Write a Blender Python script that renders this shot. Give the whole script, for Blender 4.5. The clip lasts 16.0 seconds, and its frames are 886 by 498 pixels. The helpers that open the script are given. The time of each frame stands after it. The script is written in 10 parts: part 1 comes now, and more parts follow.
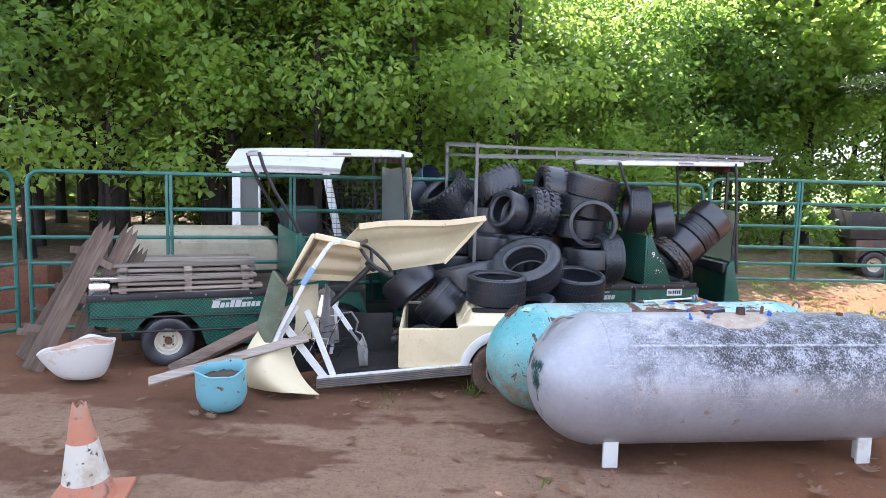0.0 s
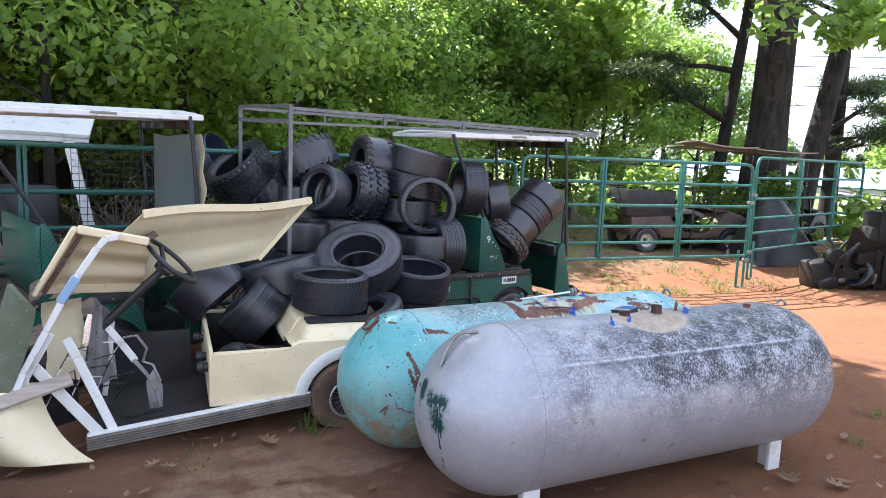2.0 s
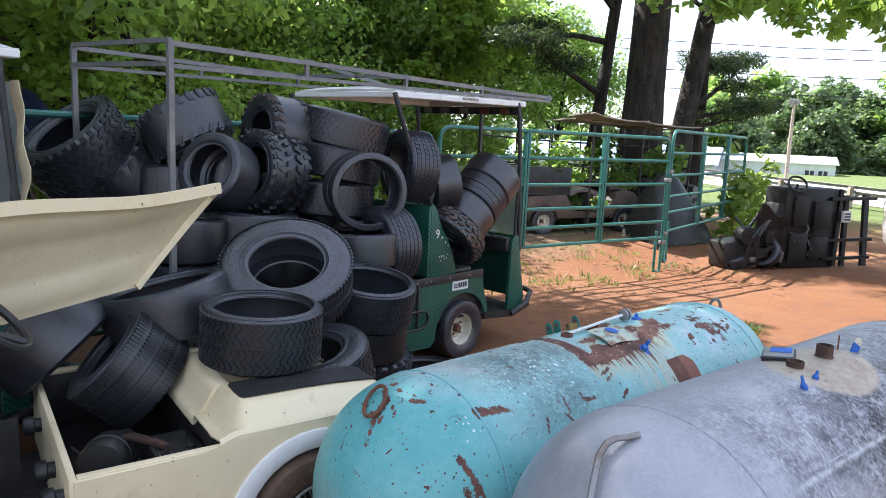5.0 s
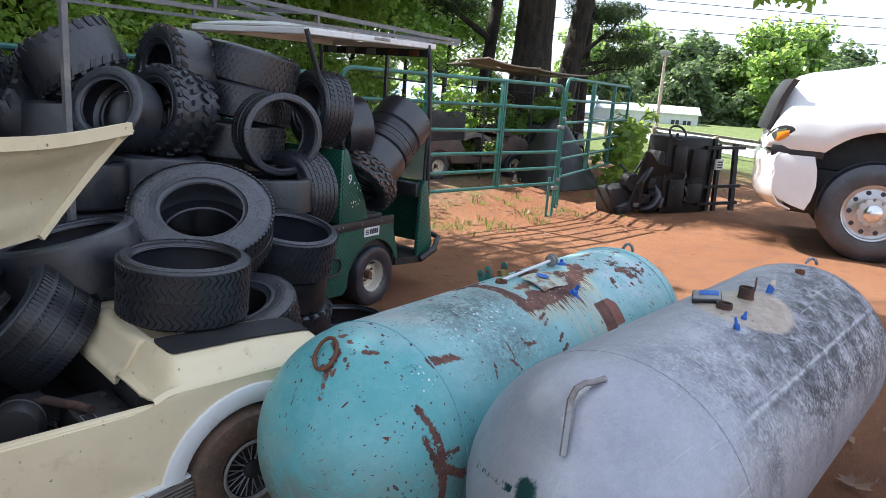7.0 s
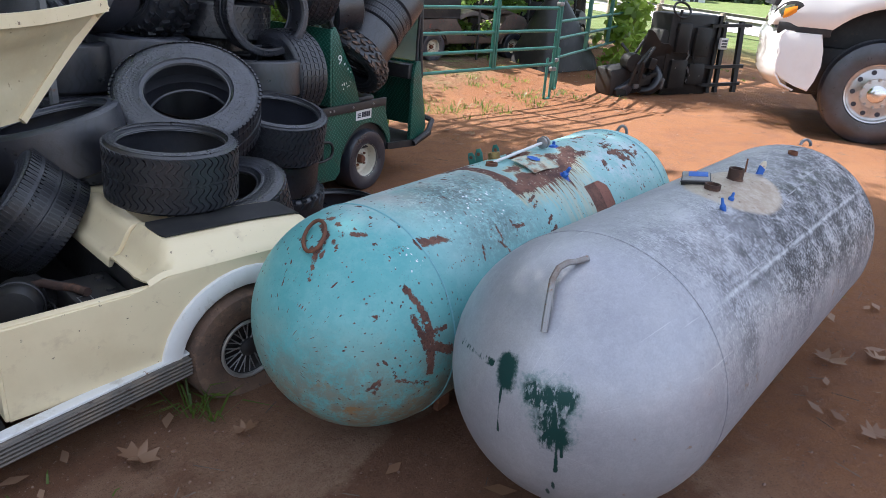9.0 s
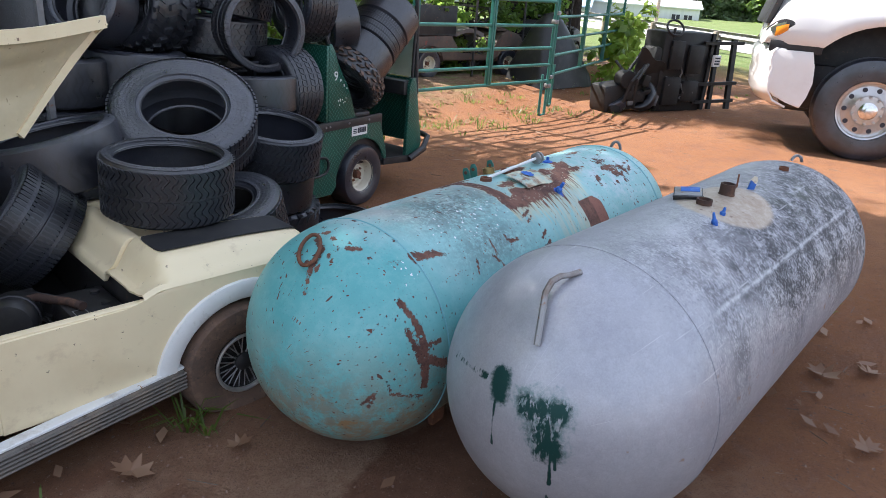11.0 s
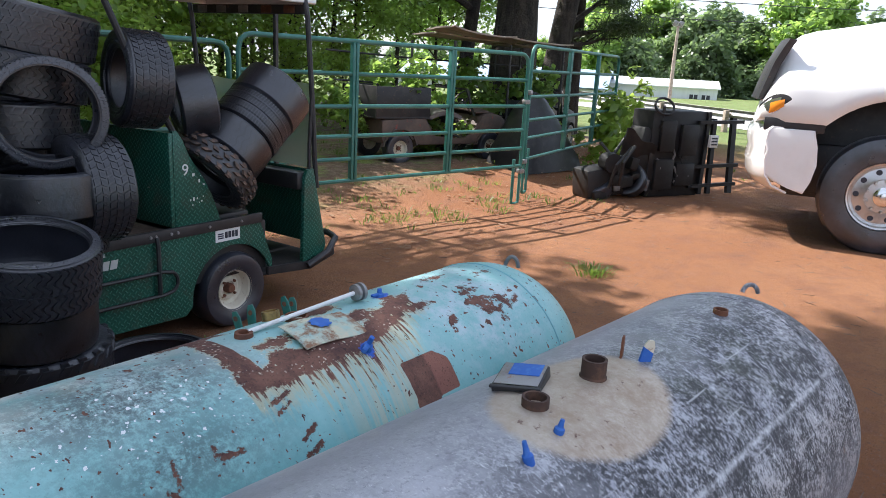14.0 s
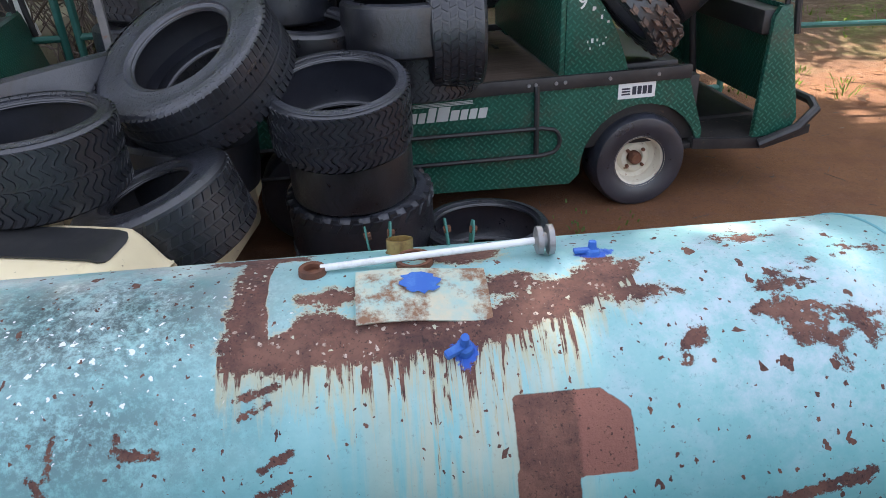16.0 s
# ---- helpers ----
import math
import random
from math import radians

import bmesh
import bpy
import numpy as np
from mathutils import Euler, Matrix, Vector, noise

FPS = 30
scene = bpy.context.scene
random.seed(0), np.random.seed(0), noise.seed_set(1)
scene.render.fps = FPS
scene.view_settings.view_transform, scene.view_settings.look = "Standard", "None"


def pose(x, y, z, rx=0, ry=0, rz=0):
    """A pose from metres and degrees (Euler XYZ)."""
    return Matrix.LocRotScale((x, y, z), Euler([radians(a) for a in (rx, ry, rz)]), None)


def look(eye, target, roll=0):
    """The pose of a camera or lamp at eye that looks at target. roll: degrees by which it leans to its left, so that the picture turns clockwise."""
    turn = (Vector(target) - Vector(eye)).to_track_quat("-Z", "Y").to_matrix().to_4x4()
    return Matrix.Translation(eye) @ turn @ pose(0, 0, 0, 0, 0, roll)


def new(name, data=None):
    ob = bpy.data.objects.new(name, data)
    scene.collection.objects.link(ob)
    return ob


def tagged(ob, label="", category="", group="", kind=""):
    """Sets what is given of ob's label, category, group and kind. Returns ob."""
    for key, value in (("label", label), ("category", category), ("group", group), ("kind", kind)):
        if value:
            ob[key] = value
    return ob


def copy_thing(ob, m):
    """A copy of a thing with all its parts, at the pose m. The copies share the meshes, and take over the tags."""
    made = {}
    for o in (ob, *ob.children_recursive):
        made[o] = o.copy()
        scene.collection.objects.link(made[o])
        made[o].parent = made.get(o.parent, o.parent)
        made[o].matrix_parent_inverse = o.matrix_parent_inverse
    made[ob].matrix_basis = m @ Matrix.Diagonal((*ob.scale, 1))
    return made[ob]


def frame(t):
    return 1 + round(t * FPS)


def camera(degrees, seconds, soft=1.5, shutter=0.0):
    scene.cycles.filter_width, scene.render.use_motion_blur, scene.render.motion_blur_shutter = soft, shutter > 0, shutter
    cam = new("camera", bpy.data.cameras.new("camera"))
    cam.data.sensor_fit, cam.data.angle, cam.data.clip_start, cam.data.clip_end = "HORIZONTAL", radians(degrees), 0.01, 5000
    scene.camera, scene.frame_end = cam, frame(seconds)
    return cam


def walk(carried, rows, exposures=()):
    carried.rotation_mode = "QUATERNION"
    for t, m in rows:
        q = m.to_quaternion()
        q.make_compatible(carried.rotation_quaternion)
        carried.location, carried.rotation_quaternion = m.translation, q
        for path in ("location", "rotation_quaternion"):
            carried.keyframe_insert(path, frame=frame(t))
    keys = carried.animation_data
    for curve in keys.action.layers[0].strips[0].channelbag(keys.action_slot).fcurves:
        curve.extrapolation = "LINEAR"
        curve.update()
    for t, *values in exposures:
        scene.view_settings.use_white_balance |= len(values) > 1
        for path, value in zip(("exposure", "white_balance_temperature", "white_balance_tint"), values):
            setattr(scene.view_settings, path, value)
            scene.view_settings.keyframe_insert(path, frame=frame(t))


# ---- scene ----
cam = camera(63.7, 16.0, 0.6)
PATH = [
    (0, (0.102, 0.144, 1.752), (0.059, 2.13, 1.515), 1.4),
    (0.5, (-0.062, 0.431, 1.728), (0.13, 2.408, 1.496), 2.3),
    (1, (-0.19, 0.701, 1.724), (0.201, 2.647, 1.481), 1.8),
    (1.5, (-0.26, 1.104, 1.693), (0.313, 3.004, 1.443), 2.1),
    (2, (-0.393, 1.449, 1.665), (0.254, 3.321, 1.392), 2.4),
    (2.5, (-0.485, 1.736, 1.658), (0.203, 3.589, 1.356), 2.7),
    (3, (-0.475, 2.105, 1.618), (0.244, 3.939, 1.272), 2.4),
    (3.5, (-0.546, 2.494, 1.595), (0.206, 4.307, 1.206), 2.5),
    (4, (-0.56, 2.781, 1.58), (0.235, 4.575, 1.196), 2.2),
    (4.5, (-0.476, 3.063, 1.569), (0.34, 4.86, 1.246), 1.6),
    (5, (-0.511, 3.265, 1.556), (0.562, 4.924, 1.242), 2.6),
    (5.2, (-0.544, 3.345, 1.556), (0.65, 4.913, 1.214), 3.1),
    (7.3, (-0.665, 3.443, 1.545), (0.662, 4.869, 1.091), 4.4),
    (7.5, (-0.669, 3.443, 1.547), (0.655, 4.869, 1.082), 4.4),
    (8, (-0.656, 3.451, 1.546), (0.639, 4.855, 0.951), 4.4),
    (8.5, (-0.639, 3.444, 1.535), (0.635, 4.791, 0.783), 4.4),
    (9, (-0.634, 3.416, 1.538), (0.648, 4.755, 0.787), 4.3),
    (11.5, (-0.643, 3.39, 1.541), (0.67, 4.741, 0.87), 4.5),
    (12, (-0.527, 3.304, 1.548), (0.799, 4.679, 0.956), 4.4),
    (12.5, (-0.366, 3.311, 1.538), (0.955, 4.709, 0.988), 4.4),
    (13, (-0.142, 3.488, 1.539), (1.178, 4.899, 1.02), 3.9),
    (13.5, (0.267, 3.564, 1.526), (1.594, 4.974, 1.026), 3.5),
    (14, (0.684, 3.685, 1.5), (1.958, 5.142, 0.996), 3.2),
    (14.5, (1.085, 3.822, 1.504), (2.274, 5.353, 1.013), 2.3),
    (14.8, (1.289, 3.895, 1.485), (2.257, 5.557, 0.937), 2.9),
    (15, (1.414, 3.954, 1.483), (2.12, 5.721, 0.87), 2.5),
    (15.2, (1.51, 4.028, 1.478), (1.867, 5.869, 0.785), 0.7),
    (15.5, (1.614, 4.16, 1.441), (1.782, 5.986, 0.643), 0.8),
    (16, (1.83, 4.273, 1.412), (1.613, 6.019, 0.46), -2.8),
]
walk(cam, [(t, look(eye, target, roll)) for t, eye, target, roll in PATH], [(0, 3.0, 6000, 17), (1.2, 2.9, 6000, 17), (2.5, 2.55, 6050, 15), (5, 2.35, 6050, 14), (8, 2.05, 6150, 14), (8.6, 2.22, 6150, 14), (11.5, 2.22, 6150, 14), (12.4, 2.14, 6150, 14), (13.6, 1.98, 6150, 14), (14.5, 2.02, 6150, 14), (15, 2.3, 6250, 15), (15.5, 2.55, 6400, 16), (16, 2.6, 6500, 16)])

# ---- light ----
SUN_AZ = Vector((-0.30, 0.95, 0)).normalized()
SUN_EL = radians(50)
world = bpy.data.worlds.new("world")
scene.world = world
world.use_nodes = True
wn = world.node_tree
sky = wn.nodes.new("ShaderNodeTexSky")
sky.sky_type = "NISHITA"
sky.sun_disc = False
sky.sun_elevation = SUN_EL
sky.sun_rotation = math.atan2(SUN_AZ.x, SUN_AZ.y)
sky.air_density, sky.dust_density, sky.ozone_density = 1.0, 1.3, 1.0
# thin broken cloud drawn over the clear sky
at = wn.nodes.new("ShaderNodeTexCoord")
puff = wn.nodes.new("ShaderNodeTexNoise")
puff.inputs["Scale"].default_value, puff.inputs["Detail"].default_value, puff.inputs["Roughness"].default_value = 2.6, 7.0, 0.6
flat = wn.nodes.new("ShaderNodeMapping")
flat.inputs["Scale"].default_value = (1.0, 1.0, 3.2)
cover = wn.nodes.new("ShaderNodeMapRange")
for key, v in (("From Min", 0.36), ("From Max", 0.64), ("To Min", 0.62), ("To Max", 0.97)):
    cover.inputs[key].default_value = v
veil = wn.nodes.new("ShaderNodeMix")
veil.data_type = "RGBA"
veil.inputs[7].default_value = (1.42, 1.52, 1.66, 1)
wn.links.new(at.outputs["Generated"], flat.inputs["Vector"])
wn.links.new(flat.outputs[0], puff.inputs["Vector"])
wn.links.new(puff.outputs[0], cover.inputs["Value"])
wn.links.new(cover.outputs[0], veil.inputs[0])
wn.links.new(sky.outputs[0], veil.inputs[6])
wn.links.new(veil.outputs[2], wn.nodes["Background"].inputs[0])
wn.nodes["Background"].inputs[1].default_value = 0.15
sun = new("sun", bpy.data.lights.new("sun", "SUN"))
sun.data.energy, sun.data.angle, sun.data.color = 2.7, radians(0.5), (1.0, 0.95, 0.86)
sun.matrix_world = look(Vector((0, 0, 0)) + SUN_AZ * math.cos(SUN_EL) * 30 + Vector((0, 0, math.sin(SUN_EL) * 30)), (0, 0, 0))

# ---- building helpers ----
def link_mesh(name, bm, material, smooth=True, angle=40):
    me = bpy.data.meshes.new(name)
    bmesh.ops.recalc_face_normals(bm, faces=bm.faces)
    if smooth:
        lim = radians(angle)
        for f in bm.faces:
            f.smooth = True
        for e in bm.edges:
            if len(e.link_faces) == 2 and e.calc_face_angle(0) > lim:
                e.smooth = False
    bm.to_mesh(me)
    bm.free()
    for m in (material if isinstance(material, (list, tuple)) else [material]):
        me.materials.append(m)
    return new(name, me)


def part(name, bm, material, parent=None, label="", smooth=True, angle=40):
    ob = link_mesh(name, bm, material, smooth, angle)
    if parent is not None:
        ob.parent = parent
    return tagged(ob, label)


def thing(name, m, label, category, group=""):
    ob = new(name)
    ob.empty_display_size = 0.1
    ob.matrix_world = m
    return tagged(ob, label, category, group)


def solo(name, bm, material, label, category, group="", m=None, kind="", angle=40, smooth=True):
    ob = link_mesh(name, bm, material, smooth, angle)
    if m is not None:
        ob.matrix_world = m
    return tagged(ob, label, category, group, kind)


def place(x, y, heading, z=0.0):
    return pose(x, y, z, 0, 0, heading)


def ground_z(x, y):
    bank = min(1.0, max(0.0, (y - 9.7) / 2.0))
    return -0.011 * (min(y, 40) - 4.25) + 0.18 * bank * bank * (3 - 2 * bank)


def box(bm, lo, hi, bevel=0.0, m=None, seg=2):
    c = [(a + b) / 2 for a, b in zip(lo, hi)]
    s = [abs(b - a) for a, b in zip(lo, hi)]
    r = bmesh.ops.create_cube(bm, size=1.0, matrix=Matrix.Translation(c) @ Matrix.Diagonal((*s, 1)))
    vs = r["verts"]
    if bevel:
        es = list({e for v in vs for e in v.link_edges})
        out = bmesh.ops.bevel(bm, geom=es, offset=min(bevel, min(s) * 0.45), segments=seg, affect="EDGES", profile=0.5)
        vs = list({v for f in out["faces"] for v in f.verts} | {v for v in vs if v.is_valid})
    if m is not None:
        bmesh.ops.transform(bm, matrix=m, verts=vs)
    return vs


def axes_for(d):
    d = Vector(d).normalized()
    up = Vector((0, 0, 1)) if abs(d.z) < 0.95 else Vector((1, 0, 0))
    a = d.cross(up).normalized()
    return a, a.cross(d).normalized()


def tube(bm, pts, r, n=8, cap=True, closed=False, flat=1.0):
    """A round bar along points; r may be a list."""
    pts = [Vector(p) for p in pts]
    rings = []
    a = None
    for i, p in enumerate(pts):
        if closed:
            d = pts[(i + 1) % len(pts)] - pts[i - 1]
        else:
            d = pts[min(i + 1, len(pts) - 1)] - pts[max(i - 1, 0)]
        d.normalize()
        if a is None:
            a, b = axes_for(d)
        else:
            a = (a - d * a.dot(d)).normalized()
            b = a.cross(d).normalized()
        rr = r[i] if isinstance(r, (list, tuple)) else r
        rings.append([bm.verts.new(p + (a * math.cos(2 * math.pi * k / n) + b * flat * math.sin(2 * math.pi * k / n)) * rr) for k in range(n)])
    last = len(rings) if closed else len(rings) - 1
    for i in range(last):
        u, w = rings[i], rings[(i + 1) % len(rings)]
        for k in range(n):
            bm.faces.new((u[k], u[(k + 1) % n], w[(k + 1) % n], w[k]))
    if cap and not closed:
        bm.faces.new(rings[0][::-1])
        bm.faces.new(rings[-1])
    return rings


def bar(bm, p, q, w, h, up=(0, 0, 1), bevel=0.0):
    """A square bar from p to q, w across and h along up."""
    p, q = Vector(p), Vector(q)
    d = q - p
    L = d.length
    d.normalize()
    s = d.cross(Vector(up)).normalized()
    t = s.cross(d).normalized()
    m = Matrix.Translation((p + q) / 2) @ Matrix((d, s, t)).transposed().to_4x4()
    return box(bm, (-L / 2, -w / 2, -h / 2), (L / 2, w / 2, h / 2), bevel, m, 1)


def lathe(bm, profile, n=32, m=None, close=False, span=2 * math.pi):
    """Turns (radius, along) round the local x axis; along is x."""
    rings = []
    for r, x in profile:
        if r < 1e-6:
            rings.append([bm.verts.new((x, 0, 0))])
        else:
            rings.append([bm.verts.new((x, r * math.cos(span * k / n), r * math.sin(span * k / n))) for k in range(n)])
    if close:
        rings.append(rings[0])
    for u, w in zip(rings, rings[1:]):
        for k in range(n):
            j = (k + 1) % n
            if len(u) == 1 and len(w) == 1:
                continue
            if len(u) == 1:
                bm.faces.new((u[0], w[j], w[k]))
            elif len(w) == 1:
                bm.faces.new((u[k], u[j], w[0]))
            else:
                bm.faces.new((u[k], u[j], w[j], w[k]))
    vs = list({v for ring in rings for v in ring})
    if m is not None:
        bmesh.ops.transform(bm, matrix=m, verts=vs)
    return vs


def prism(bm, poly, thick, m=None, bevel=0.0):
    """A polygon in the local x, z plane, thickened along y from 0 to thick."""
    a = [bm.verts.new((x, 0, z)) for x, z in poly]
    b = [bm.verts.new((x, thick, z)) for x, z in poly]
    fs = [bm.faces.new(a), bm.faces.new(b[::-1])]
    for i in range(len(poly)):
        j = (i + 1) % len(poly)
        fs.append(bm.faces.new((a[j], a[i], b[i], b[j])))
    vs = a + b
    if bevel:
        es = list({e for f in fs[:2] for e in f.edges})
        out = bmesh.ops.bevel(bm, geom=es, offset=bevel, segments=2, affect="EDGES", profile=0.5)
        vs = list({v for f in out["faces"] for v in f.verts} | {v for v in vs if v.is_valid})
    if m is not None:
        bmesh.ops.transform(bm, matrix=m, verts=vs)
    return vs


def sheet(bm, grid, thick=0.0):
    """A skin over rows of points, optionally given a thickness downwards along its normals."""
    vs = [[bm.verts.new(p) for p in row] for row in grid]
    fs = []
    for i in range(len(vs) - 1):
        for j in range(len(vs[0]) - 1):
            fs.append(bm.faces.new((vs[i][j], vs[i][j + 1], vs[i + 1][j + 1], vs[i + 1][j])))
    if thick:
        bm.normal_update()
        bmesh.ops.solidify(bm, geom=fs, thickness=thick)
    return vs


def hgrid(nu, nv, fn):
    return [[fn(i / nu, j / nv) for j in range(nv + 1)] for i in range(nu + 1)]


def letters(name, text, size, m, material, parent, depth=0.001, spacing=1.0, shear=0.0):
    cu = bpy.data.curves.new(name, "FONT")
    cu.body, cu.size, cu.extrude, cu.space_character, cu.shear = text, size, depth, spacing, shear
    cu.align_x, cu.align_y = "CENTER", "CENTER"
    tmp = new(name + "_tmp", cu)
    deps = bpy.context.evaluated_depsgraph_get()
    me = bpy.data.meshes.new_from_object(tmp.evaluated_get(deps))
    bpy.data.objects.remove(tmp)
    me.name = name
    me.materials.clear()
    me.materials.append(material)
    ob = new(name, me)
    ob.parent = parent
    ob.matrix_local = m
    return ob

# ---- materials ----
class Nodes:
    """Small wrapper for wiring a node tree."""

    def __init__(self, name):
        self.mat = bpy.data.materials.new(name)
        self.mat.use_nodes = True
        self.t = self.mat.node_tree
        self.bsdf = self.t.nodes["Principled BSDF"]
        self.tex = self.n("ShaderNodeTexCoord")
        self.obj = self.tex.outputs["Object"]

    def n(self, kind, **kw):
        node = self.t.nodes.new(kind)
        for k, v in kw.items():
            node.inputs[k].default_value = v
        return node

    def link(self, a, b):
        self.t.links.new(a, b)

    def val(self, sock, v):
        if isinstance(v, bpy.types.NodeSocket):
            self.link(v, sock)
        else:
            sock.default_value = v

    def math(self, op, a, b=0.0, clamp=False):
        node = self.n("ShaderNodeMath")
        node.operation, node.use_clamp = op, clamp
        self.val(node.inputs[0], a)
        self.val(node.inputs[1], b)
        return node.outputs[0]

    def scaled(self, v=(1, 1, 1), off=(0, 0, 0), src=None):
        node = self.n("ShaderNodeMapping")
        node.inputs["Scale"].default_value = v
        node.inputs["Location"].default_value = off
        self.link(src or self.obj, node.inputs["Vector"])
        return node.outputs[0]

    def noise(self, scale, detail=4.0, rough=0.6, src=None, stretch=None, distort=0.0, off=(0, 0, 0)):
        node = self.n("ShaderNodeTexNoise", Scale=scale, Detail=detail, Roughness=rough, Distortion=distort)
        self.link(self.scaled(stretch or (1, 1, 1), off, src) if (stretch or any(off)) else (src or self.obj), node.inputs["Vector"])
        return node.outputs[0]

    def cells(self, scale, stretch=(1, 1, 1), off=(0, 0, 0), src=None, distort=0.35):
        """Distance to the nearest scattered point, in cells, and that cell's random number."""
        warp = self.n("ShaderNodeVectorMath")
        warp.operation = "ADD"
        vec = self.scaled(stretch, off, src)
        self.link(vec, warp.inputs[0])
        wig = self.n("ShaderNodeTexNoise", Scale=scale * 2.2, Detail=3.0)
        self.link(vec, wig.inputs["Vector"])
        half = self.n("ShaderNodeVectorMath")
        half.operation = "MULTIPLY_ADD"
        self.link(wig.outputs["Color"], half.inputs[0])
        half.inputs[1].default_value = (distort / scale,) * 3
        half.inputs[2].default_value = (-0.5 * distort / scale,) * 3
        self.link(half.outputs[0], warp.inputs[1])
        node = self.n("ShaderNodeTexVoronoi", Scale=scale)
        node.voronoi_dimensions = "2D"
        self.link(warp.outputs[0], node.inputs["Vector"])
        sep = self.n("ShaderNodeSeparateXYZ")
        self.link(node.outputs["Color"], sep.inputs[0])
        return node.outputs["Distance"], sep.outputs[0]

    def ramp(self, v, lo, hi):
        node = self.n("ShaderNodeMapRange")
        node.clamp = True
        self.link(v, node.inputs["Value"])
        node.inputs["From Min"].default_value, node.inputs["From Max"].default_value = lo, hi
        return node.outputs[0]

    def mix(self, fac, a, b, mode="MIX"):
        node = self.n("ShaderNodeMix")
        node.data_type, node.blend_type = "RGBA", mode
        self.val(node.inputs[0], fac)
        for s, v in ((node.inputs[6], a), (node.inputs[7], b)):
            self.val(s, v if isinstance(v, bpy.types.NodeSocket) else (*v, 1) if len(v) == 3 else v)
        return node.outputs[2]

    def blend(self, fac, a, b):
        node = self.n("ShaderNodeMix")
        self.val(node.inputs[0], fac)
        self.val(node.inputs[2], a)
        self.val(node.inputs[3], b)
        return node.outputs[0]

    def bump(self, height, strength=0.3, dist=0.01, prev=None):
        node = self.n("ShaderNodeBump", Strength=strength, Distance=dist)
        self.link(height, node.inputs["Height"])
        if prev is not None:
            self.link(prev, node.inputs["Normal"])
        return node.outputs[0]

    def out(self, color=None, rough=None, metal=None, normal=None, spec=None):
        for key, v in (("Base Color", color), ("Roughness", rough), ("Metallic", metal), ("Normal", normal), ("Specular IOR Level", spec)):
            if v is not None:
                s = self.bsdf.inputs[key]
                self.val(s, (*v, 1) if isinstance(v, tuple) and len(v) == 3 else v)
        return self.mat


def simple(name, base, rough=0.6, metal=0.0, spots=(), bump=(0, 0, 0), vary=0.0, rough_var=0.0, spec=None):
    """Base colour with blotches (scale, low, high, colour, stretch) laid over it."""
    k = Nodes(name)
    col = k.mix(0.0, base, base)
    for s in spots:
        scale, lo, hi, c = s[:4]
        f = k.ramp(k.noise(scale, 6.0, 0.65, stretch=s[4] if len(s) > 4 else None, off=(scale * 0.37, 1.7, scale)), lo, hi)
        col = k.mix(f, col, c)
    if vary:
        info = k.n("ShaderNodeObjectInfo")
        v = k.math("ADD", k.math("MULTIPLY", info.outputs["Random"], 2 * vary), 1 - vary)
        hsv = k.n("ShaderNodeHueSaturation")
        k.link(v, hsv.inputs["Value"])
        k.link(col, hsv.inputs["Color"])
        col = hsv.outputs[0]
    r = rough
    if rough_var:
        r = k.math("ADD", k.math("MULTIPLY", k.noise(9, 5), rough_var), rough - rough_var / 2, True)
    nrm = k.bump(k.noise(bump[0], 6, 0.7), bump[1], bump[2]) if bump[1] else None
    return k.out(col, r, metal, nrm, spec)


M = {}


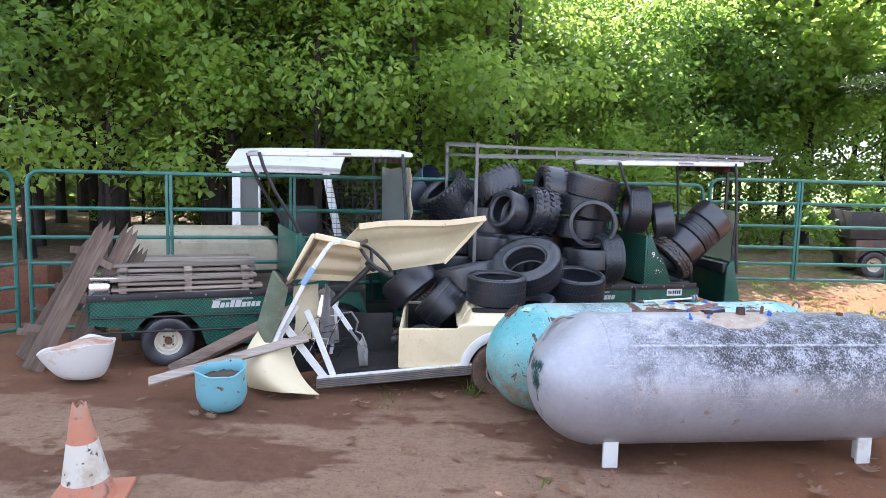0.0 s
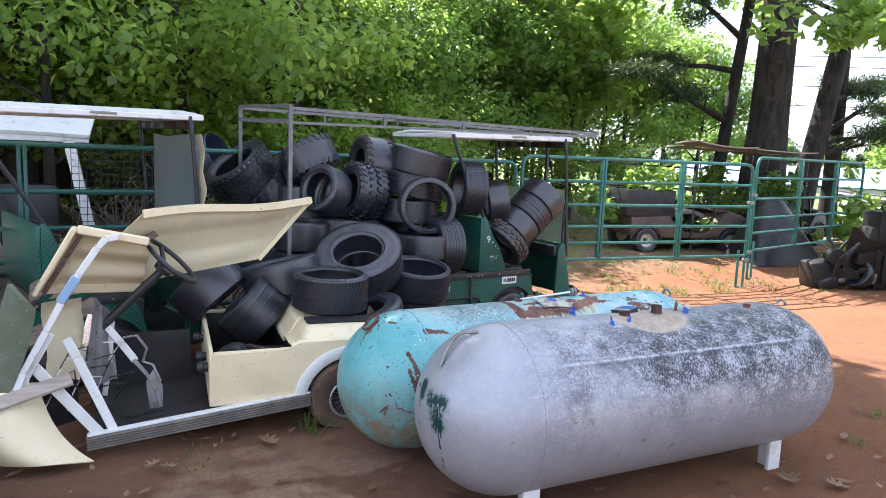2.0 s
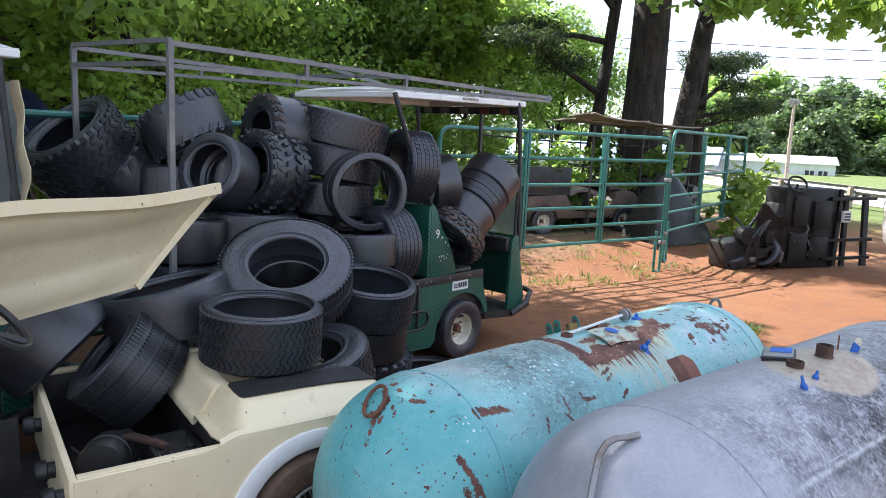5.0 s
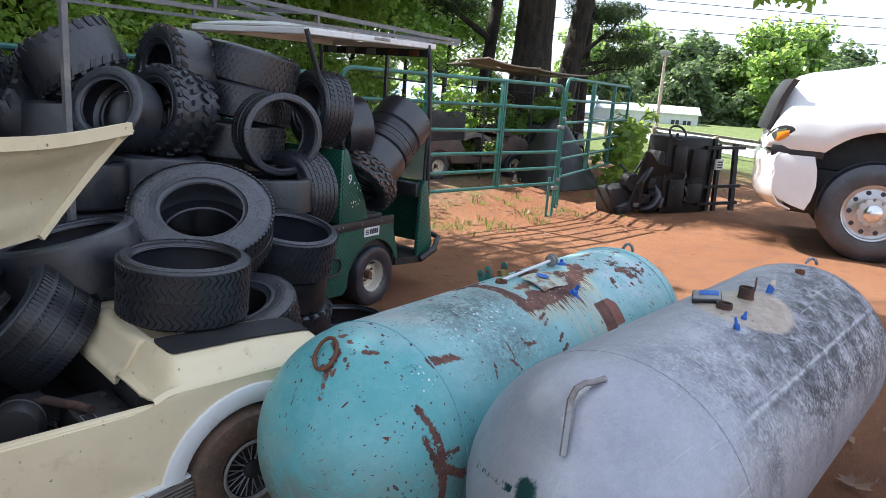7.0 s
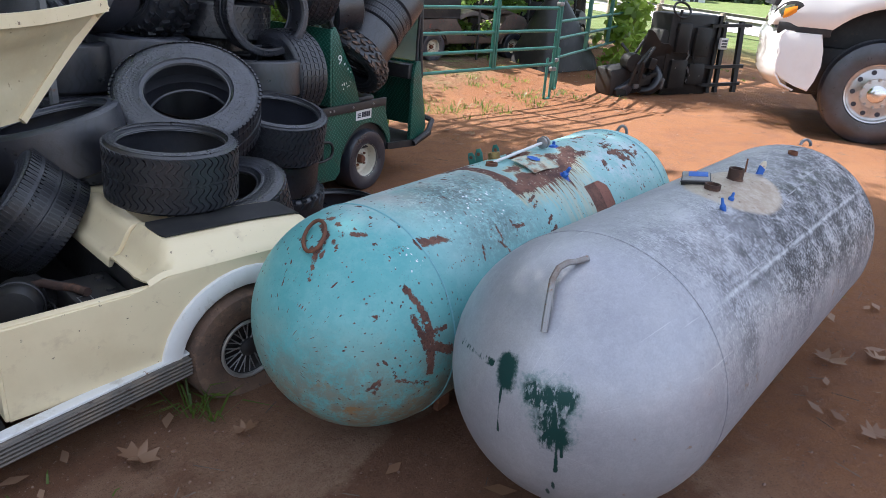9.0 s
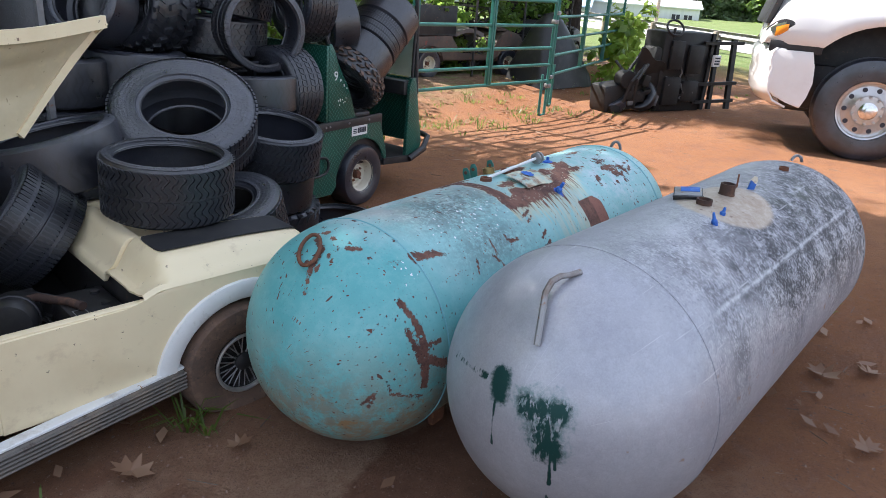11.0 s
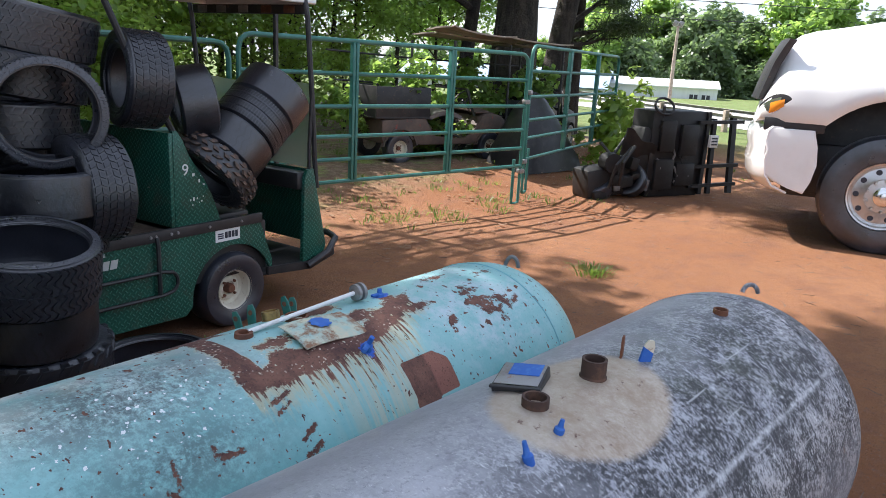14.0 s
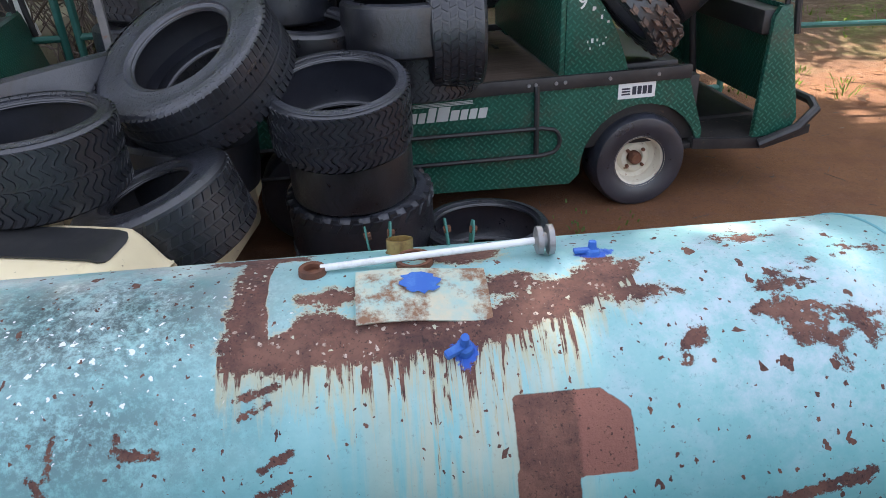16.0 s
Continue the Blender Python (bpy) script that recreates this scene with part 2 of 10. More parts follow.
def clay():
    k = Nodes("red_clay")
    base = k.mix(k.ramp(k.noise(0.35, 3, 0.5), 0.35, 0.65), (0.30, 0.132, 0.062), (0.36, 0.178, 0.092))
    base = k.mix(k.ramp(k.noise(2.3, 6, 0.65), 0.5, 0.72), base, (0.24, 0.115, 0.068))
    base = k.mix(k.ramp(k.noise(14, 6, 0.7), 0.52, 0.7), base, (0.29, 0.145, 0.09))
    xyz = k.n("ShaderNodeSeparateXYZ")
    k.link(k.obj, xyz.inputs[0])
    # grit and old tarmac by the cone, wet dark clay near the carts, litter and weeds behind the fence
    wob = k.math("MULTIPLY", k.math("SUBTRACT", k.noise(0.8, 5, 0.6), 0.5), 3.0)
    side = k.math("ADD", xyz.outputs[0], wob)
    tar = k.math("MULTIPLY", k.ramp(side, -0.9, -1.7), k.ramp(k.math("ADD", xyz.outputs[1], wob), 4.4, 3.7))
    base = k.mix(k.math("MULTIPLY", tar, 0.75), base, k.mix(k.ramp(k.noise(120, 2), 0.45, 0.6), (0.11, 0.10, 0.095), (0.27, 0.24, 0.21)))
    # crisp patches before the carts: dark wet clay, sun patches painted pale and dry
    front = k.math("MULTIPLY", k.ramp(k.math("ADD", xyz.outputs[1], k.math("MULTIPLY", wob, 0.35)), 5.7, 5.0), k.ramp(k.math("ADD", xyz.outputs[0], k.math("MULTIPLY", wob, 0.3)), 1.9, 1.2))
    sun_patch = k.ramp(k.math("ADD", k.noise(0.75, 4, 0.5, stretch=(0.7, 1.5, 1), off=(3.1, 0.4, 0)), k.math("MULTIPLY", k.noise(7, 4, 0.6), 0.10)), 0.555, 0.585)
    dry = k.mix(k.ramp(k.noise(26, 5, 0.7), 0.45, 0.7), (0.46, 0.30, 0.20), (0.36, 0.21, 0.14))
    wet = k.mix(k.ramp(k.noise(9, 5, 0.7), 0.4, 0.7), (0.20, 0.100, 0.062), (0.27, 0.140, 0.086))
    base = k.mix(k.math("MULTIPLY", front, 0.9), base, k.mix(sun_patch, wet, dry))
    damp = k.math("MULTIPLY", k.ramp(k.math("ADD", xyz.outputs[1], k.math("MULTIPLY", wob, 0.5)), 4.6, 5.4), k.ramp(k.math("ADD", xyz.outputs[0], k.math("MULTIPLY", wob, 0.4)), 2.6, 1.6))
    base = k.mix(k.math("MULTIPLY", damp, 0.4), base, (0.19, 0.095, 0.058))
    far = k.math("ADD", k.math("ADD", xyz.outputs[1], k.math("MULTIPLY", xyz.outputs[0], -0.3)), k.math("MULTIPLY", wob, 0.6))
    litter = k.mix(k.ramp(k.noise(9, 6, 0.7), 0.42, 0.62), (0.17, 0.115, 0.075), (0.30, 0.22, 0.15))
    base = k.mix(k.ramp(far, 8.3, 9.6), base, litter)
    weeds = k.math("MULTIPLY", k.ramp(far, 8.6, 10.0), k.ramp(k.noise(1.6, 5, 0.65), 0.48, 0.6))
    weeds = k.math("MULTIPLY", weeds, k.ramp(xyz.outputs[0], 1.0, 4.0))
    base = k.mix(weeds, base, k.mix(k.ramp(k.noise(30, 4), 0.4, 0.65), (0.13, 0.20, 0.045), (0.30, 0.33, 0.10)))
    field = k.ramp(xyz.outputs[0], 13.5, 16.5)
    base = k.mix(field, base, k.mix(k.ramp(k.noise(1.2, 5), 0.4, 0.6), (0.11, 0.17, 0.05), (0.17, 0.23, 0.08)))
    # crumbs: pale grit, dark clods and pits over everything
    base = k.mix(k.math("MULTIPLY", k.ramp(k.noise(55, 7, 0.8, off=(5, 2, 1)), 0.53, 0.68), 0.6), base, (0.14, 0.078, 0.052))
    base = k.mix(k.math("MULTIPLY", k.ramp(k.noise(95, 4, 0.7), 0.62, 0.70), 0.8), base, (0.47, 0.32, 0.24))
    base = k.mix(k.math("MULTIPLY", k.ramp(k.noise(6, 7, 0.75, off=(9, 2, 4)), 0.50, 0.66), 0.4), base, (0.21, 0.11, 0.07))
    nrm = k.bump(k.noise(3.5, 5, 0.6), 0.5, 0.06)
    base = k.mix(k.math("MULTIPLY", k.ramp(k.noise(210, 3, 0.7, off=(2, 8, 1)), 0.57, 0.64), 0.6), base, (0.10, 0.052, 0.036))
    nrm = k.bump(k.noise(45, 8, 0.8), 1.0, 0.022, nrm)
    nrm = k.bump(k.noise(160, 4, 0.75), 0.8, 0.006, nrm)
    return k.out(base, 0.95, 0, nrm, 0.2)


def rubber():
    k = Nodes("tyre_rubber")
    info = k.n("ShaderNodeObjectInfo")
    rnd = info.outputs["Random"]
    seed = k.n("ShaderNodeVectorMath")
    seed.operation = "ADD"
    k.link(k.obj, seed.inputs[0])
    k.link(rnd, seed.inputs[1])
    v = seed.outputs[0]
    sep = k.n("ShaderNodeSeparateXYZ")
    k.link(k.obj, sep.inputs[0])
    ang = k.math("ARCTAN2", sep.outputs[1], sep.outputs[2])
    rad = k.math("SQRT", k.math("ADD", k.math("MULTIPLY", sep.outputs[1], sep.outputs[1]), k.math("MULTIPLY", sep.outputs[2], sep.outputs[2])))
    marks = {}
    for name in ("crown", "wall"):
        node = k.n("ShaderNodeAttribute")
        node.attribute_name = name
        marks[name] = node.outputs["Fac"]
    tone = k.mix(rnd, (0.008, 0.009, 0.013), (0.020, 0.022, 0.032))
    c = k.mix(k.ramp(k.noise(5, 5, 0.6, v), 0.40, 0.70), tone, (0.036, 0.040, 0.056))
    dust = k.math("MULTIPLY", k.ramp(k.noise(26, 8, 0.75, v), 0.50, 0.72), k.math("ADD", k.math("MULTIPLY", k.ramp(k.noise(2.5, 3, 0.5, v), 0.42, 0.62), 0.8), 0.15))
    c = k.mix(k.math("MULTIPLY", dust, 0.5), c, (0.072, 0.062, 0.056))
    scuff = k.math("MULTIPLY", k.ramp(k.noise(140, 3, 0.7, v), 0.64, 0.74), 0.35)
    c = k.mix(scuff, c, (0.15, 0.15, 0.15))
    # worn cross cuts on bald crowns, moulded rings and letters on the walls
    cut = k.math("ABSOLUTE", k.math("SUBTRACT", k.math("FRACT", k.math("ADD", k.math("MULTIPLY", ang, 6.0), k.math("MULTIPLY", k.math("SINE", k.math("MULTIPLY", sep.outputs[0], 75.0)), 0.22))), 0.5))
    cut = k.math("MULTIPLY", k.ramp(cut, 0.17, 0.08), k.math("MULTIPLY", marks["crown"], k.ramp(k.noise(6, 4, 0.6, v), 0.40, 0.55)))
    ring = k.math("MULTIPLY", k.math("ADD", k.math("SINE", k.math("MULTIPLY", rad, 380.0)), 1.0), 0.5)
    word = k.n("ShaderNodeCombineXYZ")
    k.link(k.math("MULTIPLY", ang, 9.0), word.inputs[0])
    k.link(k.math("MULTIPLY", rad, 26.0), word.inputs[1])
    k.link(rnd, word.inputs[2])
    text = k.ramp(k.noise(2.2, 2, 0.4, word.outputs[0]), 0.55, 0.60)
    relief = k.math("MULTIPLY", marks["wall"], k.math("ADD", k.math("MULTIPLY", ring, 0.2), text))
    c = k.mix(k.math("MULTIPLY", cut, 0.7), c, (0.008, 0.008, 0.009))
    # crown darkened for the shade in the grooves between tread blocks
    c = k.mix(k.math("MULTIPLY", marks["crown"], 0.35), c, (0.006, 0.006, 0.007))
    r = k.math("ADD", k.math("MULTIPLY", k.noise(11, 5, 0.6, v), 0.30), k.math("ADD", k.math("MULTIPLY", dust, 0.30), 0.17))
    nrm = k.bump(k.noise(38, 6, 0.7, v), 0.35, 0.006)
    nrm = k.bump(k.noise(170, 6, 0.75, v), 0.4, 0.0026, nrm)
    nrm = k.bump(relief, 0.7, 0.003, nrm)
    nrm = k.bump(cut, -1.0, 0.009, nrm)
    return k.out(c, r, 0, nrm, 1.0)


def painted(name, base, chips, rough=0.42, bumpy=0.0):
    """Old coat of paint with faded areas, grime and small chips."""
    k = Nodes(name)
    pale = tuple(min(1, b * 1.3 + 0.03) for b in base)
    dark = tuple(b * 0.62 for b in base)
    c = k.mix(k.ramp(k.noise(3.2, 5, 0.6), 0.42, 0.7), base, pale)
    c = k.mix(k.math("MULTIPLY", k.ramp(k.noise(7, 6, 0.7, off=(3, 1, 2)), 0.52, 0.72), 0.7), c, dark)
    c = k.mix(k.ramp(k.noise(34, 5, 0.65, off=(7, 4, 1)), 0.665, 0.70), c, chips)
    nrm = k.bump(k.noise(25, 5, 0.6), 0.12 + bumpy, 0.003)
    return k.out(c, k.math("ADD", k.math("MULTIPLY", k.noise(12, 5), 0.3), rough - 0.12), 0, nrm)


def diamond_plate():
    """Green tread plate: raised lozenges in two directions."""
    k = Nodes("green_tread_plate")
    xyz = k.n("ShaderNodeSeparateXYZ")
    k.link(k.obj, xyz.inputs[0])
    u = k.math("ADD", xyz.outputs[0], xyz.outputs[1])
    a = k.math("MULTIPLY", k.math("ADD", u, xyz.outputs[2]), 30.0)
    b = k.math("MULTIPLY", k.math("SUBTRACT", u, xyz.outputs[2]), 30.0)
    fa, fb = k.math("FRACT", a), k.math("FRACT", b)
    par = k.math("MODULO", k.math("ABSOLUTE", k.math("ADD", k.math("FLOOR", a), k.math("FLOOR", b))), 2.0)
    da, db = k.math("ABSOLUTE", k.math("SUBTRACT", fa, 0.5)), k.math("ABSOLUTE", k.math("SUBTRACT", fb, 0.5))
    one = k.math("MULTIPLY", k.ramp(da, 0.44, 0.36), k.ramp(db, 0.17, 0.10))
    two = k.math("MULTIPLY", k.ramp(db, 0.44, 0.36), k.ramp(da, 0.17, 0.10))
    h = k.blend(par, one, two)
    c = k.mix(k.ramp(k.noise(4, 5, 0.6), 0.4, 0.75), (0.008, 0.075, 0.05), (0.018, 0.125, 0.085))
    c = k.mix(k.math("MULTIPLY", h, 0.6), c, (0.06, 0.24, 0.18))
    c = k.mix(k.ramp(k.noise(19, 6, 0.7, off=(2, 5, 1)), 0.68, 0.71), c, (0.42, 0.42, 0.38))
    c = k.mix(k.math("MULTIPLY", k.ramp(k.noise(6, 6, 0.7, off=(9, 5, 1)), 0.52, 0.75), 0.6), c, (0.10, 0.065, 0.045))
    return k.out(c, 0.33, 0, k.bump(h, 1.0, 0.006))


def leafy(name, dark, light, lit):
    k = Nodes(name)
    geo = k.n("ShaderNodeNewGeometry")
    rnd = geo.outputs["Random Per Island"]
    c = k.mix(rnd, dark, light)
    c = k.mix(k.ramp(k.noise(0.6, 3, 0.5), 0.45, 0.65), c, tuple(x * 0.75 for x in dark))
    k.out(c, 0.38, 0, None, 0.5)
    tr = k.n("ShaderNodeBsdfTranslucent")
    k.link(k.mix(rnd, lit, tuple(x * 0.8 for x in lit)), tr.inputs["Color"])
    mx = k.n("ShaderNodeMixShader")
    mx.inputs[0].default_value = 0.5
    k.link(k.bsdf.outputs[0], mx.inputs[1])
    k.link(tr.outputs[0], mx.inputs[2])
    k.link(mx.outputs[0], k.t.nodes["Material Output"].inputs["Surface"])
    return k.mat


M["soil"] = clay()
M["rubber"] = rubber()
M["bead"] = simple("polished_bead_rubber", (0.022, 0.023, 0.028), 0.32, 0, [(14, 0.45, 0.7, (0.05, 0.05, 0.055))], (80, 0.2, 0.001), 0, 0.2, 0.9)
M["lugs"] = simple("scuffed_tread_rubber", (0.015, 0.016, 0.021), 0.40, 0, [(9, 0.45, 0.7, (0.026, 0.028, 0.036)), (60, 0.58, 0.74, (0.060, 0.058, 0.058))], (120, 0.3, 0.002), 0.25, 0.2, 0.7)
M["green"] = painted("green_pipe_paint", (0.024, 0.135, 0.108), (0.20, 0.13, 0.09), 0.42)
M["plate"] = diamond_plate()
M["cream"] = simple("cream_fibreglass", (0.80, 0.675, 0.44), 0.36, 0, [(2.5, 0.5, 0.8, (0.70, 0.57, 0.35)), (9, 0.58, 0.8, (0.58, 0.45, 0.28)), (38, 0.665, 0.70, (0.24, 0.17, 0.11))], (14, 0.06, 0.004), 0, 0.2)
M["cream_dull"] = simple("cream_underside", (0.60, 0.51, 0.33), 0.55, 0, [(3, 0.45, 0.75, (0.50, 0.40, 0.24)), (12, 0.55, 0.75, (0.66, 0.55, 0.33)), (40, 0.64, 0.72, (0.22, 0.15, 0.09))], (10, 0.12, 0.005))
M["white"] = simple("white_paint", (0.76, 0.76, 0.74), 0.42, 0, [(3, 0.5, 0.8, (0.63, 0.62, 0.58)), (11, 0.58, 0.75, (0.50, 0.46, 0.40)), (26, 0.68, 0.72, (0.32, 0.17, 0.09))], (20, 0.05, 0.003))
M["gloss_white"] = simple("truck_white", (0.80, 0.80, 0.79), 0.16, 0, [(2, 0.55, 0.8, (0.72, 0.71, 0.69))])
M["black"] = simple("black_paint", (0.018, 0.018, 0.02), 0.5, 0, [(6, 0.45, 0.75, (0.045, 0.042, 0.04)), (22, 0.62, 0.75, (0.12, 0.07, 0.045))], (40, 0.15, 0.002))
M["plastic"] = simple("black_plastic", (0.02, 0.02, 0.022), 0.42, 0, [(9, 0.5, 0.8, (0.05, 0.048, 0.045))])
M["mat"] = simple("rubber_floor_mat", (0.020, 0.019, 0.019), 0.75, 0, [(4, 0.45, 0.7, (0.040, 0.035, 0.031)), (30, 0.58, 0.72, (0.11, 0.085, 0.065))], (150, 0.4, 0.002))
M["steel"] = simple("grey_steel", (0.30, 0.30, 0.30), 0.5, 0.6, [(12, 0.5, 0.7, (0.20, 0.15, 0.12)), (40, 0.6, 0.7, (0.28, 0.12, 0.06))])
M["alloy"] = simple("polished_alloy", (0.82, 0.82, 0.82), 0.22, 0.95, [(9, 0.55, 0.8, (0.60, 0.58, 0.55))])
M["rail"] = simple("dull_rack_tube", (0.16, 0.16, 0.165), 0.5, 0.3, [(9, 0.48, 0.68, (0.24, 0.23, 0.22)), (30, 0.6, 0.7, (0.26, 0.12, 0.06))])
M["wood"] = simple("weathered_wood", (0.30, 0.245, 0.20), 0.88, 0, [(7, 0.42, 0.68, (0.17, 0.125, 0.095), (0.15, 1, 1)), (50, 0.45, 0.75, (0.40, 0.35, 0.30), (0.05, 1, 1)), (4, 0.58, 0.75, (0.40, 0.32, 0.25))], (60, 0.4, 0.004), 0.3)
M["dark_wood"] = simple("dark_rotten_wood", (0.15, 0.105, 0.08), 0.92, 0, [(7, 0.42, 0.68, (0.06, 0.045, 0.036), (0.15, 1, 1)), (40, 0.5, 0.75, (0.22, 0.16, 0.12), (0.06, 1, 1))], (50, 0.5, 0.005), 0.3)
M["rust"] = simple("rust", (0.16, 0.062, 0.033), 0.9, 0, [(12, 0.45, 0.7, (0.085, 0.04, 0.028)), (40, 0.55, 0.75, (0.30, 0.14, 0.06))], (50, 0.6, 0.004))
M["bark"] = simple("bark", (0.050, 0.040, 0.033), 0.95, 0, [(9, 0.42, 0.60, (0.018, 0.015, 0.013), (1, 1, 0.2)), (3, 0.55, 0.75, (0.085, 0.066, 0.052))], (10, 1.0, 0.06))
M["leaf"] = leafy("oak_leaves", (0.055, 0.11, 0.032), (0.13, 0.21, 0.055), (0.52, 0.76, 0.16))
# lighter copy of the leaves, sunlight put into the colour
M["leaf_bright"] = leafy("sun_bright_leaves", (0.09, 0.17, 0.025), (0.20, 0.30, 0.045), (0.58, 0.78, 0.16))
# leaves of the shaded woods, veiling glare put into the colour as a lift
M["leaf_dark"] = leafy("shaded_leaves", (0.075, 0.13, 0.060), (0.17, 0.24, 0.105), (0.56, 0.72, 0.20))
# distance haze put into the leaf colour, paler and greyer
M["leaf_far"] = leafy("hazed_far_leaves", (0.075, 0.12, 0.06), (0.14, 0.19, 0.095), (0.26, 0.38, 0.14))
M["needle"] = leafy("pine_needles", (0.022, 0.042, 0.022), (0.045, 0.075, 0.03), (0.09, 0.14, 0.04))
M["grass"] = leafy("grass_blades", (0.06, 0.12, 0.02), (0.14, 0.20, 0.04), (0.25, 0.36, 0.06))
M["rim"] = simple("dull_polished_rim", (0.58, 0.575, 0.56), 0.36, 0.75, [(9, 0.5, 0.7, (0.42, 0.40, 0.37))])
M["rim_cream"] = simple("cream_steel_rim", (0.66, 0.61, 0.49), 0.45, 0, [(9, 0.5, 0.68, (0.50, 0.40, 0.27)), (22, 0.6, 0.68, (0.24, 0.12, 0.06))])
M["dead_leaf"] = leafy("dry_leaves", (0.36, 0.20, 0.12), (0.55, 0.36, 0.24), (0.30, 0.16, 0.08))
M["twig"] = simple("dry_twigs", (0.16, 0.12, 0.095), 0.9, 0, [(20, 0.5, 0.7, (0.09, 0.07, 0.055))])
M["blue_tape"] = simple("blue_marker_paint", (0.025, 0.12, 0.46), 0.6, 0, [(40, 0.5, 0.7, (0.06, 0.20, 0.52))])
M["brass"] = simple("dirty_brass", (0.36, 0.24, 0.09), 0.5, 0.7, [(25, 0.5, 0.7, (0.12, 0.07, 0.04))])
M["teal"] = simple("teal_enamel", (0.18, 0.43, 0.48), 0.35, 0, [(4, 0.55, 0.75, (0.24, 0.52, 0.60)), (14, 0.6, 0.64, (0.16, 0.07, 0.04))])
M["cone"] = simple("faded_orange_cone", (0.50, 0.20, 0.12), 0.6, 0, [(6, 0.5, 0.7, (0.42, 0.26, 0.19)), (16, 0.58, 0.68, (0.20, 0.11, 0.08))])
M["cone_white"] = simple("dirty_white_band", (0.62, 0.58, 0.50), 0.6, 0, [(7, 0.5, 0.68, (0.46, 0.38, 0.29)), (17, 0.6, 0.66, (0.08, 0.06, 0.05))])
M["label_white"] = simple("white_sticker", (0.78, 0.78, 0.76), 0.4, 0, [(20, 0.6, 0.75, (0.55, 0.54, 0.5))])
M["ink"] = simple("dark_ink", (0.03, 0.035, 0.05), 0.5)
M["silver_text"] = simple("silver_lettering", (0.62, 0.63, 0.62), 0.4, 0.2)
M["green_cloth"] = simple("green_vinyl", (0.10, 0.125, 0.075), 0.55, 0, [(5, 0.45, 0.7, (0.17, 0.19, 0.13)), (30, 0.6, 0.7, (0.26, 0.24, 0.18))], (12, 0.2, 0.006))
M["tailgate"] = simple("tan_panel", (0.42, 0.37, 0.26), 0.6, 0, [(4, 0.45, 0.7, (0.33, 0.28, 0.19)), (18, 0.6, 0.7, (0.20, 0.15, 0.10))], (8, 0.1, 0.01))


def clear_sheet(name, tint, rough):
    k = Nodes(name)
    k.out(tint, rough, 0)
    k.bsdf.inputs["Transmission Weight"].default_value = 0.92
    k.bsdf.inputs["IOR"].default_value = 1.25
    return k.mat


M["acrylic"] = clear_sheet("scuffed_acrylic", (0.86, 0.88, 0.88), 0.28)

# ---- ground ----
def ground():
    bm = bmesh.new()
    rows = [-80, -40, -20, -10] + [i * 0.25 - 4 for i in range(90)] + [20, 24, 30, 40, 60, 100, 200, 600]
    cols = [-400, -120, -60, -30, -18, -12] + [i * 0.25 - 8 for i in range(100)] + [18, 20, 24, 30, 45, 70, 120, 300, 700]
    grid = []
    for x in cols:
        row = []
        for y in rows:
            z = ground_z(x, y)
            if -8 <= x <= 17 and -4 <= y <= 18:
                z += 0.016 * (noise.noise((x * 0.9, y * 0.9, 0)) - 0.1) + 0.007 * noise.noise((x * 3, y * 3, 4))
                if 4.0 < y < 8 and -3 < x < 4:
                    z -= 0.006
            row.append((x, y, z))
        grid.append(row)
    sheet(bm, grid)
    solo("ground", bm, M["soil"], "bare red clay yard with grit, dry litter and weeds", "ground", kind="structure", angle=180)


ground()

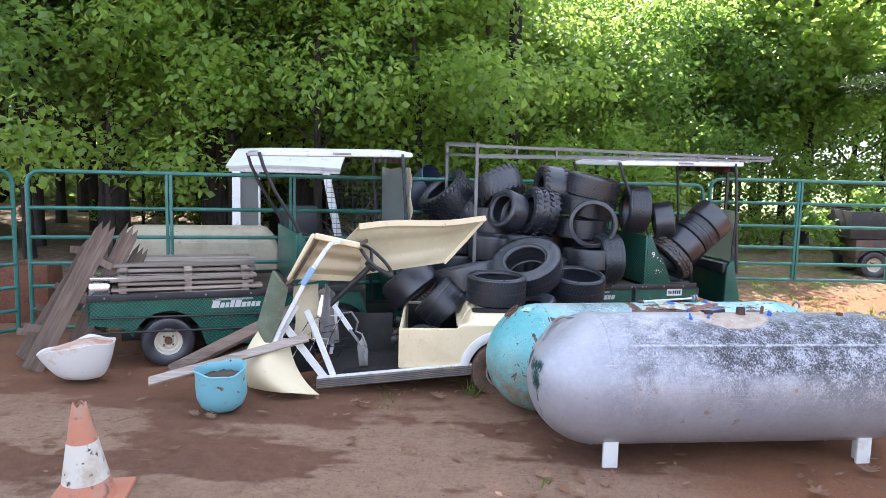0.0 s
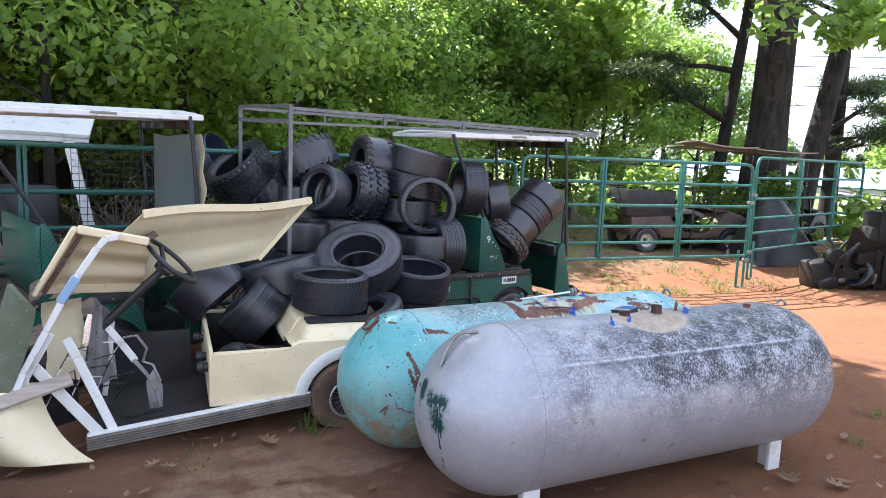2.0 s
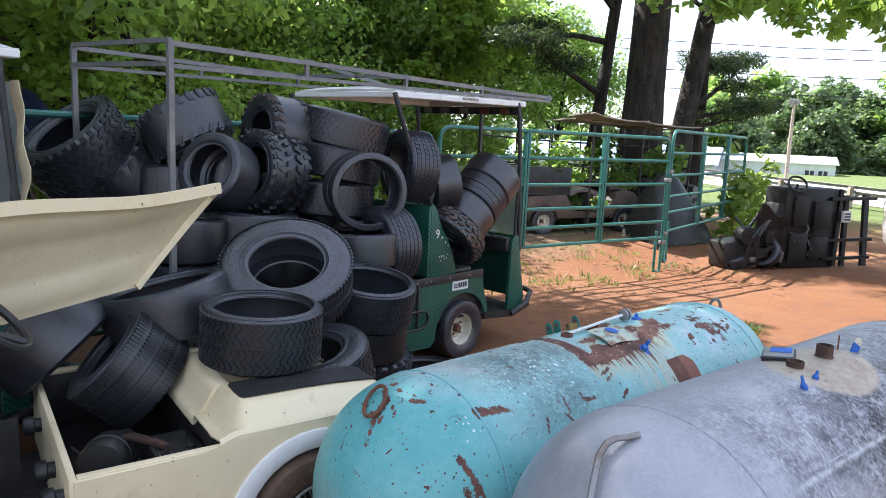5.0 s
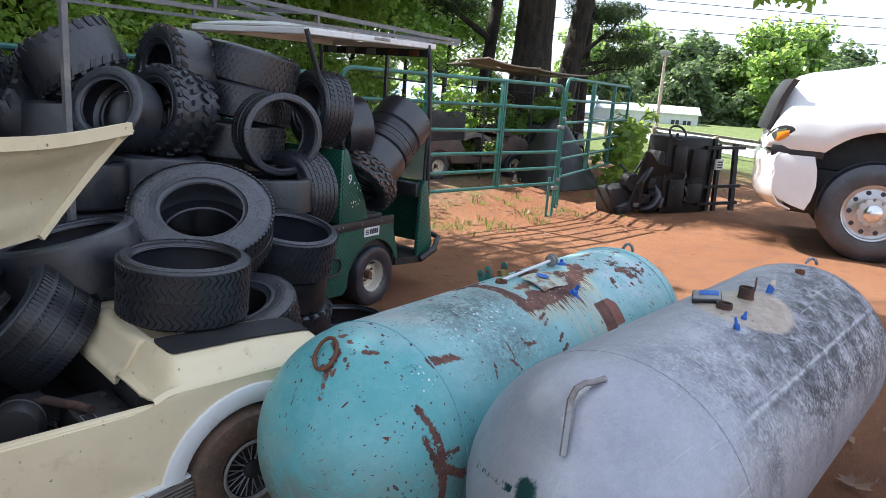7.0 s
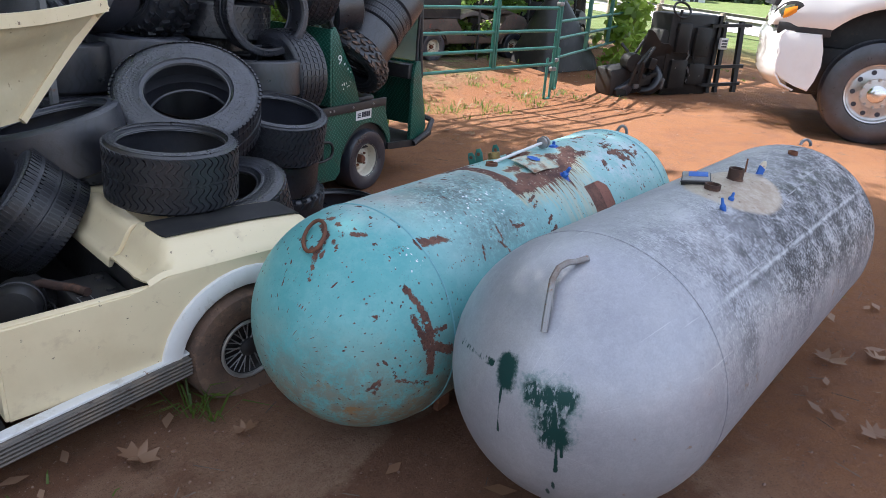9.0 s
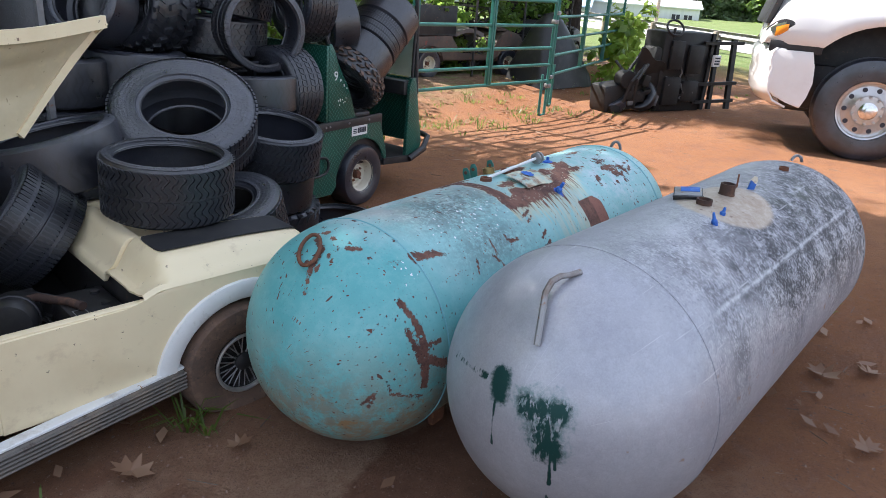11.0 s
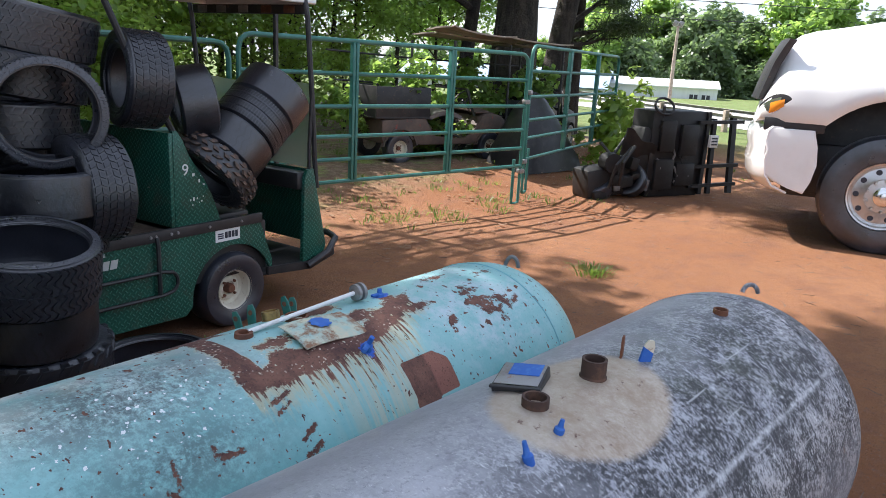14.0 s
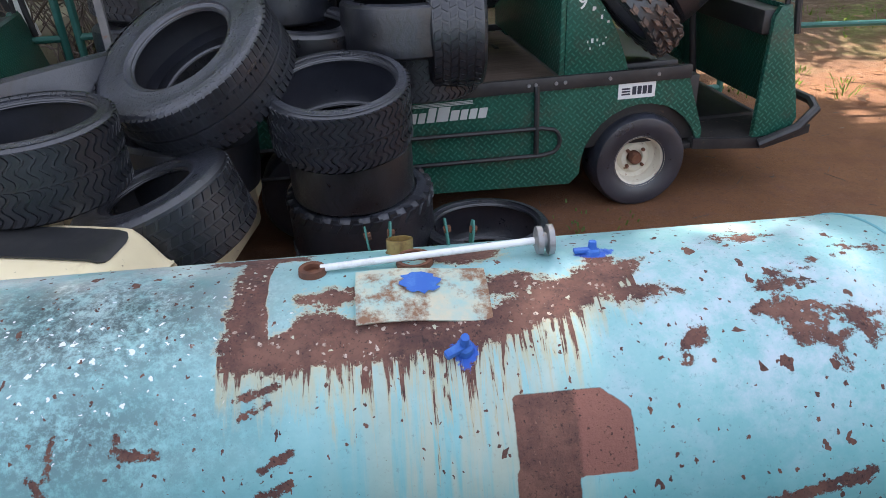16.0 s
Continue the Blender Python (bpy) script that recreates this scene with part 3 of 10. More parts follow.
# ---- the two tanks ----
class TankPaint(Nodes):
    """Coordinates along the tank (x) and round it (arc metres from the crest, plus towards the open yard)."""

    def ready(self, r):
        sep = self.n("ShaderNodeSeparateXYZ")
        self.link(self.obj, sep.inputs[0])
        self.x, self.y, self.z = sep.outputs
        ang = self.math("ARCTAN2", self.math("MULTIPLY", self.y, -1.0), self.z)
        self.s = self.math("MULTIPLY", ang, r)
        com = self.n("ShaderNodeCombineXYZ")
        self.link(self.x, com.inputs[0])
        self.link(self.s, com.inputs[1])
        self.uv = com.outputs[0]
        self.w1 = self.math("SUBTRACT", self.noise(9, 6, 0.65), 0.5)
        self.w2 = self.math("SUBTRACT", self.noise(28, 6, 0.7, off=(3, 3, 1)), 0.5)
        return self

    def oval(self, cx, cs, rx, rs, edge=0.15, warp=0.5, fine=0.5):
        a = self.math("DIVIDE", self.math("SUBTRACT", self.x, cx), rx)
        b = self.math("DIVIDE", self.math("SUBTRACT", self.s, cs), rs)
        d = self.math("SQRT", self.math("ADD", self.math("MULTIPLY", a, a), self.math("MULTIPLY", b, b)))
        d = self.math("ADD", d, self.math("ADD", self.math("MULTIPLY", self.w1, warp), self.math("MULTIPLY", self.w2, fine)))
        return self.ramp(d, 1 + edge, 1 - edge)

    def band(self, v, lo, hi, soft):
        return self.math("MULTIPLY", self.ramp(v, lo - soft, lo + soft), self.ramp(v, hi + soft, hi - soft))

    def both(self, a, b):
        return self.math("MULTIPLY", a, b)

    def any(self, *m):
        out = m[0]
        for k in m[1:]:
            out = self.math("MAXIMUM", out, k)
        return out

    def stroke(self, p, q, half):
        """A worn streak between two places in local metres."""
        p, q = Vector(p), Vector(q)
        d = q - p
        sub = self.n("ShaderNodeVectorMath")
        sub.operation = "SUBTRACT"
        self.link(self.obj, sub.inputs[0])
        sub.inputs[1].default_value = p
        dot = self.n("ShaderNodeVectorMath")
        dot.operation = "DOT_PRODUCT"
        self.link(sub.outputs[0], dot.inputs[0])
        dot.inputs[1].default_value = d / d.length_squared
        t = self.math("ADD", dot.outputs["Value"], 0.0, True)
        sc = self.n("ShaderNodeVectorMath")
        sc.operation = "SCALE"
        sc.inputs[0].default_value = d
        self.link(t, sc.inputs["Scale"])
        dist = self.n("ShaderNodeVectorMath")
        dist.operation = "DISTANCE"
        self.link(sub.outputs[0], dist.inputs[0])
        self.link(sc.outputs[0], dist.inputs[1])
        v = self.math("ADD", dist.outputs["Value"], self.math("MULTIPLY", self.w2, half * 2.2))
        return self.ramp(v, half * 1.25, half * 0.8)


def oval_depth(x, s, cx, cs, rx, rs):
    """How deep inside an oval, in metres; minus outside."""
    return (1 - np.sqrt(((x - cx) / rx) ** 2 + ((s - cs) / rs) ** 2)) * min(rx, rs)


def rect_depth(x, s, x0, x1, s0, s1):
    return np.minimum(np.minimum(x - x0, x1 - x), np.minimum(s - s0, s1 - s))


def stroke_depth(p, a, b, half):
    a, b = np.array(a), np.array(b)
    d = b - a
    t = np.clip(((p - a) @ d) / (d @ d), 0, 1)
    return half - np.linalg.norm(p - a - t[:, None] * d, axis=1)


def blue_fields(p, r):
    """Fields over the turquoise shell: where it rusted, ran, chalked and got dirty."""
    x, y, z = p.T
    s = np.arctan2(-y, z) * r
    O, R, T = oval_depth, rect_depth, stroke_depth
    along = lambda a, b, half: stroke_depth(np.stack((x, s), 1), a, b, half)
    # scaly belt round the fittings: a strip across the crest, then a crescent under the cover plate
    low = np.interp(x, (-0.275, -0.215, -0.15, -0.05, 0.10, 0.20, 0.34, 0.43), (0.19, 0.20, 0.195, 0.19, 0.19, 0.165, 0.108, 0.055))
    upper = np.interp(x, (-0.222, -0.212, -0.15, -0.06, 0.15, 0.24, 0.34, 0.43), (-0.13, 0.145, 0.085, 0.112, 0.112, 0.068, 0.035, 0.02))
    belt = np.minimum(np.minimum(low - s, s - upper), np.minimum(x + 0.28, 0.44 - x))
    strip = np.maximum.reduce([R(x, s, -0.34, -0.16, -0.155, -0.105), O(x, s, -0.11, 0.055, 0.05, 0.022), O(x, s, 0.20, 0.055, 0.06, 0.03)])
    square = np.minimum(R(x, s, 0.17, 0.352, 0.268, 0.398), (0.30 + (s - 0.268) * 1.2 - x) * 0.65 + 0.006)
    square = np.maximum(square, R(x, s, 0.165, 0.262, 0.385, 0.62))
    rust = np.maximum.reduce([
        belt, strip, O(x, s, 0.13, -0.055, 0.07, 0.03), O(x, s, 0.395, 0.10, 0.06, 0.016), O(x, s, 0.37, 0.03, 0.035, 0.05),
        O(x, s, 0.655, -0.035, 0.05, 0.016), along((0.60, 0.16), (0.66, 0.15), 0.012), along((0.62, 0.165), (0.70, 0.19), 0.013), along((0.64, 0.185), (0.70, 0.215), 0.008), along((0.70, 0.165), (0.80, 0.185), 0.006), along((0.72, 0.20), (0.84, 0.17), 0.004), along((0.69, 0.225), (0.78, 0.205), 0.007), along((0.76, 0.235), (0.84, 0.205), 0.007), along((0.705, 0.22), (0.71, 0.27), 0.007), along((0.64, 0.19), (0.655, 0.225), 0.006), along((0.62, 0.11), (0.70, 0.105), 0.009), along((0.66, 0.085), (0.72, 0.08), 0.007), along((0.74, 0.06), (0.80, 0.05), 0.006), along((0.80, 0.02), (0.86, 0.04), 0.006),
        along((0.455, 0.215), (0.49, 0.195), 0.010), along((0.455, 0.215), (0.462, 0.24), 0.006),
        T(p, (-0.90, -0.214, 0.319), (-0.794, -0.232, 0.306), 0.012)])
    # long scabs on the near head, round the lifting ring and along the weld
    streak = np.maximum.reduce([
        along((0.54, 0.475), (0.72, 0.435), 0.010), along((-0.245, 0.235), (-0.195, 0.222), 0.006), along((-0.245, 0.265), (-0.205, 0.248), 0.005), along((-0.215, 0.345), (-0.17, 0.322), 0.007), along((-0.225, 0.385), (-0.175, 0.37), 0.007), along((-0.42, 0.305), (-0.375, 0.31), 0.007),
        along((-0.53, 0.33), (-0.525, 0.27), 0.004), along((-0.435, 0.31), (-0.428, 0.275), 0.005), along((-0.67, 0.36), (-0.645, 0.31), 0.004), along((-0.62, 0.42), (-0.52, 0.46), 0.003), along((-0.56, 0.32), (-0.50, 0.40), 0.004),
        T(p, (-1.047, -0.277, 0.231), (-1.023, -0.335, 0.153), 0.011), T(p, (-1.023, -0.335, 0.153), (-1.018, -0.359, 0.088), 0.015), T(p, (-1.018, -0.359, 0.088), (-1.020, -0.369, -0.03), 0.015),
        T(p, (-1.061, -0.319, 0.156), (-1.043, -0.352, 0.085), 0.009), T(p, (-1.043, -0.352, 0.085), (-1.020, -0.370, 0.02), 0.011), T(p, (-1.011, -0.358, 0.100), (-0.955, -0.370, 0.10), 0.007),
        T(p, (-1.00, -0.37, 0.05), (-0.94, -0.38, 0.02), 0.016), T(p, (-1.137, -0.313, 0.007), (-1.123, -0.321, -0.036), 0.004), T(p, (-1.123, -0.321, -0.036), (-1.021, -0.362, -0.072), 0.006),
        T(p, (-1.185, -0.264, -0.066), (-1.166, -0.289, -0.033), 0.007), T(p, (-1.160, -0.290, -0.03), (-1.170, -0.275, -0.08), 0.005),
        T(p, (-1.069, 0.060, 0.346), (-1.102, 0.006, 0.335), 0.008), T(p, (-1.102, 0.006, 0.335), (-1.155, -0.009, 0.298), 0.013), T(p, (-1.155, -0.009, 0.298), (-1.190, -0.028, 0.262), 0.008), T(p, (-1.190, -0.028, 0.262), (-1.217, -0.043, 0.233), 0.004),
        T(p, (-1.035, 0.060, 0.360), (-1.030, 0.045, 0.362), 0.010), T(p, (-1.049, 0.008, 0.360), (-1.052, 0.0, 0.359), 0.009), T(p, (-1.062, -0.069, 0.348), (-1.038, -0.097, 0.351), 0.009), T(p, (-1.11, -0.034, 0.329), (-1.112, -0.040, 0.327), 0.007), T(p, (-1.085, -0.04, 0.34), (-1.08, -0.045, 0.341), 0.005), T(p, (-1.136, 0.063, 0.307), (-1.130, 0.09, 0.305), 0.006),
        T(p, (-1.009, -0.188, 0.321), (-0.972, -0.203, 0.321), 0.004), T(p, (-0.922, -0.20, 0.328), (-0.917, -0.225, 0.311), 0.007), T(p, (-0.918, -0.316, 0.219), (-0.918, -0.350, 0.158), 0.003), T(p, (-0.917, -0.10, 0.371), (-0.917, -0.14, 0.357), 0.004)])
    edge = np.where((x > -0.29) & (x < 0.42) & (s > low - 0.03), s - low, 1.0)
    rust = np.clip(rust, -0.08, 0.04)
    fade = lambda d, w: np.clip(0.5 + d / w, 0, 1)
    scrape = fade(O(x, s, 0.70, 0.185, 0.17, 0.09), 0.10)
    chips = 0.75 * fade(R(x, s, -0.95, -0.3, -0.35, 0.02), 0.2) + 0.5 * fade(O(x, s, 0.75, 0.05, 0.3, 0.25), 0.2) + fade(O(x, s, -1.12, -0.02, 0.20, 0.14), 0.15) + 0.8 * fade(-np.abs(s + 0.14) + 0.03, 0.1) + 0.5 * fade(O(x, s, 0.5, 0.2, 0.5, 0.3), 0.3)
    runs = fade(R(x, s, -0.06, 0.26, 0.20, 0.46), 0.16)
    halo = fade(O(x, s, 0.03, 0.05, 0.40, 0.20), 0.12)
    crest = fade(R(x, s, -0.95, -0.25, -0.30, 0.06), 0.25)
    smudge = np.maximum(fade(O(x, s, -0.52, 0.06, 0.26, 0.14), 0.18), 0.8 * fade(O(x, s, -0.50, 0.27, 0.20, 0.10), 0.16))
    chalk = np.maximum(fade(O(x, s, 0.62, 0.10, 0.34, 0.26), 0.25), 0.5 * crest)
    flake = np.maximum(fade(O(x, s, -0.5, 0.14, 0.32, 0.13), 0.2), fade(O(x, s, -0.98, 0.26, 0.05, 0.05), 0.05))
    blue = np.maximum.reduce([O(x, s, 0.105, 0.195, 0.022, 0.027), O(x, s, 0.37, -0.02, 0.036, 0.018)])
    return {"arc": s, "hang": np.clip(edge, -0.05, 0.5), "square": np.clip(square, -0.08, 0.04), "rust": rust, "streak": np.clip(streak, -0.05, 0.03), "scrape": scrape, "chips": np.clip(chips, 0, 1), "runs": runs, "halo": halo, "crest": crest, "smudge": smudge, "chalk": chalk, "flake": flake, "marker": np.clip(blue, -0.05, 0.05)}


def field(k, name):
    node = k.n("ShaderNodeAttribute")
    node.attribute_name = name
    return node.outputs["Fac"]


def blue_paint():
    k = Nodes("worn_turquoise_enamel")
    sep = k.n("ShaderNodeSeparateXYZ")
    k.link(k.obj, sep.inputs[0])
    com = k.n("ShaderNodeCombineXYZ")
    k.link(sep.outputs[0], com.inputs[0])
    k.link(field(k, "arc"), com.inputs[1])
    uv = com.outputs[0]
    base = k.mix(k.ramp(k.noise(4, 5, 0.6), 0.35, 0.7), (0.098, 0.375, 0.385), (0.160, 0.455, 0.455))
    base = k.mix(k.math("MULTIPLY", k.ramp(k.noise(22, 7, 0.75), 0.46, 0.72), 0.35), base, (0.30, 0.56, 0.55))
    # upper shell paled by height: chalk, and sky reflection put into the colour
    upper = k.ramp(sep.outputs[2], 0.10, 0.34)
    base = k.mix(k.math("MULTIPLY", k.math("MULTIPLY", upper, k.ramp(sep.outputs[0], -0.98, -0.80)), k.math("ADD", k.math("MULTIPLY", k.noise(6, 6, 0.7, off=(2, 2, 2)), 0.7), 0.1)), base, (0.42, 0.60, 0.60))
    pale = k.math("MULTIPLY", field(k, "crest"), k.ramp(k.noise(7, 7, 0.75, off=(5, 1, 1)), 0.36, 0.60))
    base = k.mix(k.math("MULTIPLY", pale, 0.85), base, (0.50, 0.49, 0.46))
    pale = k.math("MULTIPLY", field(k, "chalk"), k.ramp(k.noise(9, 7, 0.75, off=(1, 8, 1)), 0.45, 0.62))
    base = k.mix(k.math("MULTIPLY", pale, 0.85), base, (0.50, 0.57, 0.62))
    dirt = k.math("MULTIPLY", field(k, "smudge"), k.ramp(k.math("ADD", k.math("MULTIPLY", k.noise(55, 8, 0.85), 0.65), k.math("MULTIPLY", k.noise(7, 5, 0.7, off=(4, 1, 9)), 0.35)), 0.42, 0.53))
    base = k.mix(k.math("MULTIPLY", dirt, 0.88), base, (0.040, 0.055, 0.06))
    # fine grime specks all over
    base = k.mix(k.math("MULTIPLY", k.ramp(k.noise(130, 4, 0.7, off=(7, 7, 7)), 0.60, 0.68), 0.5), base, (0.10, 0.20, 0.21))
    d, w = k.cells(52, (1, 1, 1), (3, 1, 0), uv, 0.9)
    flakes = k.math("LESS_THAN", d, k.math("MULTIPLY", k.math("SUBTRACT", k.math("ADD", w, k.math("MULTIPLY", field(k, "flake"), 0.52)), 1.0), 0.50))
    base = k.mix(flakes, base, (0.74, 0.77, 0.78))
    # rusty water that ran down under the belt
    stain = k.math("MULTIPLY", field(k, "runs"), k.ramp(k.noise(30, 4, 0.65, src=uv, stretch=(1.0, 0.07, 1)), 0.42, 0.55))
    base = k.mix(k.math("MULTIPLY", stain, 0.55), base, k.mix(k.noise(25, 4), (0.60, 0.56, 0.42), (0.50, 0.38, 0.20)))
    rill = k.noise(50, 5, 0.7, src=uv, stretch=(1.0, 0.07, 1), off=(2, 0, 0), distort=0.6)
    reach = k.math("ADD", k.math("MULTIPLY", k.math("SUBTRACT", rill, 0.47), k.math("ADD", k.math("MULTIPLY", field(k, "runs"), 0.6), 0.28)), k.math("MULTIPLY", k.math("SUBTRACT", k.noise(60, 5, 0.7), 0.5), 0.05))
    wash = k.ramp(k.math("SUBTRACT", k.math("ADD", reach, 0.05), field(k, "hang")), -0.02, 0.04)
    base = k.mix(k.math("MULTIPLY", wash, 0.7), base, k.mix(k.noise(18, 4), (0.42, 0.33, 0.14), (0.52, 0.50, 0.36)))
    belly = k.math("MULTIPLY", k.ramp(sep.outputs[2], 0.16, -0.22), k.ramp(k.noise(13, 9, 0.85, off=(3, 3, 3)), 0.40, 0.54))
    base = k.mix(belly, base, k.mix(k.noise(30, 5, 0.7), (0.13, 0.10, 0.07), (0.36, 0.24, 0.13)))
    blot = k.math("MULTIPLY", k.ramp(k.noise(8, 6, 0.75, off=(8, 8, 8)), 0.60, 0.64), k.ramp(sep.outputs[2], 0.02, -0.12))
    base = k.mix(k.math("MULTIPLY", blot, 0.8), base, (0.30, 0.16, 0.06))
    wob = k.math("MULTIPLY", k.math("SUBTRACT", k.noise(26, 9, 0.8, off=(1, 4, 1)), 0.5), 0.115)
    body = k.math("ADD", field(k, "rust"), wob)
    tidy = k.math("ADD", field(k, "square"), k.math("MULTIPLY", wob, 0.07))
    fringe = k.ramp(body, -0.011, -0.002)
    scab = k.math("ADD", field(k, "streak"), k.math("MULTIPLY", k.math("SUBTRACT", k.noise(75, 6, 0.75, off=(6, 4, 2)), 0.5), 0.040))
    base = k.mix(k.math("MULTIPLY", k.math("MULTIPLY", fringe, field(k, "halo")), 0.75), base, (0.55, 0.47, 0.30))
    r1 = k.math("MAXIMUM", k.math("MAXIMUM", k.ramp(body, -0.0015, 0.0015), k.ramp(scab, -0.001, 0.001)), k.ramp(tidy, -0.001, 0.001))
    d, w = k.cells(48, (1, 1, 1), (8, 3, 0), uv, 1.0)
    keep = k.math("LESS_THAN", d, k.math("MULTIPLY", k.math("SUBTRACT", w, 0.86), 1.8))
    r1 = k.math("MULTIPLY", r1, k.math("SUBTRACT", 1.0, k.math("MULTIPLY", keep, k.ramp(tidy, 0.0, -0.002))))
    r2 = k.ramp(k.math("SUBTRACT", reach, field(k, "hang")), 0.0, 0.012)
    lim = k.math("ADD", k.math("MULTIPLY", field(k, "chips"), 0.16), k.math("MULTIPLY", field(k, "scrape"), 0.12))
    d, w = k.cells(26, (1, 0.75, 1), (0, 0, 0), uv, 0.9)
    r4 = k.math("LESS_THAN", d, k.math("MULTIPLY", k.math("SUBTRACT", k.math("ADD", w, lim), 0.85), 0.80))
    d, w = k.cells(15, (0.6, 1.7, 1), (5, 2, 0), uv, 1.2)
    r5 = k.math("LESS_THAN", d, k.math("MULTIPLY", k.math("SUBTRACT", k.math("ADD", w, k.math("MULTIPLY", lim, 1.2)), 1.03), 1.1))
    d, w = k.cells(70, (1, 0.8, 1), (1, 7, 0), uv, 0.8)
    r6 = k.math("LESS_THAN", d, k.math("MULTIPLY", k.math("SUBTRACT", w, 0.80), 1.1))
    rust = k.math("MAXIMUM", k.math("MAXIMUM", k.math("MAXIMUM", r1, r2), k.math("MAXIMUM", r6, r4)), r5)
    rusty = k.mix(k.ramp(k.noise(24, 6, 0.7, off=(1, 1, 5)), 0.38, 0.65), (0.155, 0.068, 0.050), (0.075, 0.038, 0.034))
    rusty = k.mix(k.ramp(k.noise(90, 5, 0.75), 0.56, 0.66), rusty, (0.045, 0.025, 0.022))
    rusty = k.mix(k.ramp(k.noise(70, 4, 0.7, off=(4, 4, 0)), 0.64, 0.70), rusty, (0.30, 0.17, 0.11))
    rusty = k.mix(k.math("MULTIPLY", k.ramp(k.noise(9, 6, 0.7, off=(2, 9, 1)), 0.45, 0.62), 0.65), rusty, (0.235, 0.115, 0.08))
    newer = k.math("MULTIPLY", k.ramp(k.math("ADD", sep.outputs[0], k.math("MULTIPLY", wob, 0.3)), 0.262, 0.270), k.ramp(tidy, -0.001, 0.001))
    rusty = k.mix(k.math("MULTIPLY", newer, 0.85), rusty, (0.27, 0.115, 0.085))
    d, w = k.cells(95, (1, 1, 1), (2, 5, 0), uv, 1.0)
    fleck = k.math("MULTIPLY", k.math("LESS_THAN", d, k.math("MULTIPLY", k.math("SUBTRACT", w, 0.62), 1.0)), k.math("MULTIPLY", field(k, "halo"), k.ramp(k.noise(14, 4, 0.6, off=(6, 2, 2)), 0.46, 0.56)))
    rusty = k.mix(k.math("MULTIPLY", fleck, k.ramp(tidy, 0.0, -0.01)), rusty, (0.58, 0.47, 0.38))
    pits = k.ramp(k.noise(160, 3, 0.7, off=(1, 7, 3)), 0.60, 0.66)
    rusty = k.mix(k.math("MULTIPLY", pits, 0.8), rusty, (0.03, 0.018, 0.016))
    col = k.mix(rust, base, rusty)
    blob = k.ramp(k.math("ADD", field(k, "marker"), k.math("MULTIPLY", wob, 0.5)), -0.001, 0.002)
    col = k.mix(k.math("MULTIPLY", blob, 0.92), col, (0.03, 0.13, 0.55))
    rough = k.blend(rust, 0.40, 0.92)
    nrm = k.bump(rust, -0.3, 0.002)
    nrm = k.bump(k.math("MULTIPLY", rust, k.noise(110, 4, 0.75)), 0.6, 0.004, nrm)
    return k.out(col, rough, 0, nrm)


def blue_shell(th, r, length, zc, paint):
    """Fine lathe so that the wear fields keep their shape."""
    q = [math.pi / 2 * i / 70 for i in range(71)]
    prof = [(r * math.sin(a), -length / 2 - r * math.cos(a)) for a in q]
    n = 230
    prof += [(r, -length / 2 + length * i / n) for i in range(1, n)]
    prof += [(r * math.sin(a), length / 2 + r * math.cos(a)) for a in q[::-1]]
    prof = np.array(prof)
    m, k = len(prof), 300
    a = np.arange(k) * 2 * np.pi / k
    co = np.stack((np.repeat(prof[:, 1], k), np.outer(prof[:, 0], np.sin(a)).ravel(), np.outer(prof[:, 0], np.cos(a)).ravel()), 1)
    i, j = np.meshgrid(np.arange(m - 1), np.arange(k), indexing="ij")
    j2 = (j + 1) % k
    quads = np.stack((i * k + j, i * k + j2, (i + 1) * k + j2, (i + 1) * k + j), -1).reshape(-1, 4)
    me = bpy.data.meshes.new("shell")
    me.vertices.add(len(co))
    me.vertices.foreach_set("co", co.ravel())
    me.loops.add(quads.size)
    me.loops.foreach_set("vertex_index", quads.astype(np.int32).ravel())
    me.polygons.add(len(quads))
    me.polygons.foreach_set("loop_start", np.arange(0, quads.size, 4, dtype=np.int32))
    me.update(calc_edges=True)
    me.polygons.foreach_set("use_smooth", np.ones(len(quads), dtype=bool))
    for name, v in blue_fields(co, r).items():
        me.attributes.new(name, "FLOAT", "POINT").data.foreach_set("value", v.astype(np.float32))
    me.materials.append(paint)
    ob = new("shell", me)
    ob.parent = th
    ob.location = (0, 0, zc)
    for x in (-length / 2, length / 2):
        bm = bmesh.new()
        tube(bm, [(x, (r + 0.0005) * math.cos(2 * math.pi * t / 72), (r + 0.0005) * math.sin(2 * math.pi * t / 72)) for t in range(72)], 0.003, 5, closed=True)
        part("weld_seam", bm, M["teal"], th).location = (0, 0, zc)


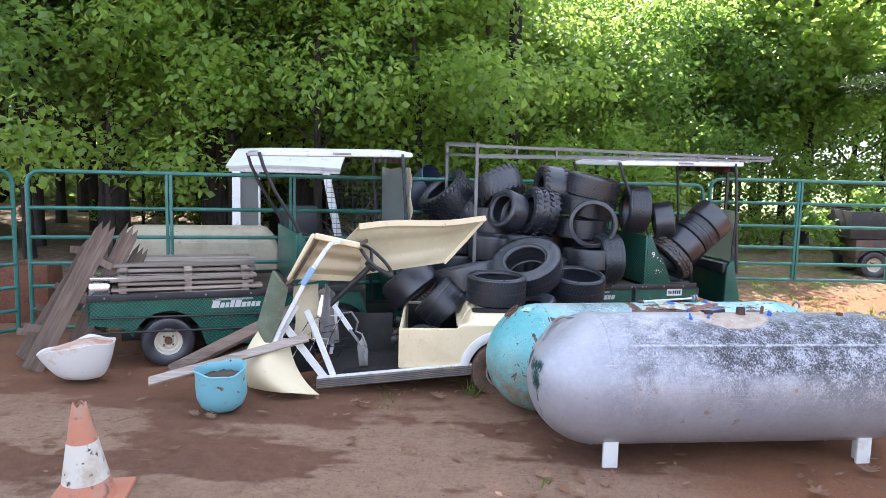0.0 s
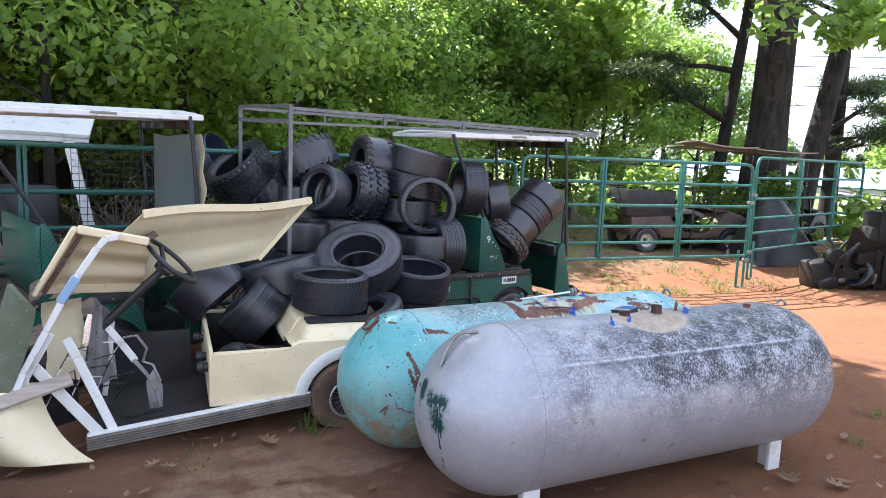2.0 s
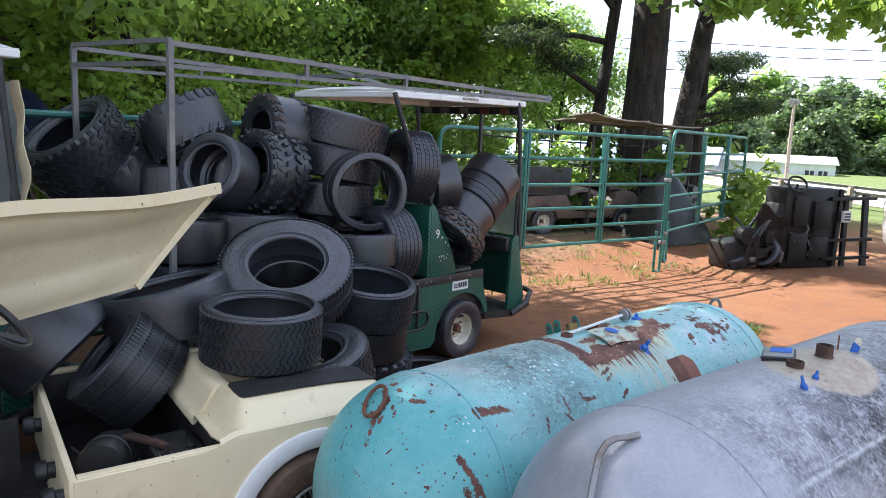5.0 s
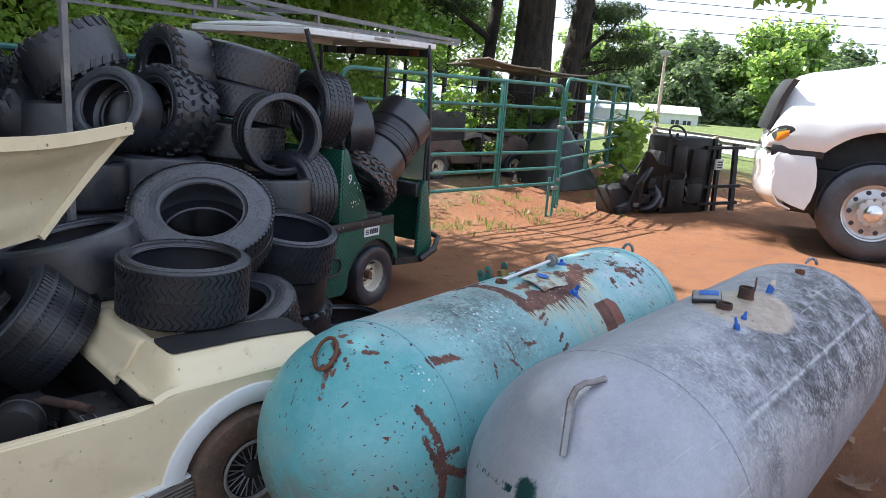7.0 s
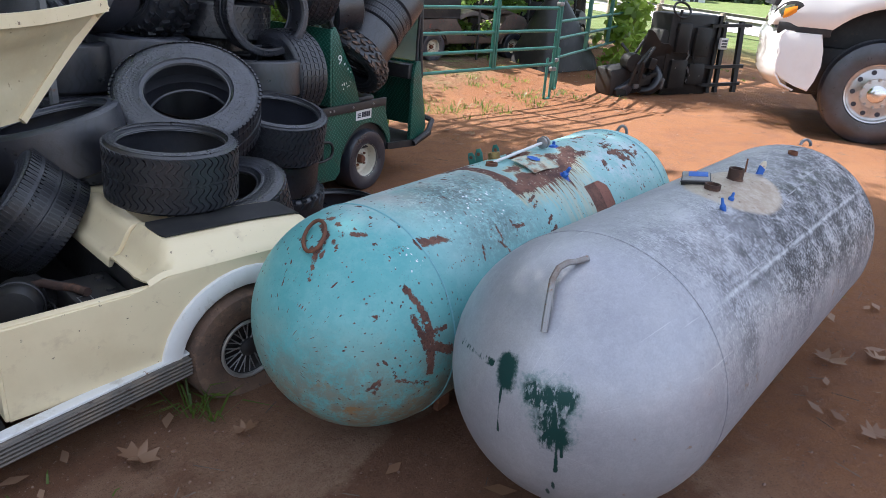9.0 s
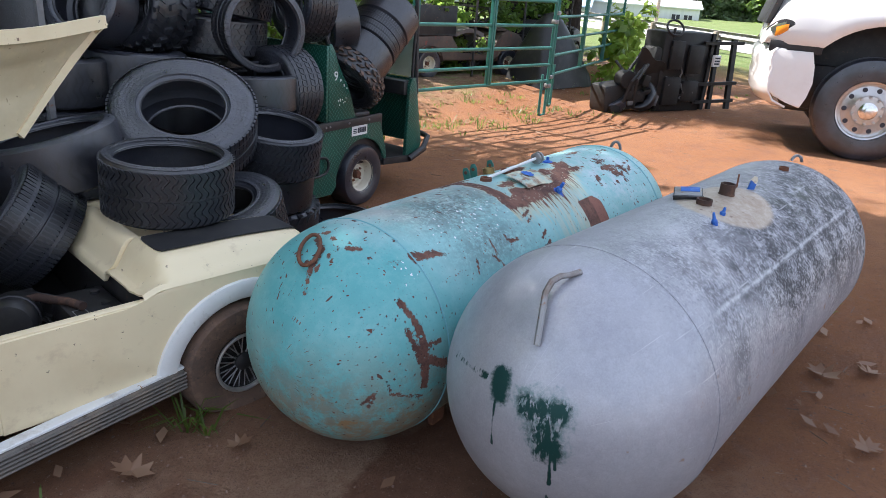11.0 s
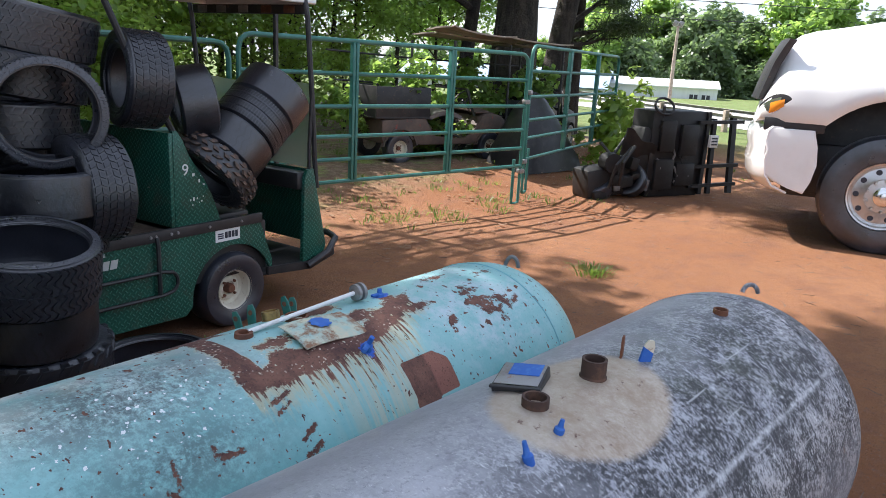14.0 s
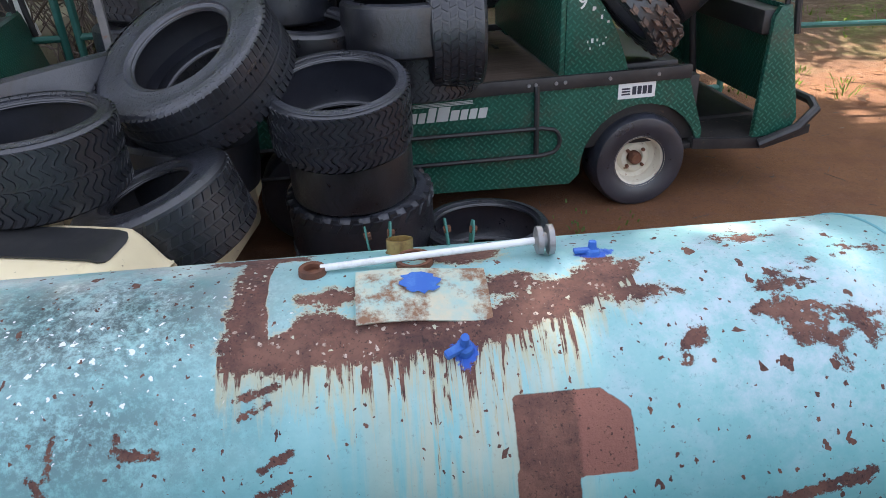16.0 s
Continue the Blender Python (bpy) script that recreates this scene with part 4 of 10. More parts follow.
def grey_paint(r):
    k = TankPaint("weathered_aluminium_paint").ready(r)
    base = k.mix(k.ramp(k.noise(3, 4, 0.6), 0.35, 0.7), (0.37, 0.375, 0.42), (0.48, 0.485, 0.515))
    base = k.mix(k.math("MULTIPLY", k.ramp(k.noise(30, 6, 0.7), 0.45, 0.7), 0.35), base, (0.55, 0.56, 0.60))
    body = k.ramp(k.x, -0.98, -0.70)
    shoulder = k.both(k.band(k.s, -0.05, 0.62, 0.16), body)
    # black mould eaten into the paint, streaked along the shell, thickest at the far end
    mould = k.ramp(k.math("ADD", k.math("MULTIPLY", k.noise(85, 9, 0.85, src=k.uv, stretch=(1.2, 0.8, 1)), 0.62), k.math("MULTIPLY", k.noise(9, 7, 0.75, src=k.uv), 0.38)), 0.455, 0.51)
    patchy = k.ramp(k.noise(3.0, 5, 0.65, off=(4, 4, 4)), 0.36, 0.56)
    far = k.ramp(k.x, -0.3, 0.7)
    heavy = k.both(k.band(k.s, 0.20, 0.46, 0.09), k.ramp(k.x, -0.75, 0.0))
    amount = k.math("ADD", k.math("MULTIPLY", patchy, 0.62), k.math("ADD", k.math("MULTIPLY", far, 0.65), k.math("MULTIPLY", heavy, 0.8)), True)
    dark = k.both(k.both(shoulder, mould), amount)
    base = k.mix(k.math("MULTIPLY", dark, 0.97), base, (0.028, 0.030, 0.034))
    speck = k.both(k.ramp(k.noise(85, 4, 0.7, off=(2, 1, 7)), 0.55, 0.64), k.math("ADD", k.math("MULTIPLY", shoulder, 0.7), 0.12))
    base = k.mix(k.math("MULTIPLY", speck, 0.6), base, (0.10, 0.10, 0.11))
    grain = k.ramp(k.noise(190, 5, 0.8, off=(3, 9, 2)), 0.35, 0.65)
    base = k.mix(k.math("MULTIPLY", grain, 0.22), base, (0.16, 0.16, 0.175))
    peel = k.both(k.both(k.ramp(k.noise(38, 7, 0.75, src=k.uv, off=(8, 3, 0)), 0.56, 0.63), shoulder), k.math("ADD", k.math("MULTIPLY", far, 0.6), 0.4))
    base = k.mix(k.math("MULTIPLY", peel, 0.85), base, (0.66, 0.67, 0.68))
    dash = k.both(k.ramp(k.noise(110, 4, 0.7, src=k.uv, stretch=(1.5, 0.45, 1), off=(4, 6, 0)), 0.60, 0.65), shoulder)
    base = k.mix(k.math("MULTIPLY", dash, 0.75), base, (0.68, 0.69, 0.71))
    green = k.both(k.oval(0.45, 0.12, 0.30, 0.16, 0.6, 0.8, 0.4), k.ramp(k.noise(9, 5, 0.7, off=(1, 6, 3)), 0.45, 0.65))
    base = k.mix(k.math("MULTIPLY", green, 0.55), base, (0.10, 0.115, 0.085))
    # highlight along the weld painted as a pale band, with a dark band below
    seam_highlight = k.both(k.band(k.math("ADD", k.s, k.math("MULTIPLY", k.w1, 0.010)), 0.319, 0.331, 0.005), k.band(k.x, -0.72, 0.88, 0.05))
    base = k.mix(k.math("MULTIPLY", k.both(seam_highlight, k.ramp(k.noise(24, 6, 0.75, src=k.uv), 0.38, 0.55)), 0.7), base, (0.62, 0.63, 0.65))
    under = k.both(k.band(k.s, 0.333, 0.352, 0.010), k.band(k.x, -0.60, 0.90, 0.06))
    base = k.mix(k.math("MULTIPLY", k.both(under, k.ramp(k.noise(30, 6, 0.75, src=k.uv, off=(3, 3, 0)), 0.40, 0.56)), 0.7), base, (0.06, 0.06, 0.065))
    scratch = k.both(k.ramp(k.noise(34, 5, 0.7, src=k.uv, stretch=(0.08, 2.4, 1), off=(7, 1, 0)), 0.63, 0.66), k.band(k.s, -0.2, 0.75, 0.1))
    base = k.mix(k.math("MULTIPLY", scratch, 0.55), base, (0.62, 0.62, 0.63))
    tan = k.oval(-0.03, 0.045, 0.235, 0.16, 0.05, 0.14, 0.10)
    tancol = k.mix(k.ramp(k.noise(14, 6, 0.7), 0.4, 0.65), (0.52, 0.44, 0.35), (0.40, 0.30, 0.21))
    tancol = k.mix(k.ramp(k.noise(30, 5, 0.7, off=(1, 2, 3)), 0.62, 0.68), tancol, (0.16, 0.08, 0.05))
    base = k.mix(k.math("MULTIPLY", tan, 0.85), base, tancol)
    low = k.both(k.ramp(k.z, -0.10, -0.38), k.ramp(k.noise(5, 6, 0.7), 0.3, 0.65))
    base = k.mix(k.math("MULTIPLY", low, 0.6), base, (0.36, 0.30, 0.25))
    spot = k.both(k.ramp(k.noise(12, 5, 0.7, off=(6, 1, 2)), 0.64, 0.68), k.band(k.s, 0.5, 0.9, 0.1))
    base = k.mix(k.math("MULTIPLY", spot, 0.7), base, (0.30, 0.19, 0.11))
    # green sprayed marks that ran down the near head
    tape = k.ramp(k.noise(42, 3, 0.6, stretch=(1, 1, 0.25)), 0.47, 0.53)
    spray = k.any(k.stroke((-1.232, 0.047, 0.140), (-1.246, 0.032, 0.098), 0.025), k.both(k.stroke((-1.169, 0.23, 0.098), (-1.228, 0.085, 0.118), 0.009), tape))
    block = k.any(k.stroke((-1.240, -0.055, 0.095), (-1.222, -0.125, 0.105), 0.032), k.stroke((-1.235, -0.095, 0.075), (-1.241, -0.116, 0.0), 0.036))
    holes = k.ramp(k.noise(58, 5, 0.7, stretch=(1, 1, 0.4)), 0.57, 0.51)
    drip = k.any(k.stroke((-1.250, 0.042, 0.08), (-1.254, 0.034, -0.046), 0.0035), k.stroke((-1.243, -0.106, 0.0), (-1.183, -0.097, -0.22), 0.0045), k.stroke((-1.238, -0.120, 0.0), (-1.200, -0.118, -0.18), 0.004), k.stroke((-1.237, -0.127, 0.0), (-1.224, -0.128, -0.10), 0.005), k.stroke((-1.234, -0.136, 0.01), (-1.230, -0.141, -0.045), 0.004))
    marks = k.any(spray, k.both(block, holes), drip)
    mist = k.any(k.stroke((-1.236, 0.045, 0.135), (-1.246, 0.034, 0.10), 0.030), k.stroke((-1.240, -0.055, 0.10), (-1.222, -0.125, 0.105), 0.046), k.stroke((-1.24, -0.09, 0.07), (-1.24, -0.12, 0.02), 0.05))
    base = k.mix(k.math("MULTIPLY", k.both(mist, k.ramp(k.noise(80, 4, 0.7), 0.35, 0.6)), 0.6), base, (0.05, 0.17, 0.155))
    col = k.mix(marks, base, (0.006, 0.050, 0.046))
    rough = k.math("ADD", k.math("MULTIPLY", dark, 0.25), k.math("ADD", k.math("MULTIPLY", k.noise(20, 5), 0.3), 0.30))
    nrm = k.bump(k.noise(50, 5, 0.7), 0.10, 0.002)
    nrm = k.bump(dark, -0.15, 0.001, nrm)
    return k.out(col, rough, 0.42, nrm)


def tank_shell(th, r, length, zc, paint):
    bm = bmesh.new()
    q = [math.pi / 2 * i / 16 for i in range(17)]
    prof = [(r * math.sin(a), -length / 2 - r * math.cos(a)) for a in q]
    prof += [(p[0], -p[1]) for p in prof[::-1]]
    lathe(bm, prof, 96)
    shell = part("shell", bm, paint, th)
    shell.location = (0, 0, zc)
    for x in (-length / 2, length / 2):
        bm = bmesh.new()
        pts = [(x, (r + 0.0005) * math.cos(2 * math.pi * i / 72), (r + 0.0005) * math.sin(2 * math.pi * i / 72)) for i in range(72)]
        tube(bm, pts, 0.0016, 5, closed=True)
        w = part("weld_seam", bm, paint, th)
        w.location = (0, 0, zc)


def tank_leg(th, x, y, top, mat, w=0.09):
    bm = bmesh.new()
    box(bm, (x - w / 2, y - 0.012, ground_z(0, 4.5) - 0.01), (x + w / 2, y + 0.012, top), 0.003)
    box(bm, (x - 0.010, y - 0.01, -0.01), (x + 0.010, y + 0.09 * (1 if y < 0 else -1), top), 0.003)
    part("leg", bm, mat, th)


def pipe_stub(th, name, m, r, h, mat, label=""):
    bm = bmesh.new()
    lathe(bm, [(r * 0.72, 0), (r * 1.10, 0), (r * 1.10, h * 0.25), (r, h * 0.3), (r, h), (r * 0.8, h), (r * 0.8, h * 0.3), (0, h * 0.3)], 20, m @ pose(0, 0, 0, 0, -90, 0))
    part(name, bm, mat, th, label)


DARK_RUST = simple("dark_rust", (0.06, 0.034, 0.026), 0.85, 0, [(18, 0.5, 0.7, (0.15, 0.075, 0.045))], (60, 0.4, 0.003))


def grey_tank():
    r, length, zc = 0.398, 1.72, 0.478
    th = thing("propane_tank", place(1.795, 4.522, 7.3), "weathered grey propane tank with green paint runs, on short white legs", "propane tank", "two old tanks")
    paint = grey_paint(r)
    tank_shell(th, r, length, zc, paint)
    leg = simple("white_leg_paint", (0.72, 0.71, 0.68), 0.55, 0, [(9, 0.5, 0.7, (0.52, 0.47, 0.40))])
    for x in (-0.80, 0.80):
        for y in (-0.22, 0.22):
            tank_leg(th, x, y, 0.18, leg)
    top = zc + r
    pipe_stub(th, "pipe_stub", Matrix.Translation((0.06, -0.01, top - 0.012)), 0.027, 0.052, DARK_RUST, "rusty open pipe stub")
    pipe_stub(th, "valve_ring", Matrix.Translation((-0.145, -0.005, top - 0.014)), 0.027, 0.032, DARK_RUST, "rusty threaded ring")
    pipe_stub(th, "small_port", Matrix.Translation((0.70, -0.03, top - 0.01)), 0.020, 0.022, M["rust"], "small rusty port")
    bm = bmesh.new()
    lid = Matrix.Translation((-0.070, 0.082, top - 0.004)) @ pose(0, 0, 0, -7, -4, 22)
    box(bm, (-0.052, -0.050, -0.012), (0.052, 0.050, 0.014), 0.003, lid)
    box(bm, (-0.060, -0.054, 0.010), (-0.050, 0.052, 0.016), 0.002, lid)
    cover = part("cover_plate", bm, M["black"], th, "bent dark metal cover box")
    bm = bmesh.new()
    box(bm, (-0.047, -0.046, 0.0145), (0.049, 0.046, 0.0165), 0.001, lid)
    part("worn_top", bm, M["steel"], cover, "worn bare metal top")
    bm = bmesh.new()
    box(bm, (-0.006, -0.040, 0.0165), (0.046, 0.026, 0.0185), 0.001, lid)
    part("paint_mark", bm, M["blue_tape"], cover, "blue painted mark")
    for x, y, h, tilt in ((-0.185, -0.085, 0.030, 8), (-0.30, -0.105, 0.045, -12)):
        bm = bmesh.new()
        z = zc + math.sqrt(r * r - y * y)
        lathe(bm, [(0, 0), (0.010, 0), (0.010, h * 0.4), (0.006, h * 0.5), (0.004, h), (0, h)], 10, Matrix.Translation((x, y, z - 0.004)) @ pose(0, 0, 0, tilt, tilt, 0) @ pose(0, 0, 0, 0, -90, 0))
        part("valve_stem", bm, M["blue_tape"], th, "blue painted valve stem")
    for x, y, turn, lean, mt in ((0.205, 0.0, 20, 4, M["rust"]), (0.225, -0.045, -35, 14, M["rim_cream"])):
        m = Matrix.Translation((x, y, top - 0.006)) @ pose(0, 0, 0, 0, lean, turn)
        bm = bmesh.new()
        prism(bm, [(-0.013, 0), (0.013, 0), (0.013, 0.040), (0.006, 0.055), (-0.007, 0.054), (-0.013, 0.042)], 0.005, m)
        ear = part("bracket_ear", bm, mt, th)
        if mt is M["rim_cream"]:
            bm = bmesh.new()
            prism(bm, [(-0.0135, 0), (0.0135, 0), (0.0135, 0.026), (-0.0135, 0.036)], 0.007, m @ Matrix.Translation((0, -0.001, 0)))
            part("paint_mark", bm, M["blue_tape"], ear, "blue painted mark")
    bm = bmesh.new()
    hug = lambda q: tuple(Vector((-length / 2, 0, zc)) + (Vector(q) - Vector((-length / 2, 0, zc))).normalized() * (r + q_off.pop(0)))
    q_off = [0.004, 0.010, 0.022, 0.026, 0.024, 0.022, 0.010]
    tube(bm, [hug(q) for q in ((-0.995, -0.012, zc + 0.375), (-1.022, 0.002, zc + 0.362), (-1.043, 0.013, zc + 0.353), (-1.066, 0.021, zc + 0.341), (-1.095, 0.018, zc + 0.322), (-1.142, -0.006, zc + 0.281), (-1.182, -0.022, zc + 0.233))], 0.0085, 8)
    part("lifting_handle", bm, M["steel"], th, "bent round bar handle")
    bm = bmesh.new()
    c = (1.00, 0.0, zc + 0.385)
    tube(bm, [(c[0] + 0.004 * i, 0.018 * math.cos(math.pi * i / 8), c[2] + 0.026 * math.sin(math.pi * i / 8)) for i in range(9)], 0.007, 7)
    part("lifting_lug", bm, paint, th)


def blue_tank():
    r, length, zc = 0.384, 1.83, 0.388
    th = thing("propane_tank", place(1.605, 5.350, 10.8), "turquoise propane tank with peeling paint and rust round its valves", "propane tank", "two old tanks")
    paint = M["teal"]
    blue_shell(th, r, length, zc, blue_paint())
    for x in (-0.70, 0.85):
        for y in (-0.2, 0.2):
            tank_leg(th, x, y, 0.10, M["rust"], 0.07)
    top = zc + r
    # loose rod with a clamp head, lying along the crest
    bm = bmesh.new()
    tube(bm, [(-0.13, 0.030, top + 0.008), (0.265, 0.030, top + 0.030)], 0.0068, 10)
    rod = part("sensor_rod", bm, M["white"], th, "white rod with a grey clamp head")
    bm = bmesh.new()
    lathe(bm, [(0, -0.016), (0.013, -0.016), (0.026, -0.012), (0.026, -0.002), (0.014, 0.0), (0.014, 0.006), (0.028, 0.008), (0.028, 0.018), (0.010, 0.022), (0, 0.022)], 16, Matrix.Translation((0.275, 0.030, top + 0.030)))
    part("clamp_head", bm, M["steel"], rod)
    bm = bmesh.new()
    lathe(bm, [(0.016, 0), (0.026, 0), (0.024, 0.016), (0.015, 0.016), (0.015, 0.004), (0, 0.004)], 16, Matrix.Translation((-0.145, 0.028, top - 0.004)) @ pose(0, 0, 0, 0, -90, 0))
    part("rod_socket", bm, M["rust"], th)
    pipe_stub(th, "valve_ring", Matrix.Translation((0.015, 0.115, zc + math.sqrt(r * r - 0.115 ** 2) - 0.008)) @ pose(0, 0, 0, -14, 0, 0), 0.026, 0.034, M["brass"], "brass valve ring")
    pipe_stub(th, "valve_ring", Matrix.Translation((0.04, 0.035, top - 0.010)), 0.034, 0.022, M["rust"], "rusty valve ring")
    for x, y, tilt, high in ((-0.045, 0.185, -6, 0.050), (-0.005, 0.178, 8, 0.056), (0.115, 0.165, -4, 0.054), (0.165, 0.200, 9, 0.048)):
        m = Matrix.Translation((x, y, zc + math.sqrt(r * r - y * y))) @ pose(0, 0, 0, -16, tilt, 4)
        bm = bmesh.new()
        prism(bm, [(-0.017, -0.01), (0.017, -0.01), (0.018, high * 0.62), (0.010, high), (-0.009, high * 1.04), (-0.018, high * 0.7)], 0.004, m @ pose(0, 0, 0, 0, 0, 90), 0.001)
        ear = part("guard_ear", bm, M["green"], th, "bent green-painted guard plate")
        bm = bmesh.new()
        lathe(bm, [(0, -0.007), (0.008, -0.007), (0.008, 0.007), (0, 0.007)], 8, m @ Matrix.Translation((0.0, 0.0, high * 0.6)))
        part("bolt", bm, M["rust"], ear)
    # bent cover plate with a stain
    bm = bmesh.new()
    g = hgrid(12, 6, lambda u, v: (-0.065 + 0.225 * u, -0.012 - 0.120 * v, top + 0.018 - 0.030 * v * v + 0.004 * math.sin(u * 5) - 0.008 * u))
    sheet(bm, g, 0.003)
    k = Nodes("stained_cover_plate")
    c = k.mix(k.ramp(k.noise(14, 6, 0.7), 0.38, 0.62), (0.56, 0.52, 0.38), (0.30, 0.50, 0.48))
    c = k.mix(k.ramp(k.noise(11, 6, 0.75, off=(3, 1, 1)), 0.47, 0.58), c, (0.24, 0.12, 0.065))
    plate = part("cover_plate", bm, k.out(c, 0.7, 0, k.bump(k.noise(60, 4), 0.3, 0.002)), th, "bent stained cover plate")
    bm = bmesh.new()
    ring = [(0.045 + (0.034 + 0.007 * math.sin(i * 2.3)) * math.cos(2 * math.pi * i / 22), -0.058 + (0.026 + 0.005 * math.sin(i * 3.1)) * math.sin(2 * math.pi * i / 22)) for i in range(22)]
    bm.faces.new([bm.verts.new((x, y, top + 0.0225 - 0.030 * ((-0.012 - y) / 0.12) ** 2 + 0.004 * math.sin((x + 0.065) / 0.225 * 5) - 0.008 * (x + 0.065) / 0.225)) for x, y in ring])
    part("paint_mark", bm, M["blue_tape"], plate, "blue painted mark")
    for x, a, h in ((0.105, 28, 0.05), (0.365, -3, 0.028)):
        bm = bmesh.new()
        m = pose(x, 0, zc, a, 0, 0) @ Matrix.Translation((0, 0, r - 0.004))
        lathe(bm, [(0, 0), (0.016, 0), (0.014, h * 0.4), (0.008, h * 0.5), (0.007, h), (0, h)], 10, m @ pose(0, 0, 0, 0, -90, 0))
        box(bm, (-0.035, -0.007, h * 0.25), (0.010, 0.007, h * 0.55), 0.003, m @ pose(0, 0, 0, 0, 0, 25 if a > 0 else 0))
        part("valve_tap", bm, M["blue_tape"], th, "small blue painted tap")
    bm = bmesh.new()
    mid, up_half, side_half, out = Vector((-1.120, 0.031, zc + 0.323)), Vector((0.047, 0.038, 0.027)), Vector((0.017, -0.029, 0.014)), Vector((-0.5, 0.1, 0.85)) * 0.012
    pts = [mid + out + up_half * math.cos(2 * math.pi * i / 24) + side_half * math.sin(2 * math.pi * i / 24) for i in range(24)]
    tube(bm, pts, 0.0065, 7, closed=True)
    part("lifting_ring", bm, M["rust"], th, "rusted flat ring")
    bm = bmesh.new()
    tube(bm, [(1.09 + 0.003 * i, 0.024 * math.cos(math.pi * i / 8), zc + 0.345 + 0.042 * math.sin(math.pi * i / 8)) for i in range(9)], 0.008, 7)
    part("lifting_lug", bm, M["rail"], th)


grey_tank()
blue_tank()

# ---- green utility carts ----
def arc(cx, cz, r, a0, a1, n):
    return [(cx + r * math.cos(radians(a0 + (a1 - a0) * i / n)), cz + r * math.sin(radians(a0 + (a1 - a0) * i / n))) for i in range(n + 1)]


def small_wheel(th, m, r=0.222, w=0.20, rim_mat=None, rim_r=0.115, tread_m=None):
    """Tyre on a steel rim; the outside face looks along local -x after m."""
    bm = bmesh.new()
    h = w / 2
    prof = [(rim_r, h * 0.80), (rim_r + 0.012, h * 0.86), (r * 0.80, h), (r * 0.93, h * 0.94), (r * 0.99, h * 0.72), (r, h * 0.3)]
    prof = prof + [(a, -b) for a, b in prof[::-1]]
    lathe(bm, prof, 40)
    wheel = part("wheel", bm, tread_m or M["rubber"], th)
    wheel.matrix_local = m
    bm = bmesh.new()
    q = rim_r
    lathe(bm, [(q * 1.06, -h * 0.86), (q * 1.06, -h * 0.78), (q * 0.94, -h * 0.70), (q * 0.86, -h * 0.20), (q * 0.70, -h * 0.10), (q * 0.55, -h * 0.26), (q * 0.36, -h * 0.26), (q * 0.34, -h * 0.1), (0, -h * 0.1)], 28)
    lathe(bm, [(q * 1.05, -h * 0.80), (q * 1.05, h * 0.8), (q * 0.8, h * 0.7), (0, h * 0.6)], 28)
    rim = part("rim", bm, rim_mat or M["rim_cream"], wheel, "off-white steel rim")
    bm = bmesh.new()
    lathe(bm, [(0, -h * 0.55), (q * 0.20, -h * 0.55), (q * 0.26, -h * 0.40), (q * 0.26, -h * 0.1), (0, -h * 0.1)], 14)
    for i in range(4):
        a = math.pi / 4 + i * math.pi / 2
        lathe(bm, [(0, -h * 0.40), (q * 0.07, -h * 0.40), (q * 0.07, -h * 0.2), (0, -h * 0.2)], 6, Matrix.Translation((0, q * 0.45 * math.cos(a), q * 0.45 * math.sin(a))))
    part("hub", bm, M["rust"], wheel, "rusty hub and wheel nuts")
    return wheel


WHEEL_OUT = pose(0, 0, 0, 0, 0, 90)


